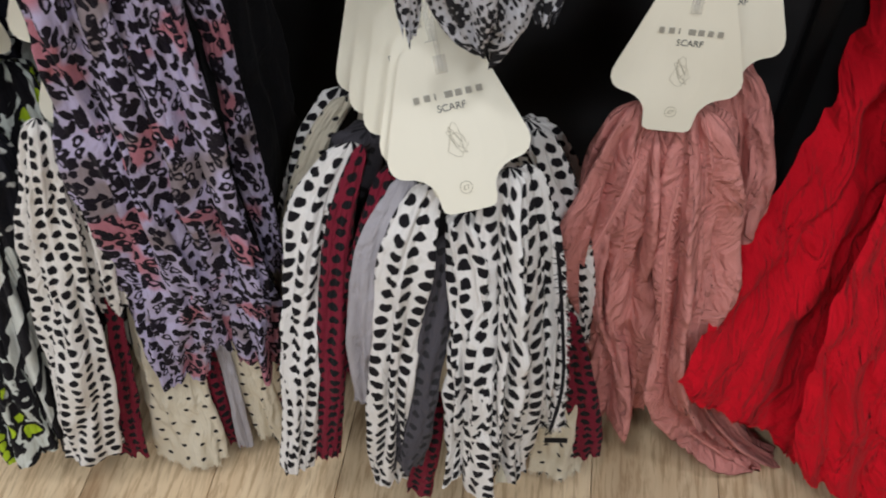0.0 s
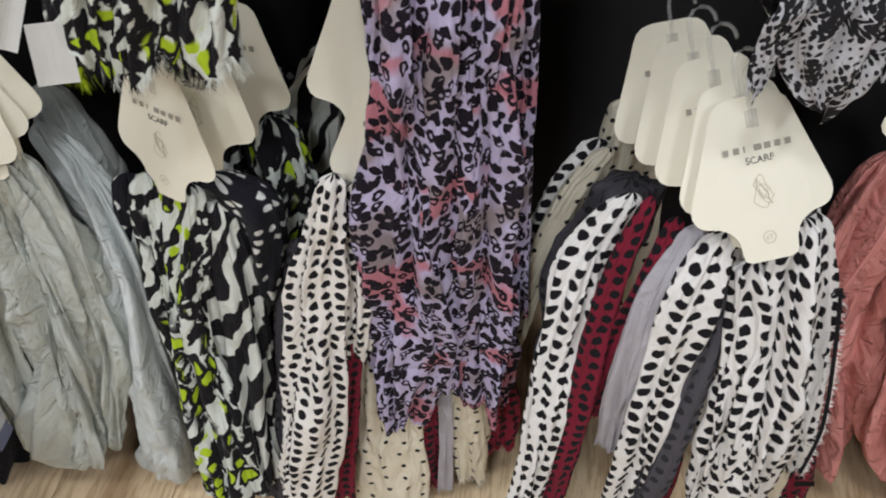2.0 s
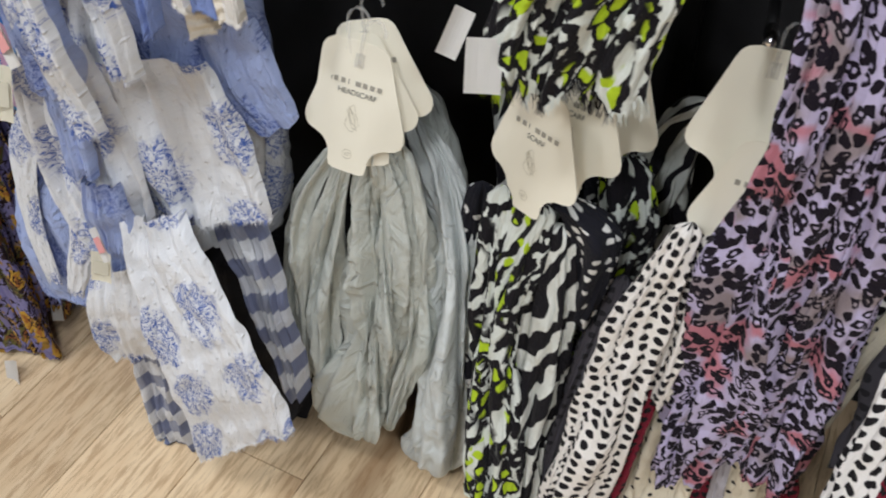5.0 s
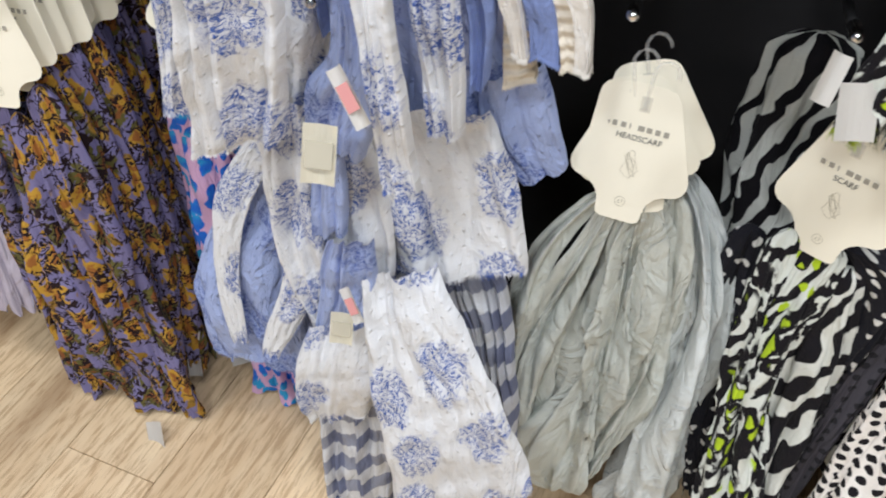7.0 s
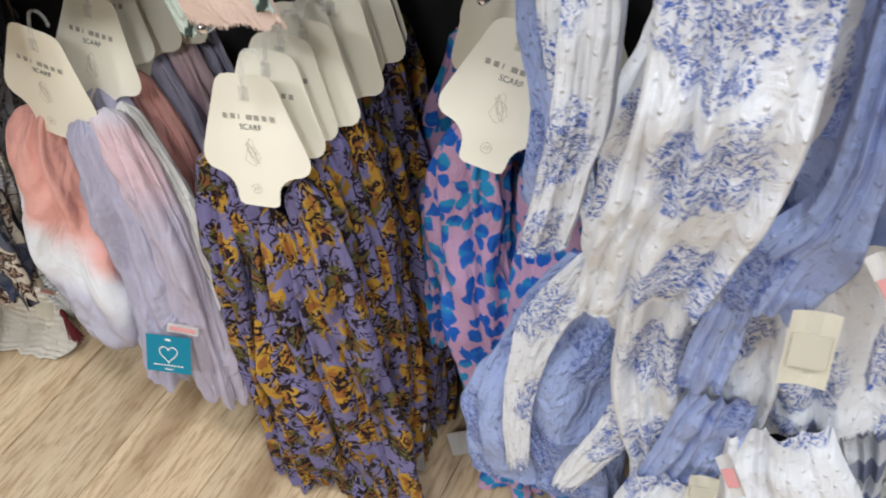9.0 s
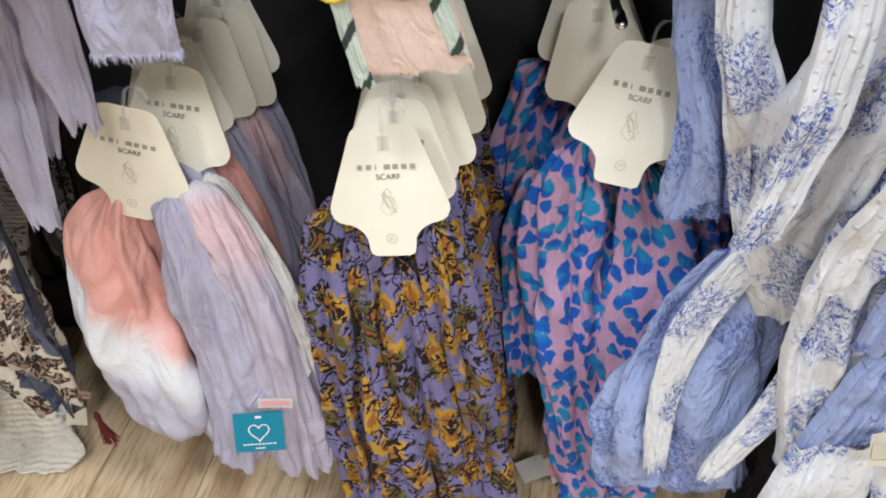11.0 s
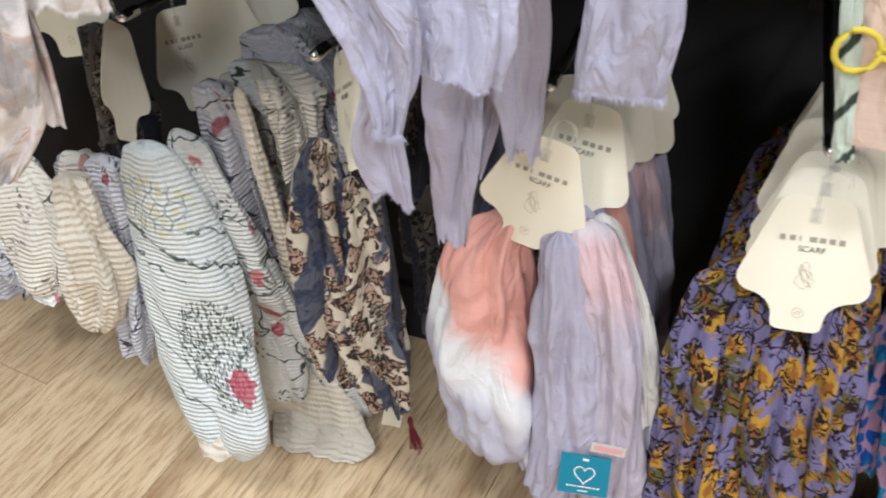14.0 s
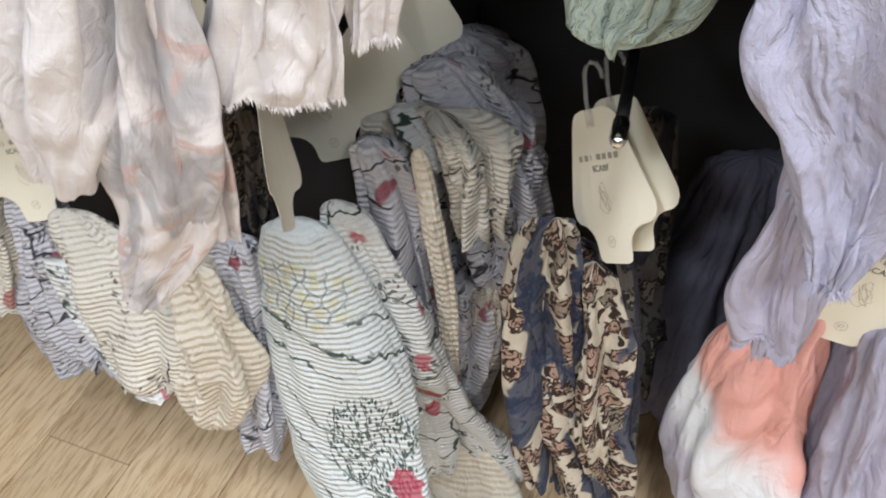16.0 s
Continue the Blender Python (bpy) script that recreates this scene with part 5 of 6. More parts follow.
panel(toilelow, "toileblue", [(-1.105, 0.591, -1.048, 0.598, 0.565), (-1.128, 0.511, -1.053, 0.525, 0.565), (-1.15, 0.406, -1.073, 0.443, 0.565)], 80, folds=3, amp=0.008)
panel(toilelow, "toile", [(-1.074, 0.534, -0.983, 0.558, 0.575), (-1.066, 0.465, -0.95, 0.509, 0.55), (-1.062, 0.366, -0.914, 0.449, 0.53), (-1.047, 0.252, -0.875, 0.37, 0.515), (-1.044, 0.09, -0.841, 0.263, 0.505)], 77, folds=2, amp=0.011, fringe=0.008)
panel(toilelow, "toile", [(-1.149, 0.433, -1.054, 0.471, 0.56), (-1.17, 0.372, -1.056, 0.414, 0.545), (-1.179, 0.308, -1.06, 0.344, 0.545), (-1.174, 0.238, -1.084, 0.274, 0.555)], 158, folds=2, amp=0.012, fringe=0.006)
panel(toilelow, "gingham", [(-1.173, 0.244, -1.055, 0.292, 0.585), (-1.181, 0.15, -1.061, 0.203, 0.58), (-1.186, 0.045, -1.067, 0.104, 0.575), (-1.184, -0.067, -1.074, -0.007, 0.57)], 79, folds=4, amp=0.012)
panel(toilelow, "gingham", [(-1.001, 0.506, -0.922, 0.52, 0.645), (-0.98, 0.422, -0.905, 0.446, 0.635), (-0.965, 0.348, -0.894, 0.375, 0.625), (-0.946, 0.263, -0.887, 0.288, 0.62), (-0.917, 0.166, -0.886, 0.195, 0.615)], 78, folds=4, amp=0.012)
paper_label(toilelow, pose(-1.083, 0.535, 0.507, -25, 3, 5), 0.028, 0.04, "card", "paleink", "price_label")
paper_label(toilelow, pose(-1.074, 0.530, 0.556, -25, -30, 5), 0.014, 0.045, "paper", "redink", "care_label")

toileback = thing("toile_scarf", "pale blue and white scarf behind others on its peg", "scarf", "scarves on the display wall")
drape(toileback, "toile", [(-1.125, 0.67, 1.12, 0.052, 0.03), (-1.125, 0.64, 0.901, 0.069, 0.038), (-1.136, 0.64, 0.79, 0.076, 0.042), (-1.138, 0.63, 0.666, 0.076, 0.042), (-1.123, 0.62, 0.558, 0.061, 0.033)], 82, folds=5, amp=0.01, crown=False)
drape(toileback, "toileblue", [(-0.988, 0.69, 1.12, 0.055, 0.032), (-0.988, 0.66, 0.904, 0.073, 0.04), (-0.986, 0.66, 0.823, 0.078, 0.043), (-0.984, 0.66, 0.73, 0.078, 0.043), (-0.982, 0.66, 0.654, 0.07, 0.038)], 83, folds=5, amp=0.01, crown=False)
drape(toileback, "toile", [(-1.024, 0.7, 0.734, 0.074, 0.041), (-1.02, 0.68, 0.59, 0.088, 0.048), (-1.028, 0.65, 0.411, 0.081, 0.045)], 84, folds=7, amp=0.012)
# dark gap below the toile layers, filled with an added black drape
drape(toileback, "gap_black", [(-1.025, 0.7, 0.359, 0.102, 0.056), (-1.033, 0.66, 0.144, 0.104, 0.057), (-1.04, 0.64, 0.006, 0.085, 0.047)], 85, folds=6)

shawl = thing("blue_shawl", "cornflower blue shawl with a white frayed border", "scarf", "scarves on the display wall")
drape(shawl, "toileblue", [(-1.207, 0.68, 0.622, 0.037, 0.011), (-1.234, 0.66, 0.534, 0.073, 0.022), (-1.254, 0.635, 0.442, 0.087, 0.026), (-1.264, 0.615, 0.355, 0.092, 0.028), (-1.258, 0.605, 0.255, 0.097, 0.029)], 86, folds=3, amp=0.012, hem=0.01, fringe=0.006, crown=False)
drape(shawl, "toile", [(-1.205, 0.665, 0.652, 0.024, 0.004), (-1.26, 0.645, 0.569, 0.026, 0.004), (-1.284, 0.63, 0.49, 0.021, 0.003), (-1.291, 0.615, 0.401, 0.017, 0.002), (-1.288, 0.605, 0.32, 0.013, 0.002)], 87, folds=1, amp=0.002, crown=False)
drape(shawl, "toile", [(-1.155, 0.6, 0.544, 0.018, 0.004), (-1.178, 0.595, 0.45, 0.02, 0.004), (-1.21, 0.59, 0.379, 0.018, 0.004), (-1.23, 0.585, 0.332, 0.011, 0.002)], 88, folds=1, amp=0.002, crown=False)
drape(shawl, "toileblue", [(-1.286, 0.77, 1.12, 0.024, 0.006), (-1.286, 0.74, 0.888, 0.032, 0.008), (-1.268, 0.73, 0.78, 0.038, 0.01), (-1.263, 0.72, 0.709, 0.046, 0.011), (-1.261, 0.72, 0.645, 0.051, 0.013)], 89, crown=False, folds=4, amp=0.006, fringe=0.008)
drape(shawl, "toile", [(-1.268, 0.73, 1.12, 0.015, 0.005), (-1.268, 0.7, 0.907, 0.02, 0.006), (-1.238, 0.69, 0.793, 0.028, 0.008), (-1.223, 0.69, 0.723, 0.028, 0.008), (-1.22, 0.68, 0.655, 0.018, 0.005)], 90, folds=2, crown=False)

bluepink = thing("spotted_scarf", "pink scarf with cobalt blue painted spots", "scarf", "scarves on the display wall")
drape(bluepink, "bluepink", [(-1.384, 0.82, 0.669, 0.022, 0.012), (-1.393, 0.805, 0.594, 0.042, 0.023), (-1.394, 0.79, 0.483, 0.049, 0.027), (-1.384, 0.77, 0.324, 0.053, 0.029), (-1.361, 0.75, 0.163, 0.053, 0.029), (-1.336, 0.735, 0.006, 0.05, 0.027)], 91, folds=5, amp=0.008)
drape(bluepink, "bluepink", [(-1.308, 0.81, 0.637, 0.024, 0.013), (-1.293, 0.795, 0.556, 0.047, 0.026), (-1.281, 0.78, 0.45, 0.057, 0.031), (-1.28, 0.765, 0.305, 0.053, 0.029), (-1.285, 0.75, 0.163, 0.046, 0.025), (-1.29, 0.74, 0.039, 0.036, 0.02)], 92, folds=5, amp=0.008)
drape(bluepink, "bluepink", [(-1.413, 0.86, 0.597, 0.029, 0.016), (-1.443, 0.84, 0.488, 0.034, 0.018), (-1.447, 0.82, 0.364, 0.032, 0.018), (-1.451, 0.81, 0.251, 0.022, 0.012)], 93, folds=4, amp=0.007)
drape(bluepink, "bluepink", [(-1.343, 0.9, 0.655, 0.043, 0.024), (-1.36, 0.87, 0.57, 0.067, 0.037), (-1.356, 0.85, 0.424, 0.071, 0.039), (-1.343, 0.82, 0.238, 0.069, 0.038)], 94, folds=5, amp=0.01)
header_card(bluepink, pose(-1.357, 0.735, 0.677, -31, 13, -4))

bluepink2 = thing("spotted_scarf", "pink and blue spotted scarf behind another", "scarf", "scarves on the display wall")
drape(bluepink2, "bluepink", [(-1.419, 0.95, 0.692, 0.044, 0.024), (-1.445, 0.93, 0.582, 0.043, 0.024), (-1.462, 0.9, 0.445, 0.036, 0.02)], 95, folds=5, amp=0.008)
drape(bluepink2, "bluepink", [(-1.257, 0.86, 0.603, 0.029, 0.016), (-1.229, 0.84, 0.496, 0.038, 0.021), (-1.227, 0.82, 0.363, 0.04, 0.022)], 96, folds=4)
header_card(bluepink2, pose(-1.267, 0.843, 0.622, -19.855, -4, 2.9))
header_card(bluepink2, pose(-1.359, 0.858, 0.667, -19.91, -4.9, 3.6), full=False)
header_card(bluepink2, pose(-1.37, 0.918, 0.681, -19.8, -1.9, 1.4), full=False)

floral = thing("floral_scarf", "violet scarf with yellow blooms gathered on a card", "scarf", "scarves on the display wall")
drape(floral, "floral", [(-1.679, 0.72, 0.647, 0.021, 0.011), (-1.692, 0.7, 0.555, 0.03, 0.016), (-1.695, 0.685, 0.445, 0.033, 0.018), (-1.69, 0.675, 0.32, 0.035, 0.019), (-1.68, 0.665, 0.2, 0.036, 0.02)], 97, folds=4, amp=0.009, hem=0.02)
drape(floral, "floral", [(-1.641, 0.7, 0.632, 0.021, 0.011), (-1.64, 0.685, 0.5, 0.03, 0.016), (-1.634, 0.672, 0.35, 0.033, 0.018), (-1.625, 0.662, 0.18, 0.035, 0.019), (-1.615, 0.655, 0.05, 0.036, 0.02)], 98, folds=4, amp=0.009, hem=0.02)
drape(floral, "floral", [(-1.605, 0.69, 0.6, 0.021, 0.011), (-1.59, 0.672, 0.45, 0.03, 0.016), (-1.584, 0.664, 0.3, 0.033, 0.018), (-1.575, 0.656, 0.15, 0.035, 0.019), (-1.565, 0.65, 0.012, 0.036, 0.02)], 99, folds=4, amp=0.009, hem=0.02)
drape(floral, "floral", [(-1.558, 0.695, 0.647, 0.021, 0.011), (-1.545, 0.68, 0.5, 0.03, 0.016), (-1.53, 0.668, 0.33, 0.033, 0.018), (-1.515, 0.66, 0.16, 0.035, 0.019), (-1.49, 0.655, 0.012, 0.036, 0.02)], 100, folds=4, amp=0.009, hem=0.02)
header_card(floral, pose(-1.6, 0.679, 0.622, -15, -1.5, 1))
paper_label(floral, pose(-1.440, 0.800, 0.052, -35, -28, 5), 0.048, 0.038, "paper", "", "price_label")
paper_label(floral, pose(-1.405, 0.800, 0.056, -35, -22, 5), 0.02, 0.045, "paper", "redink", "care_label")
paper_label(floral, pose(-1.493, 0.760, 0.122, -30, 5, 0), 0.034, 0.016, "paper", "redink", "care_label")
paper_label(floral, pose(-1.493, 0.740, 0.064, -30, -15, 0), 0.03, 0.032, "paper", "", "care_label")
paper_label(floral, pose(-1.517, 0.620, 0.030, -35, -20, 0), 0.034, 0.045, "paper", "", "price_label")

floral2 = thing("floral_scarf", "violet floral scarf in the row behind on its peg", "scarf", "scarves on the display wall")
drape(floral2, "floral", [(-1.647, 0.725, 0.665, 0.022, 0.014), (-1.667, 0.715, 0.52, 0.036, 0.016), (-1.677, 0.700, 0.3, 0.038, 0.017), (-1.677, 0.655, 0.012, 0.036, 0.016)], 200, folds=4, amp=0.008, nu=64, nv=40)
drape(floral2, "floral", [(-1.572, 0.725, 0.665, 0.022, 0.014), (-1.557, 0.715, 0.52, 0.036, 0.016), (-1.547, 0.700, 0.3, 0.038, 0.017), (-1.542, 0.655, 0.012, 0.036, 0.016)], 201, folds=4, amp=0.008, nu=64, nv=40)
header_card(floral2, pose(-1.597, 0.711, 0.629, -18.3, -0.8, -3.8), full=True)

floral3 = thing("floral_scarf", "violet floral scarf in the row behind on its peg", "scarf", "scarves on the display wall")
drape(floral3, "floral", [(-1.632, 0.759, 0.671, 0.022, 0.014), (-1.652, 0.749, 0.52, 0.036, 0.016), (-1.662, 0.734, 0.3, 0.038, 0.017), (-1.662, 0.689, 0.026, 0.036, 0.016)], 202, folds=4, amp=0.008, nu=64, nv=40)
drape(floral3, "floral", [(-1.557, 0.759, 0.671, 0.022, 0.014), (-1.542, 0.749, 0.52, 0.036, 0.016), (-1.532, 0.734, 0.3, 0.038, 0.017), (-1.527, 0.689, 0.026, 0.036, 0.016)], 203, folds=4, amp=0.008, nu=64, nv=40)
header_card(floral3, pose(-1.597, 0.738, 0.633, -17.7, 3.3, 1.4), full=True)

floral4 = thing("floral_scarf", "violet floral scarf in the row behind on its peg", "scarf", "scarves on the display wall")
drape(floral4, "floral", [(-1.617, 0.793, 0.677, 0.022, 0.014), (-1.637, 0.783, 0.52, 0.036, 0.016), (-1.647, 0.768, 0.3, 0.038, 0.017), (-1.647, 0.723, 0.040, 0.036, 0.016)], 204, folds=4, amp=0.008, nu=64, nv=40)
drape(floral4, "floral", [(-1.542, 0.793, 0.677, 0.022, 0.014), (-1.527, 0.783, 0.52, 0.036, 0.016), (-1.517, 0.768, 0.3, 0.038, 0.017), (-1.512, 0.723, 0.040, 0.036, 0.016)], 205, folds=4, amp=0.008, nu=64, nv=40)
header_card(floral4, pose(-1.577, 0.765, 0.637, -18.05, 0.3, -2.8), full=False)

floral5 = thing("floral_scarf", "violet floral scarf in the row behind on its peg", "scarf", "scarves on the display wall")
drape(floral5, "floral", [(-1.638, 0.827, 0.683, 0.022, 0.014), (-1.658, 0.817, 0.52, 0.036, 0.016), (-1.668, 0.802, 0.3, 0.038, 0.017), (-1.668, 0.757, 0.054, 0.036, 0.016)], 206, folds=4, amp=0.008, nu=64, nv=40)
drape(floral5, "floral", [(-1.563, 0.827, 0.683, 0.022, 0.014), (-1.548, 0.817, 0.52, 0.036, 0.016), (-1.538, 0.802, 0.3, 0.038, 0.017), (-1.533, 0.757, 0.054, 0.036, 0.016)], 207, folds=4, amp=0.008, nu=64, nv=40)
header_card(floral5, pose(-1.588, 0.792, 0.641, -18.3, -2.3, 2.4), full=False)

floral6 = thing("floral_scarf", "violet floral scarf in the row behind on its peg", "scarf", "scarves on the display wall")
drape(floral6, "floral", [(-1.623, 0.861, 0.689, 0.022, 0.014), (-1.643, 0.851, 0.52, 0.036, 0.016), (-1.653, 0.836, 0.3, 0.038, 0.017), (-1.653, 0.791, 0.012, 0.036, 0.016)], 208, folds=4, amp=0.008, nu=64, nv=40)
drape(floral6, "floral", [(-1.548, 0.861, 0.689, 0.022, 0.014), (-1.533, 0.851, 0.52, 0.036, 0.016), (-1.523, 0.836, 0.3, 0.038, 0.017), (-1.518, 0.791, 0.012, 0.036, 0.016)], 209, folds=4, amp=0.008, nu=64, nv=40)
header_card(floral6, pose(-1.569, 0.819, 0.645, -16.9, 2.4, -3.5), full=False)

floral7 = thing("floral_scarf", "violet floral scarf in the row behind on its peg", "scarf", "scarves on the display wall")
drape(floral7, "floral", [(-1.608, 0.895, 0.695, 0.022, 0.014), (-1.628, 0.885, 0.52, 0.036, 0.016), (-1.638, 0.870, 0.3, 0.038, 0.017), (-1.638, 0.825, 0.026, 0.036, 0.016)], 210, folds=4, amp=0.008, nu=64, nv=40)
drape(floral7, "floral", [(-1.533, 0.895, 0.695, 0.022, 0.014), (-1.518, 0.885, 0.52, 0.036, 0.016), (-1.508, 0.870, 0.3, 0.038, 0.017), (-1.503, 0.825, 0.026, 0.036, 0.016)], 211, folds=4, amp=0.008, nu=64, nv=40)
header_card(floral7, pose(-1.578, 0.846, 0.649, -17.25, 1.9, 1.8), full=False)

floral8 = thing("floral_scarf", "violet floral scarf in the row behind on its peg", "scarf", "scarves on the display wall")
drape(floral8, "floral", [(-1.629, 0.929, 0.701, 0.022, 0.014), (-1.649, 0.919, 0.52, 0.036, 0.016), (-1.659, 0.904, 0.3, 0.038, 0.017), (-1.659, 0.859, 0.040, 0.036, 0.016)], 212, folds=4, amp=0.008, nu=64, nv=40)
drape(floral8, "floral", [(-1.554, 0.929, 0.701, 0.022, 0.014), (-1.539, 0.919, 0.52, 0.036, 0.016), (-1.529, 0.904, 0.3, 0.038, 0.017), (-1.524, 0.859, 0.040, 0.036, 0.016)], 213, folds=4, amp=0.008, nu=64, nv=40)
header_card(floral8, pose(-1.56, 0.873, 0.653, -18.35, 0.8, 0.4), full=False)

floral9 = thing("floral_scarf", "violet floral scarf in the row behind on its peg", "scarf", "scarves on the display wall")
drape(floral9, "floral", [(-1.614, 0.963, 0.707, 0.022, 0.014), (-1.634, 0.953, 0.52, 0.036, 0.016), (-1.644, 0.938, 0.3, 0.038, 0.017), (-1.644, 0.893, 0.054, 0.036, 0.016)], 214, folds=4, amp=0.008, nu=64, nv=40)
drape(floral9, "floral", [(-1.539, 0.963, 0.707, 0.022, 0.014), (-1.524, 0.953, 0.52, 0.036, 0.016), (-1.514, 0.938, 0.3, 0.038, 0.017), (-1.509, 0.893, 0.054, 0.036, 0.016)], 215, folds=4, amp=0.008, nu=64, nv=40)
header_card(floral9, pose(-1.566, 0.9, 0.657, -18.15, -0.2, -4.3), full=False)

dip = thing("dip_dyed_scarf", "coral white and lilac dip dyed soft scarf", "scarf", "scarves on the display wall")
drape(dip, "coral", [(-1.933, 0.74, 0.664, 0.022, 0.015), (-1.963, 0.72, 0.6, 0.052, 0.036), (-1.97, 0.7, 0.51, 0.069, 0.048), (-1.971, 0.69, 0.423, 0.073, 0.051), (-1.962, 0.685, 0.325, 0.064, 0.045), (-1.95, 0.68, 0.243, 0.053, 0.037)], 101, folds=4, amp=0.009, closed=True, fringe=0)
drape(dip, "lilac", [(-1.866, 0.725, 0.66, 0.025, 0.014), (-1.858, 0.71, 0.58, 0.037, 0.021), (-1.846, 0.69, 0.463, 0.044, 0.024), (-1.836, 0.67, 0.34, 0.043, 0.024), (-1.844, 0.66, 0.235, 0.036, 0.02)], 102, folds=4, amp=0.007, fringe=0.008)
drape(dip, "lilacpink", [(-1.831, 0.735, 0.674, 0.024, 0.013), (-1.803, 0.715, 0.585, 0.031, 0.017), (-1.784, 0.695, 0.461, 0.036, 0.02), (-1.774, 0.675, 0.326, 0.037, 0.02), (-1.766, 0.665, 0.197, 0.031, 0.017)], 103, folds=4, amp=0.006)
drape(dip, "offwhite", [(-1.823, 0.76, 0.669, 0.016, 0.009), (-1.78, 0.745, 0.563, 0.018, 0.01), (-1.752, 0.725, 0.457, 0.019, 0.01), (-1.739, 0.71, 0.376, 0.017, 0.009)], 104, folds=3, amp=0.005)
drape(dip, "lilac", [(-1.759, 0.725, 0.445, 0.022, 0.012), (-1.739, 0.7, 0.316, 0.026, 0.015), (-1.732, 0.68, 0.2, 0.024, 0.013)], 105, folds=3, amp=0.006)
drape(dip, "coral", [(-1.919, 0.72, 0.368, 0.021, 0.011), (-1.901, 0.7, 0.297, 0.026, 0.014), (-1.884, 0.69, 0.243, 0.018, 0.01)], 106, folds=3, amp=0.005, vofs=0.18)
header_card(dip, pose(-1.914, 0.735, 0.63, -3, 12, -4))
paper_label(dip, pose(-1.778, 0.672, 0.371, -25, 8, 8), 0.045, 0.014, "paper", "redink", "care_label")
teal_tag(dip, pose(-1.805, 0.665, 0.348, -28, 3, 8))

dip2 = thing("dip_dyed_scarf", "lilac and coral scarf in the row behind on its peg", "scarf", "scarves on the display wall")
drape(dip2, "lilac", [(-1.860, 0.765, 0.680, 0.03, 0.016), (-1.850, 0.755, 0.52, 0.06, 0.02), (-1.850, 0.745, 0.32, 0.068, 0.022), (-1.860, 0.745, 0.160, 0.05, 0.018)], 230, folds=5, amp=0.008)
header_card(dip2, pose(-1.87, 0.767, 0.643, -17.05, 7, -5), full=True)

dip3 = thing("dip_dyed_scarf", "lilac and coral scarf in the row behind on its peg", "scarf", "scarves on the display wall")
drape(dip3, "coral", [(-1.848, 0.801, 0.686, 0.03, 0.016), (-1.838, 0.791, 0.52, 0.06, 0.02), (-1.838, 0.781, 0.32, 0.068, 0.022), (-1.848, 0.781, 0.180, 0.05, 0.018)], 231, folds=5, amp=0.008)
header_card(dip3, pose(-1.858, 0.791, 0.659, -29, -3, 6), full=True)

dip4 = thing("dip_dyed_scarf", "lilac and coral scarf in the row behind on its peg", "scarf", "scarves on the display wall")
drape(dip4, "lilac", [(-1.836, 0.837, 0.692, 0.03, 0.016), (-1.826, 0.827, 0.52, 0.06, 0.02), (-1.826, 0.817, 0.32, 0.068, 0.022), (-1.836, 0.817, 0.200, 0.05, 0.018)], 232, folds=5, amp=0.008)
header_card(dip4, pose(-1.846, 0.827, 0.663, -27, 4, 2), full=False)

dip5 = thing("dip_dyed_scarf", "lilac and coral scarf in the row behind on its peg", "scarf", "scarves on the display wall")
drape(dip5, "lilacpink", [(-1.824, 0.873, 0.698, 0.03, 0.016), (-1.814, 0.863, 0.52, 0.06, 0.02), (-1.814, 0.853, 0.32, 0.068, 0.022), (-1.824, 0.853, 0.160, 0.05, 0.018)], 233, folds=5, amp=0.008)
header_card(dip5, pose(-1.834, 0.875, 0.655, -17.05, 7, -5), full=False)

dip6 = thing("dip_dyed_scarf", "lilac and coral scarf in the row behind on its peg", "scarf", "scarves on the display wall")
drape(dip6, "lilac", [(-1.812, 0.909, 0.704, 0.03, 0.016), (-1.802, 0.899, 0.52, 0.06, 0.02), (-1.802, 0.889, 0.32, 0.068, 0.022), (-1.812, 0.889, 0.180, 0.05, 0.018)], 234, folds=5, amp=0.008)
header_card(dip6, pose(-1.822, 0.899, 0.671, -29, -3, 6), full=False)

chain = thing("chain_print_scarf", "shell pink scarf end with rope border and chain print", "scarf", "scarves on the display wall")
drape(chain, "shell", [(-1.592, 0.675, 1.121, 0.032, 0.004), (-1.592, 0.645, 1.061, 0.042, 0.005), (-1.583, 0.645, 1.009, 0.046, 0.006), (-1.569, 0.65, 0.94, 0.051, 0.006), (-1.557, 0.655, 0.875, 0.053, 0.006)], 107, folds=2, amp=0.003, fringe=0.006, full=1.0, hem=0.004, crown=False)
drape(chain, "rope", [(-1.637, 0.673, 1.12, 0.006, 0.002), (-1.637, 0.643, 1.06, 0.008, 0.002), (-1.629, 0.643, 1.008, 0.008, 0.002), (-1.616, 0.648, 0.937, 0.008, 0.002), (-1.603, 0.653, 0.856, 0.009, 0.003)], 108, folds=2, amp=0.001, hem=0.003, crown=False)
drape(chain, "rope", [(-1.559, 0.673, 1.123, 0.006, 0.002), (-1.559, 0.643, 1.063, 0.008, 0.002), (-1.549, 0.643, 1.012, 0.008, 0.002), (-1.535, 0.648, 0.944, 0.01, 0.003), (-1.52, 0.653, 0.889, 0.011, 0.003)], 109, folds=2, amp=0.001, hem=0.003, crown=False)
chain_print(chain, pose(-1.572, 0.642, 0.966, -6, 2, 4))

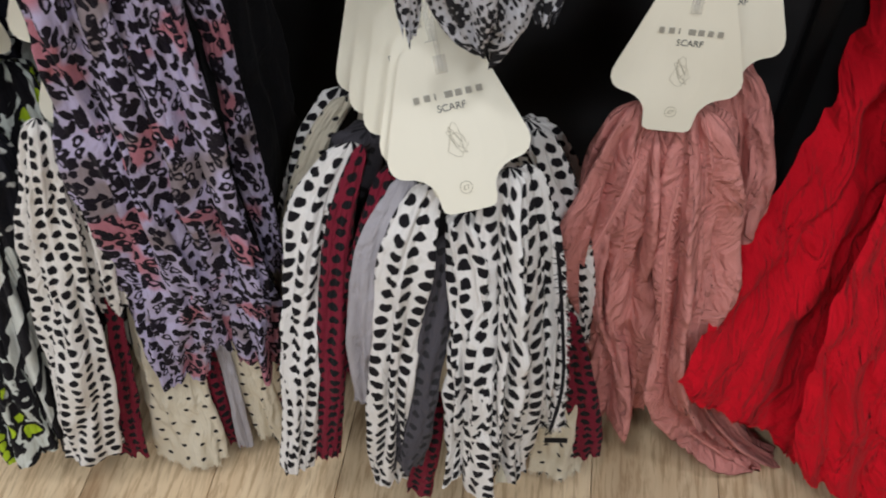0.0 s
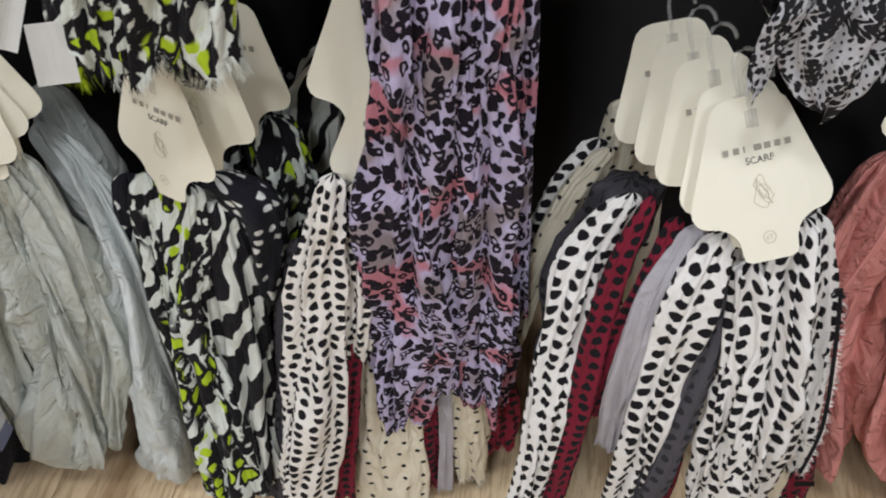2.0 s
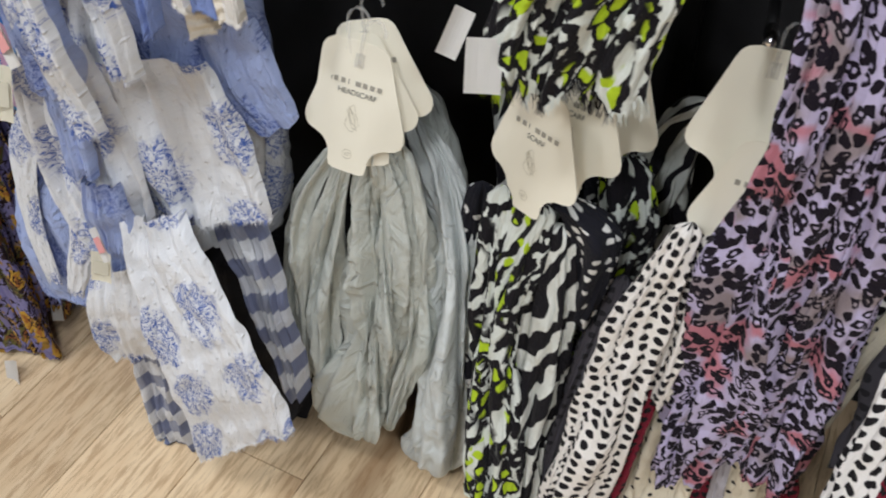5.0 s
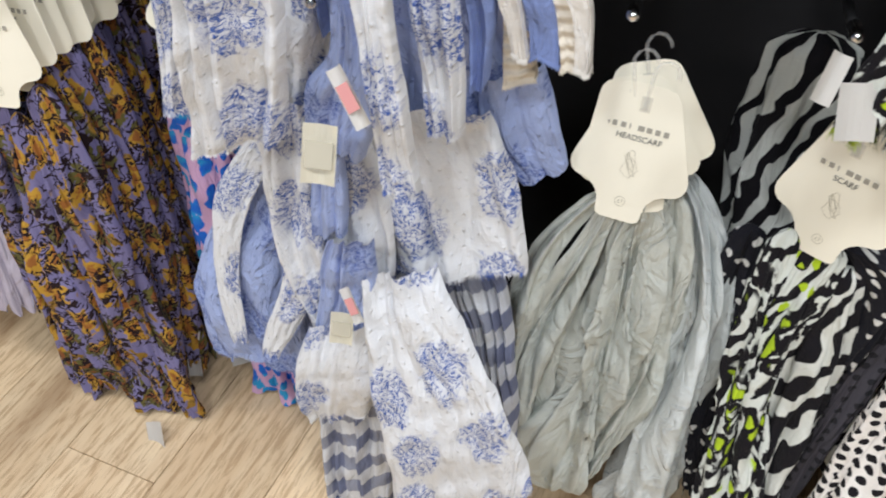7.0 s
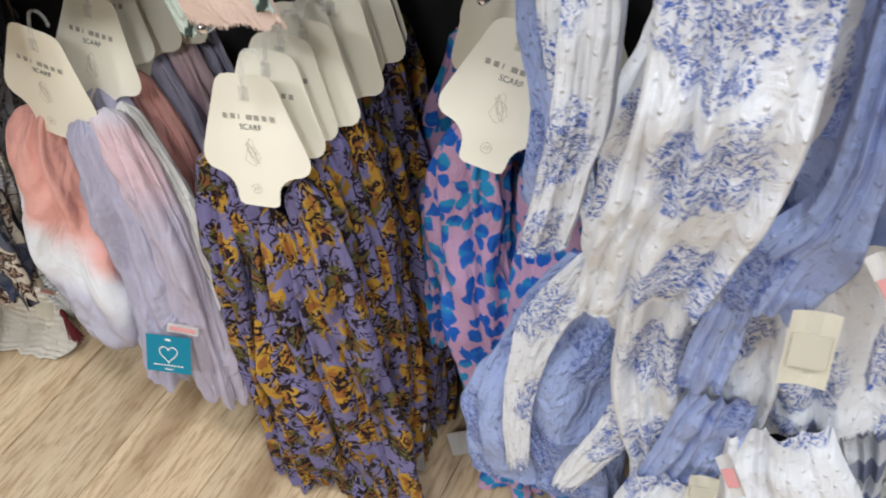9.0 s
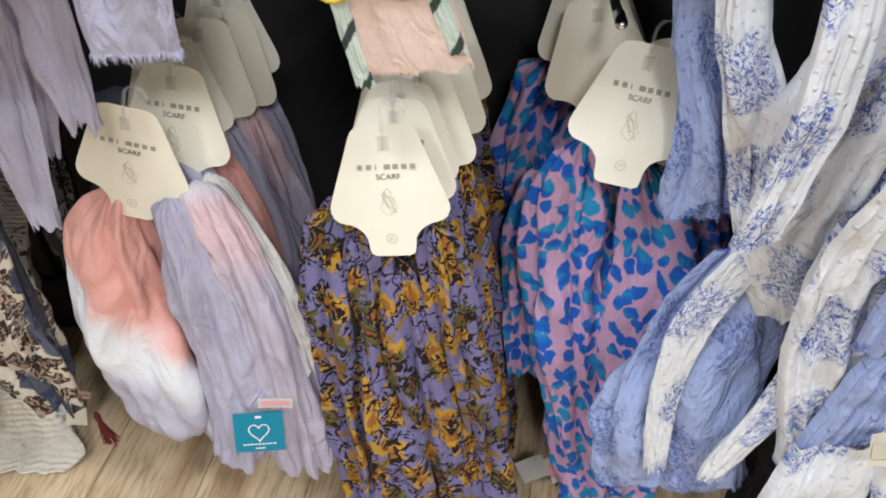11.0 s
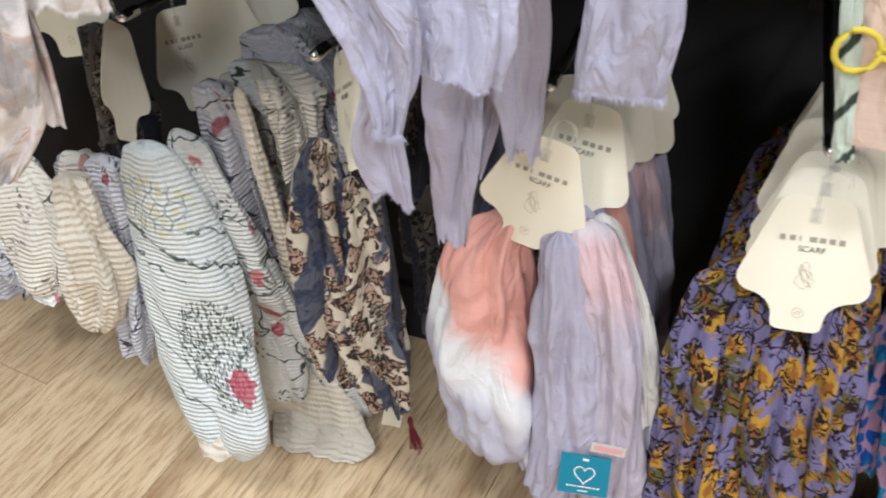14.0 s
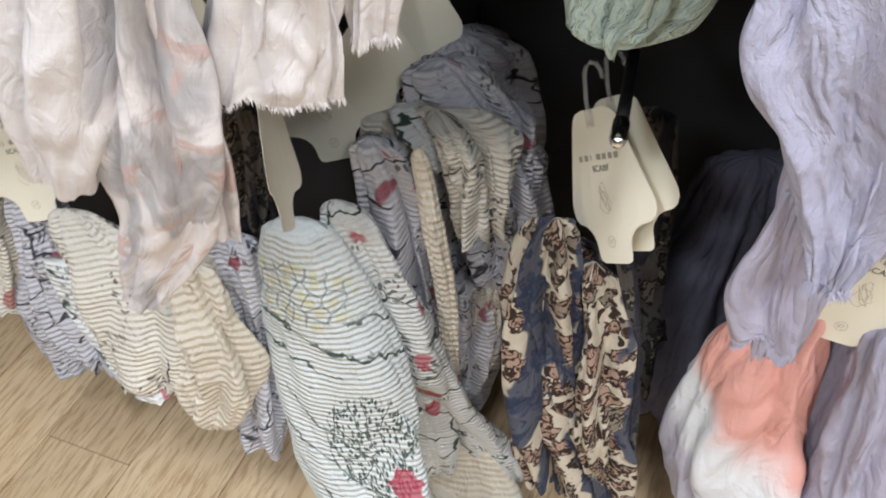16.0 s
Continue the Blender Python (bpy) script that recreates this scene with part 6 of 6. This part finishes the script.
violet = thing("violet_scarf", "pale violet scarf with frayed hem from an upper peg", "scarf", "scarves on the display wall")
drape(violet, "paleviolet", [(-2.019, 0.575, 1.177, 0.028, 0.007), (-2.019, 0.545, 1.117, 0.037, 0.009), (-2.012, 0.545, 1.08, 0.039, 0.01), (-2.005, 0.54, 1.038, 0.046, 0.011), (-1.991, 0.54, 0.988, 0.036, 0.009), (-1.985, 0.54, 0.941, 0.027, 0.007), (-1.984, 0.54, 0.895, 0.015, 0.004)], 110, folds=3, amp=0.008, crown=False, hem=0.004, fringe=0.012)
drape(violet, "lilac", [(-2.003, 0.575, 0.937, 0.009, 0.003), (-2.004, 0.575, 0.889, 0.014, 0.004), (-2.004, 0.575, 0.842, 0.017, 0.005), (-1.998, 0.575, 0.796, 0.014, 0.004)], 111, folds=3, amp=0.008, crown=False, fringe=0.006)
drape(violet, "paleviolet", [(-1.917, 0.59, 1.134, 0.033, 0.01), (-1.917, 0.56, 1.074, 0.044, 0.012), (-1.924, 0.555, 1.028, 0.048, 0.013), (-1.928, 0.55, 0.982, 0.051, 0.014), (-1.936, 0.55, 0.947, 0.05, 0.014)], 111, folds=3, amp=0.007, fringe=0.005, hem=0.006, crown=False)
drape(violet, "lilac", [(-1.95, 0.71, 1.12, 0.02, 0.006), (-1.95, 0.68, 0.985, 0.026, 0.008), (-1.964, 0.68, 0.873, 0.029, 0.009), (-1.969, 0.665, 0.779, 0.022, 0.007), (-1.976, 0.66, 0.677, 0.018, 0.005)], 112, folds=2, amp=0.006, crown=False)
drape(violet, "lilac", [(-1.907, 0.71, 1.12, 0.023, 0.007), (-1.907, 0.68, 0.987, 0.031, 0.009), (-1.901, 0.68, 0.921, 0.03, 0.009), (-1.905, 0.68, 0.859, 0.028, 0.009), (-1.9, 0.68, 0.802, 0.018, 0.005)], 113, folds=2, amp=0.006, fringe=0.005, crown=False)
drape(violet, "lilac", [(-1.933, 0.72, 1.12, 0.016, 0.006), (-1.933, 0.69, 0.913, 0.022, 0.007), (-1.94, 0.69, 0.837, 0.021, 0.006), (-1.962, 0.69, 0.75, 0.016, 0.005)], 114, folds=2, amp=0.005, crown=False)

violet2 = thing("violet_scarf", "pale violet scarf end with fringed hem from an upper peg", "scarf", "scarves on the display wall")
drape(violet2, "paleviolet", [(-1.786, 0.65, 1.12, 0.026, 0.009), (-1.786, 0.62, 1.058, 0.035, 0.011), (-1.788, 0.62, 1.008, 0.039, 0.012), (-1.79, 0.62, 0.958, 0.039, 0.012), (-1.795, 0.625, 0.908, 0.039, 0.012)], 115, folds=3, amp=0.005, fringe=0.012, hem=0.004, crown=False)

paisley = thing("printed_scarf", "cream brown and navy flower print scarf on a card", "scarf", "scarves on the display wall")
drape(paisley, "paisley", [(-2.175, 0.75, 0.725, 0.019, 0.011), (-2.184, 0.735, 0.661, 0.034, 0.019), (-2.186, 0.72, 0.573, 0.038, 0.021), (-2.179, 0.7, 0.481, 0.041, 0.023), (-2.168, 0.69, 0.372, 0.033, 0.018)], 116, folds=5, amp=0.012)
drape(paisley, "paisley", [(-2.138, 0.745, 0.675, 0.022, 0.012), (-2.129, 0.725, 0.598, 0.038, 0.021), (-2.129, 0.705, 0.509, 0.042, 0.023), (-2.117, 0.69, 0.413, 0.038, 0.021), (-2.101, 0.68, 0.308, 0.027, 0.015)], 117, folds=5, amp=0.012)
drape(paisley, "darkprint", [(-2.112, 0.75, 0.698, 0.01, 0.005), (-2.092, 0.735, 0.594, 0.007, 0.004), (-2.085, 0.72, 0.457, 0.009, 0.005), (-2.088, 0.7, 0.344, 0.011, 0.006)], 118, folds=2, amp=0.003)
drape(paisley, "paisley", [(-2.166, 0.775, 0.672, 0.023, 0.012), (-2.165, 0.76, 0.586, 0.036, 0.02), (-2.16, 0.74, 0.473, 0.038, 0.021), (-2.15, 0.72, 0.287, 0.036, 0.02)], 119, folds=4, amp=0.009)
header_card(paisley, pose(-2.115, 0.721, 0.713, -15.7, -36.1, -38.6), s=0.95)
paper_label(paisley, pose(-2.120, 0.745, 0.244, -25, 10, 10), 0.03, 0.03, "card", "", "price_label")
paper_label(paisley, pose(-2.101, 0.750, 0.278, -25, 20, 10), 0.025, 0.012, "paper", "redink", "care_label")
tassel(paisley, (-2.094, 0.745, 0.221))

# back scarf whose shade is put into the cloth colour
dipback = thing("dip_dyed_scarf", "lilac scarf behind others with shade painted into its colour", "scarf", "scarves on the display wall")
drape(dipback, "shaded_lilac", [(-1.985, 0.93, 0.67, 0.043, 0.023), (-1.998, 0.91, 0.558, 0.062, 0.034), (-2.02, 0.88, 0.437, 0.066, 0.036), (-2.037, 0.85, 0.279, 0.06, 0.033)], 120, folds=4, amp=0.01)

paisley2 = thing("printed_scarf", "dark charcoal printed scarf behind another", "scarf", "scarves on the display wall")
drape(paisley2, "darkprint", [(-2.098, 0.9, 0.754, 0.021, 0.011), (-2.093, 0.88, 0.658, 0.024, 0.013), (-2.089, 0.86, 0.547, 0.023, 0.013), (-2.086, 0.82, 0.384, 0.021, 0.012)], 121, folds=4, amp=0.007)
drape(paisley2, "darkprint", [(-2.121, 0.9, 0.676, 0.029, 0.016), (-2.102, 0.88, 0.556, 0.031, 0.017), (-2.086, 0.85, 0.44, 0.032, 0.017)], 122, folds=4, amp=0.007)
header_card(paisley2, pose(-2.098, 0.734, 0.719, -15.9, -36, -38.5), s=0.95, full=False)

pleat = thing("pleated_scarf", "white pleated scarf with drawn stems and a red flower", "scarf", "scarves on the display wall")
drape(pleat, "stems", [(-2.464, 0.77, 0.663, 0.03, 0.012), (-2.459, 0.76, 0.597, 0.055, 0.022), (-2.45, 0.745, 0.488, 0.076, 0.03), (-2.437, 0.72, 0.366, 0.089, 0.036), (-2.422, 0.69, 0.25, 0.085, 0.034), (-2.404, 0.665, 0.175, 0.071, 0.028), (-2.405, 0.655, 0.12, 0.054, 0.022)], 123, folds=2, amp=0.006, closed=True, full=1.0)
drape(pleat, "pleatwhite", [(-2.426, 0.79, 0.674, 0.03, 0.015), (-2.394, 0.79, 0.549, 0.041, 0.02), (-2.375, 0.8, 0.415, 0.042, 0.021), (-2.358, 0.825, 0.272, 0.044, 0.022), (-2.316, 0.85, 0.132, 0.051, 0.025), (-2.266, 0.87, 0.017, 0.041, 0.02)], 124, folds=3, amp=0.006, closed=True)
drape(pleat, "pleatwhite", [(-2.382, 0.815, 0.339, 0.032, 0.017), (-2.373, 0.815, 0.209, 0.041, 0.023), (-2.371, 0.815, 0.091, 0.035, 0.019)], 125, folds=3, amp=0.006, closed=True)
drape(pleat, "peach", [(-2.366, 0.86, 0.191, 0.048, 0.01), (-2.353, 0.84, 0.068, 0.09, 0.018), (-2.356, 0.82, 0.006, 0.114, 0.023)], 126, folds=3, amp=0.006, hem=0.004, crown=False)
drape(pleat, "peach", [(-2.404, 0.7, 0.217, 0.053, 0.029), (-2.394, 0.66, 0.133, 0.058, 0.032)], 127, folds=3, amp=0.004)
panel(pleat, "peach", [(-2.462, 0.09, -2.317, 0.09, 0.899), (-2.44, 0.05, -2.257, 0.05, 0.855), (-2.418, 0.02, -2.21, 0.02, 0.813), (-2.402, 0.008, -2.23, 0.008, 0.778)], 162, folds=3, amp=0.006, hem=0.004)
header_card(pleat, pose(-2.44, 0.721, 0.704, 6.6, -37.7, -78.1), full=False)

pleat2 = thing("pleated_scarf", "grey and cream pleated scarf twisted behind another", "scarf", "scarves on the display wall")
drape(pleat2, "pleatgrey", [(-2.332, 0.93, 0.769, 0.037, 0.02), (-2.299, 0.91, 0.701, 0.053, 0.029), (-2.28, 0.9, 0.611, 0.055, 0.03), (-2.269, 0.89, 0.521, 0.046, 0.025), (-2.276, 0.89, 0.455, 0.034, 0.019)], 128, folds=5, amp=0.014, closed=True)
drape(pleat2, "pleatcream", [(-2.328, 0.88, 0.739, 0.029, 0.016), (-2.294, 0.87, 0.691, 0.034, 0.019), (-2.28, 0.87, 0.574, 0.031, 0.017)], 129, folds=4, amp=0.012)
drape(pleat2, "pleatgrey", [(-2.392, 0.84, 0.727, 0.026, 0.014), (-2.376, 0.84, 0.642, 0.031, 0.017), (-2.368, 0.85, 0.519, 0.029, 0.016), (-2.365, 0.86, 0.4, 0.026, 0.014), (-2.36, 0.86, 0.302, 0.027, 0.015)], 130, folds=4, amp=0.01)
drape(pleat2, "peach", [(-2.332, 0.83, 0.734, 0.011, 0.006), (-2.326, 0.83, 0.603, 0.014, 0.008), (-2.325, 0.84, 0.473, 0.013, 0.007), (-2.333, 0.85, 0.32, 0.013, 0.007)], 131, folds=2, amp=0.004)
drape(pleat2, "pleatgrey", [(-2.319, 0.9, 0.447, 0.031, 0.017), (-2.325, 0.9, 0.326, 0.033, 0.018), (-2.345, 0.9, 0.213, 0.025, 0.014)], 132, folds=4, amp=0.01)
drape(pleat2, "pleatcream", [(-2.286, 0.91, 0.447, 0.022, 0.012), (-2.297, 0.91, 0.35, 0.023, 0.013), (-2.304, 0.91, 0.284, 0.019, 0.01)], 133, folds=4, amp=0.01)
drape(pleat2, "pleatgrey", [(-2.334, 1.0, 0.751, 0.07, 0.039), (-2.33, 0.99, 0.612, 0.083, 0.046), (-2.349, 0.98, 0.423, 0.087, 0.048), (-2.385, 0.95, 0.208, 0.08, 0.044), (-2.394, 0.93, 0.076, 0.063, 0.035)], 134, folds=7, amp=0.016)
drape(pleat2, "pleatcream", [(-2.392, 0.93, 0.693, 0.031, 0.017), (-2.396, 0.92, 0.565, 0.042, 0.023), (-2.38, 0.9, 0.432, 0.044, 0.024), (-2.369, 0.89, 0.27, 0.047, 0.026)], 135, folds=4, amp=0.012)
drape(pleat2, "pleatgrey", [(-2.256, 0.93, 0.722, 0.03, 0.016), (-2.271, 0.92, 0.618, 0.044, 0.024), (-2.274, 0.92, 0.508, 0.037, 0.02)], 136, folds=4, amp=0.016, closed=True)
drape(pleat2, "pleatwhite", [(-2.356, 0.9, 0.732, 0.025, 0.014), (-2.32, 0.9, 0.695, 0.038, 0.021), (-2.285, 0.9, 0.638, 0.031, 0.017)], 137, folds=3, amp=0.012, closed=True)
header_card(pleat2, pose(-2.469, 0.928, 0.627, -20.405, -13.2, 9.8))
header_card(pleat2, pose(-2.418, 0.948, 0.677, -20.24, -11.4, 8.5), full=False)
header_card(pleat2, pose(-2.375, 0.988, 0.707, -20.295, -12.1, 8.9), full=False)

chiffon = thing("chiffon_scarf", "blush and smoke grey chiffon scarf from an upper peg", "scarf", "scarves on the display wall")
drape(chiffon, "blush", [(-2.484, 0.62, 1.135, 0.023, 0.006), (-2.484, 0.59, 1.075, 0.031, 0.008), (-2.503, 0.59, 1.028, 0.034, 0.008), (-2.526, 0.59, 0.96, 0.033, 0.008), (-2.568, 0.6, 0.85, 0.021, 0.005)], 138, folds=3, amp=0.01, crown=False, hem=0.006)
drape(chiffon, "chiffon", [(-2.42, 0.615, 1.14, 0.024, 0.006), (-2.42, 0.585, 1.08, 0.032, 0.008), (-2.434, 0.585, 1.035, 0.038, 0.009), (-2.447, 0.585, 0.956, 0.043, 0.011), (-2.458, 0.59, 0.873, 0.046, 0.011), (-2.484, 0.595, 0.796, 0.042, 0.01), (-2.543, 0.6, 0.707, 0.021, 0.005)], 139, folds=3, amp=0.01, crown=False, hem=0.006)
drape(chiffon, "chiffon", [(-2.414, 0.65, 1.12, 0.011, 0.003), (-2.414, 0.62, 1.041, 0.015, 0.004), (-2.428, 0.62, 0.972, 0.02, 0.005), (-2.439, 0.62, 0.879, 0.022, 0.006), (-2.447, 0.62, 0.791, 0.016, 0.004)], 140, folds=3, amp=0.01, crown=False, hem=0.006)

blush = thing("blush_scarf", "blush pink scarf with fringed hem from an upper peg", "scarf", "scarves on the display wall")
drape(blush, "blush", [(-2.315, 0.63, 1.15, 0.022, 0.006), (-2.315, 0.6, 1.09, 0.029, 0.007), (-2.323, 0.6, 1.048, 0.036, 0.009), (-2.337, 0.605, 0.997, 0.041, 0.01), (-2.353, 0.61, 0.945, 0.044, 0.011)], 141, folds=3, amp=0.01, crown=False, hem=0.006, fringe=0.008)
drape(blush, "blush", [(-2.269, 0.65, 1.142, 0.01, 0.003), (-2.269, 0.62, 1.082, 0.014, 0.004), (-2.275, 0.62, 1.04, 0.015, 0.004), (-2.283, 0.625, 0.993, 0.015, 0.004)], 142, folds=3, amp=0.01, crown=False, hem=0.006, fringe=0.008)
drape(blush, "blush", [(-2.377, 0.66, 1.12, 0.007, 0.002), (-2.377, 0.63, 1.038, 0.009, 0.002), (-2.394, 0.63, 0.986, 0.009, 0.002), (-2.413, 0.63, 0.943, 0.008, 0.002)], 143, folds=3, amp=0.01, crown=False, hem=0.006, fringe=0.008)

pleatc = thing("pleated_scarf", "cream pleated scarf with a brown flower border", "scarf", "scarves on the display wall")
drape(pleatc, "pleatcream", [(-2.794, 0.8, 0.604, 0.028, 0.01), (-2.755, 0.775, 0.556, 0.063, 0.022), (-2.725, 0.75, 0.495, 0.08, 0.028), (-2.718, 0.73, 0.418, 0.074, 0.026), (-2.712, 0.715, 0.352, 0.05, 0.018)], 144, folds=3, amp=0.011, closed=True)
drape(pleatc, "pleatwhite", [(-2.82, 0.785, 0.525, 0.029, 0.009), (-2.8, 0.76, 0.457, 0.033, 0.01), (-2.765, 0.735, 0.4, 0.035, 0.01), (-2.729, 0.715, 0.354, 0.038, 0.011)], 145, folds=2, amp=0.006, crown=False)
drape(pleatc, "peach", [(-2.603, 0.74, 0.599, 0.026, 0.016), (-2.599, 0.72, 0.523, 0.04, 0.024), (-2.602, 0.705, 0.419, 0.051, 0.031), (-2.638, 0.7, 0.301, 0.045, 0.027)], 146, folds=3, amp=0.013, closed=True)
drape(pleatc, "pleatgrey", [(-2.561, 0.775, 0.617, 0.032, 0.018), (-2.562, 0.76, 0.505, 0.039, 0.021), (-2.574, 0.745, 0.372, 0.034, 0.019), (-2.583, 0.735, 0.235, 0.023, 0.012)], 147, folds=4, amp=0.009)
drape(pleatc, "pleatcream", [(-2.627, 0.8, 0.592, 0.034, 0.019), (-2.635, 0.79, 0.5, 0.05, 0.028), (-2.637, 0.78, 0.398, 0.046, 0.025)], 148, folds=4, amp=0.01)
drape(pleatc, "pleatgrey", [(-2.848, 0.86, 0.709, 0.027, 0.015), (-2.88, 0.83, 0.585, 0.041, 0.023), (-2.888, 0.81, 0.477, 0.054, 0.03), (-2.877, 0.79, 0.37, 0.057, 0.031), (-2.865, 0.775, 0.3, 0.042, 0.023)], 149, folds=4, amp=0.011)
drape(pleatc, "pleatgrey", [(-2.686, 0.84, 0.544, 0.044, 0.024), (-2.703, 0.83, 0.397, 0.055, 0.03), (-2.667, 0.8, 0.261, 0.042, 0.023)], 150, folds=4, amp=0.01)
header_card(pleatc, pose(-2.849, 0.818, 0.569, -20.185, -10.7, 7.9))

pleatd = thing("pleated_scarf", "blue grey pleated scarf at the end of the display", "scarf", "scarves on the display wall")
drape(pleatd, "pleatgrey", [(-2.925, 0.92, 0.703, 0.029, 0.016), (-2.959, 0.89, 0.542, 0.04, 0.022), (-2.987, 0.87, 0.398, 0.051, 0.028), (-2.992, 0.86, 0.263, 0.064, 0.035), (-2.982, 0.85, 0.175, 0.047, 0.026)], 151, folds=5, amp=0.01)
drape(pleatd, "pleatcream", [(-2.919, 0.88, 0.755, 0.034, 0.019), (-3.001, 0.86, 0.562, 0.046, 0.026), (-3.06, 0.84, 0.391, 0.051, 0.028), (-3.057, 0.83, 0.326, 0.044, 0.024)], 152, folds=4, amp=0.008)
drape(pleatd, "darkprint", [(-2.538, 0.82, 0.804, 0.023, 0.013), (-2.534, 0.81, 0.732, 0.027, 0.015), (-2.545, 0.8, 0.623, 0.029, 0.016)], 153, folds=4, amp=0.008)
header_card(pleatd, pose(-2.58, 0.828, 0.755, -20.13, -9.3, 6.8))
drape(pleatd, "darkprint", [(-2.579, 0.86, 0.795, 0.03, 0.017), (-2.566, 0.86, 0.722, 0.038, 0.021), (-2.562, 0.85, 0.611, 0.034, 0.019), (-2.59, 0.84, 0.455, 0.03, 0.017)], 154, folds=4, amp=0.01)

mint = thing("mint_scarf", "mint loose weave scarf folded over an upper peg", "scarf", "scarves on the display wall")
drape(mint, "mint", [(-2.119, 0.73, 1.12, 0.038, 0.022), (-2.119, 0.7, 1.052, 0.05, 0.027), (-2.116, 0.7, 1.014, 0.05, 0.028), (-2.117, 0.7, 0.977, 0.039, 0.021), (-2.129, 0.7, 0.944, 0.02, 0.011)], 155, folds=4, amp=0.009, closed=True)


# ---- pegs ----
def display_peg(x, tip_y, z):
    """A black display arm with a chrome end, fixed to the display wall."""
    peg = thing("display_peg", "black steel display arm with a chrome tip", "display arm", "arms on the display wall", (x, tip_y, z))
    back = 1.02 - 0.052 * x
    bm = bmesh.new()
    sweep(bm, [Vector((0, back - tip_y, -0.02)), Vector((0, 0.05, -0.006)), Vector((0, 0.012, 0))], 0.0055, 10)
    part("arm", bm, "black", peg, "", True)
    bm = bmesh.new()
    sweep(bm, [Vector((0, 0.014, 0)), Vector((0, -0.01, 0.003)), Vector((0, -0.016, 0.004)), Vector((0, -0.019, 0.0045))], [0.0068, 0.0068, 0.0055, 0.002], 12)
    part("tip", bm, "chrome", peg, "chrome tip", True)
    part("bracket", box(-0.018, back - tip_y - 0.006, -0.05, 0.018, back - tip_y, 0.02, 0.002), "black", peg)
    return peg


for px, py, pz in ((0.23, 0.69, 0.84), (-0.02, 0.6, 0.845), (-0.36, 0.68, 0.84), (-0.6, 0.7, 0.84), (-0.8, 0.66, 0.86), (-1.1, 0.62, 0.86),
                   (-1.36, 0.8, 0.84), (-1.61, 0.7, 0.84), (-1.88, 0.74, 0.85), (-2.12, 0.695, 0.88), (-2.4, 0.75, 0.87), (-2.72, 0.78, 0.87)):
    display_peg(px, py, pz)
for px in (0.03, -0.32, -0.66, -0.98, -1.57, -1.8, -1.97, -2.17, -2.36, -2.75):
    display_peg(px, 0.58, 1.13)

# ---- floor planks ----
FLOOR = pose(0, 0, -0.004, 0, 0, -8.5)
PLANK, LONG = 0.184, 1.2
plank = box(-PLANK / 2 + 0.0007, -LONG / 2 + 0.0007, -0.004, PLANK / 2 - 0.0007, LONG / 2 - 0.0007, 0.004, 0.0008)
shared = bpy.data.meshes.new("plank")
plank.to_mesh(shared)
plank.free()
shared.materials.append(M["wood"])
for i in range(-20, 9):
    for j in range(-2, 3):
        spot = FLOOR @ pose(0.03 + i * PLANK, 0.1 + j * LONG + (i * 0.37 % 1) * LONG, 0)
        if spot.translation.y > 2.3:
            continue
        ob = new("plank", shared)
        ob.parent = under
        ob.matrix_basis = spot
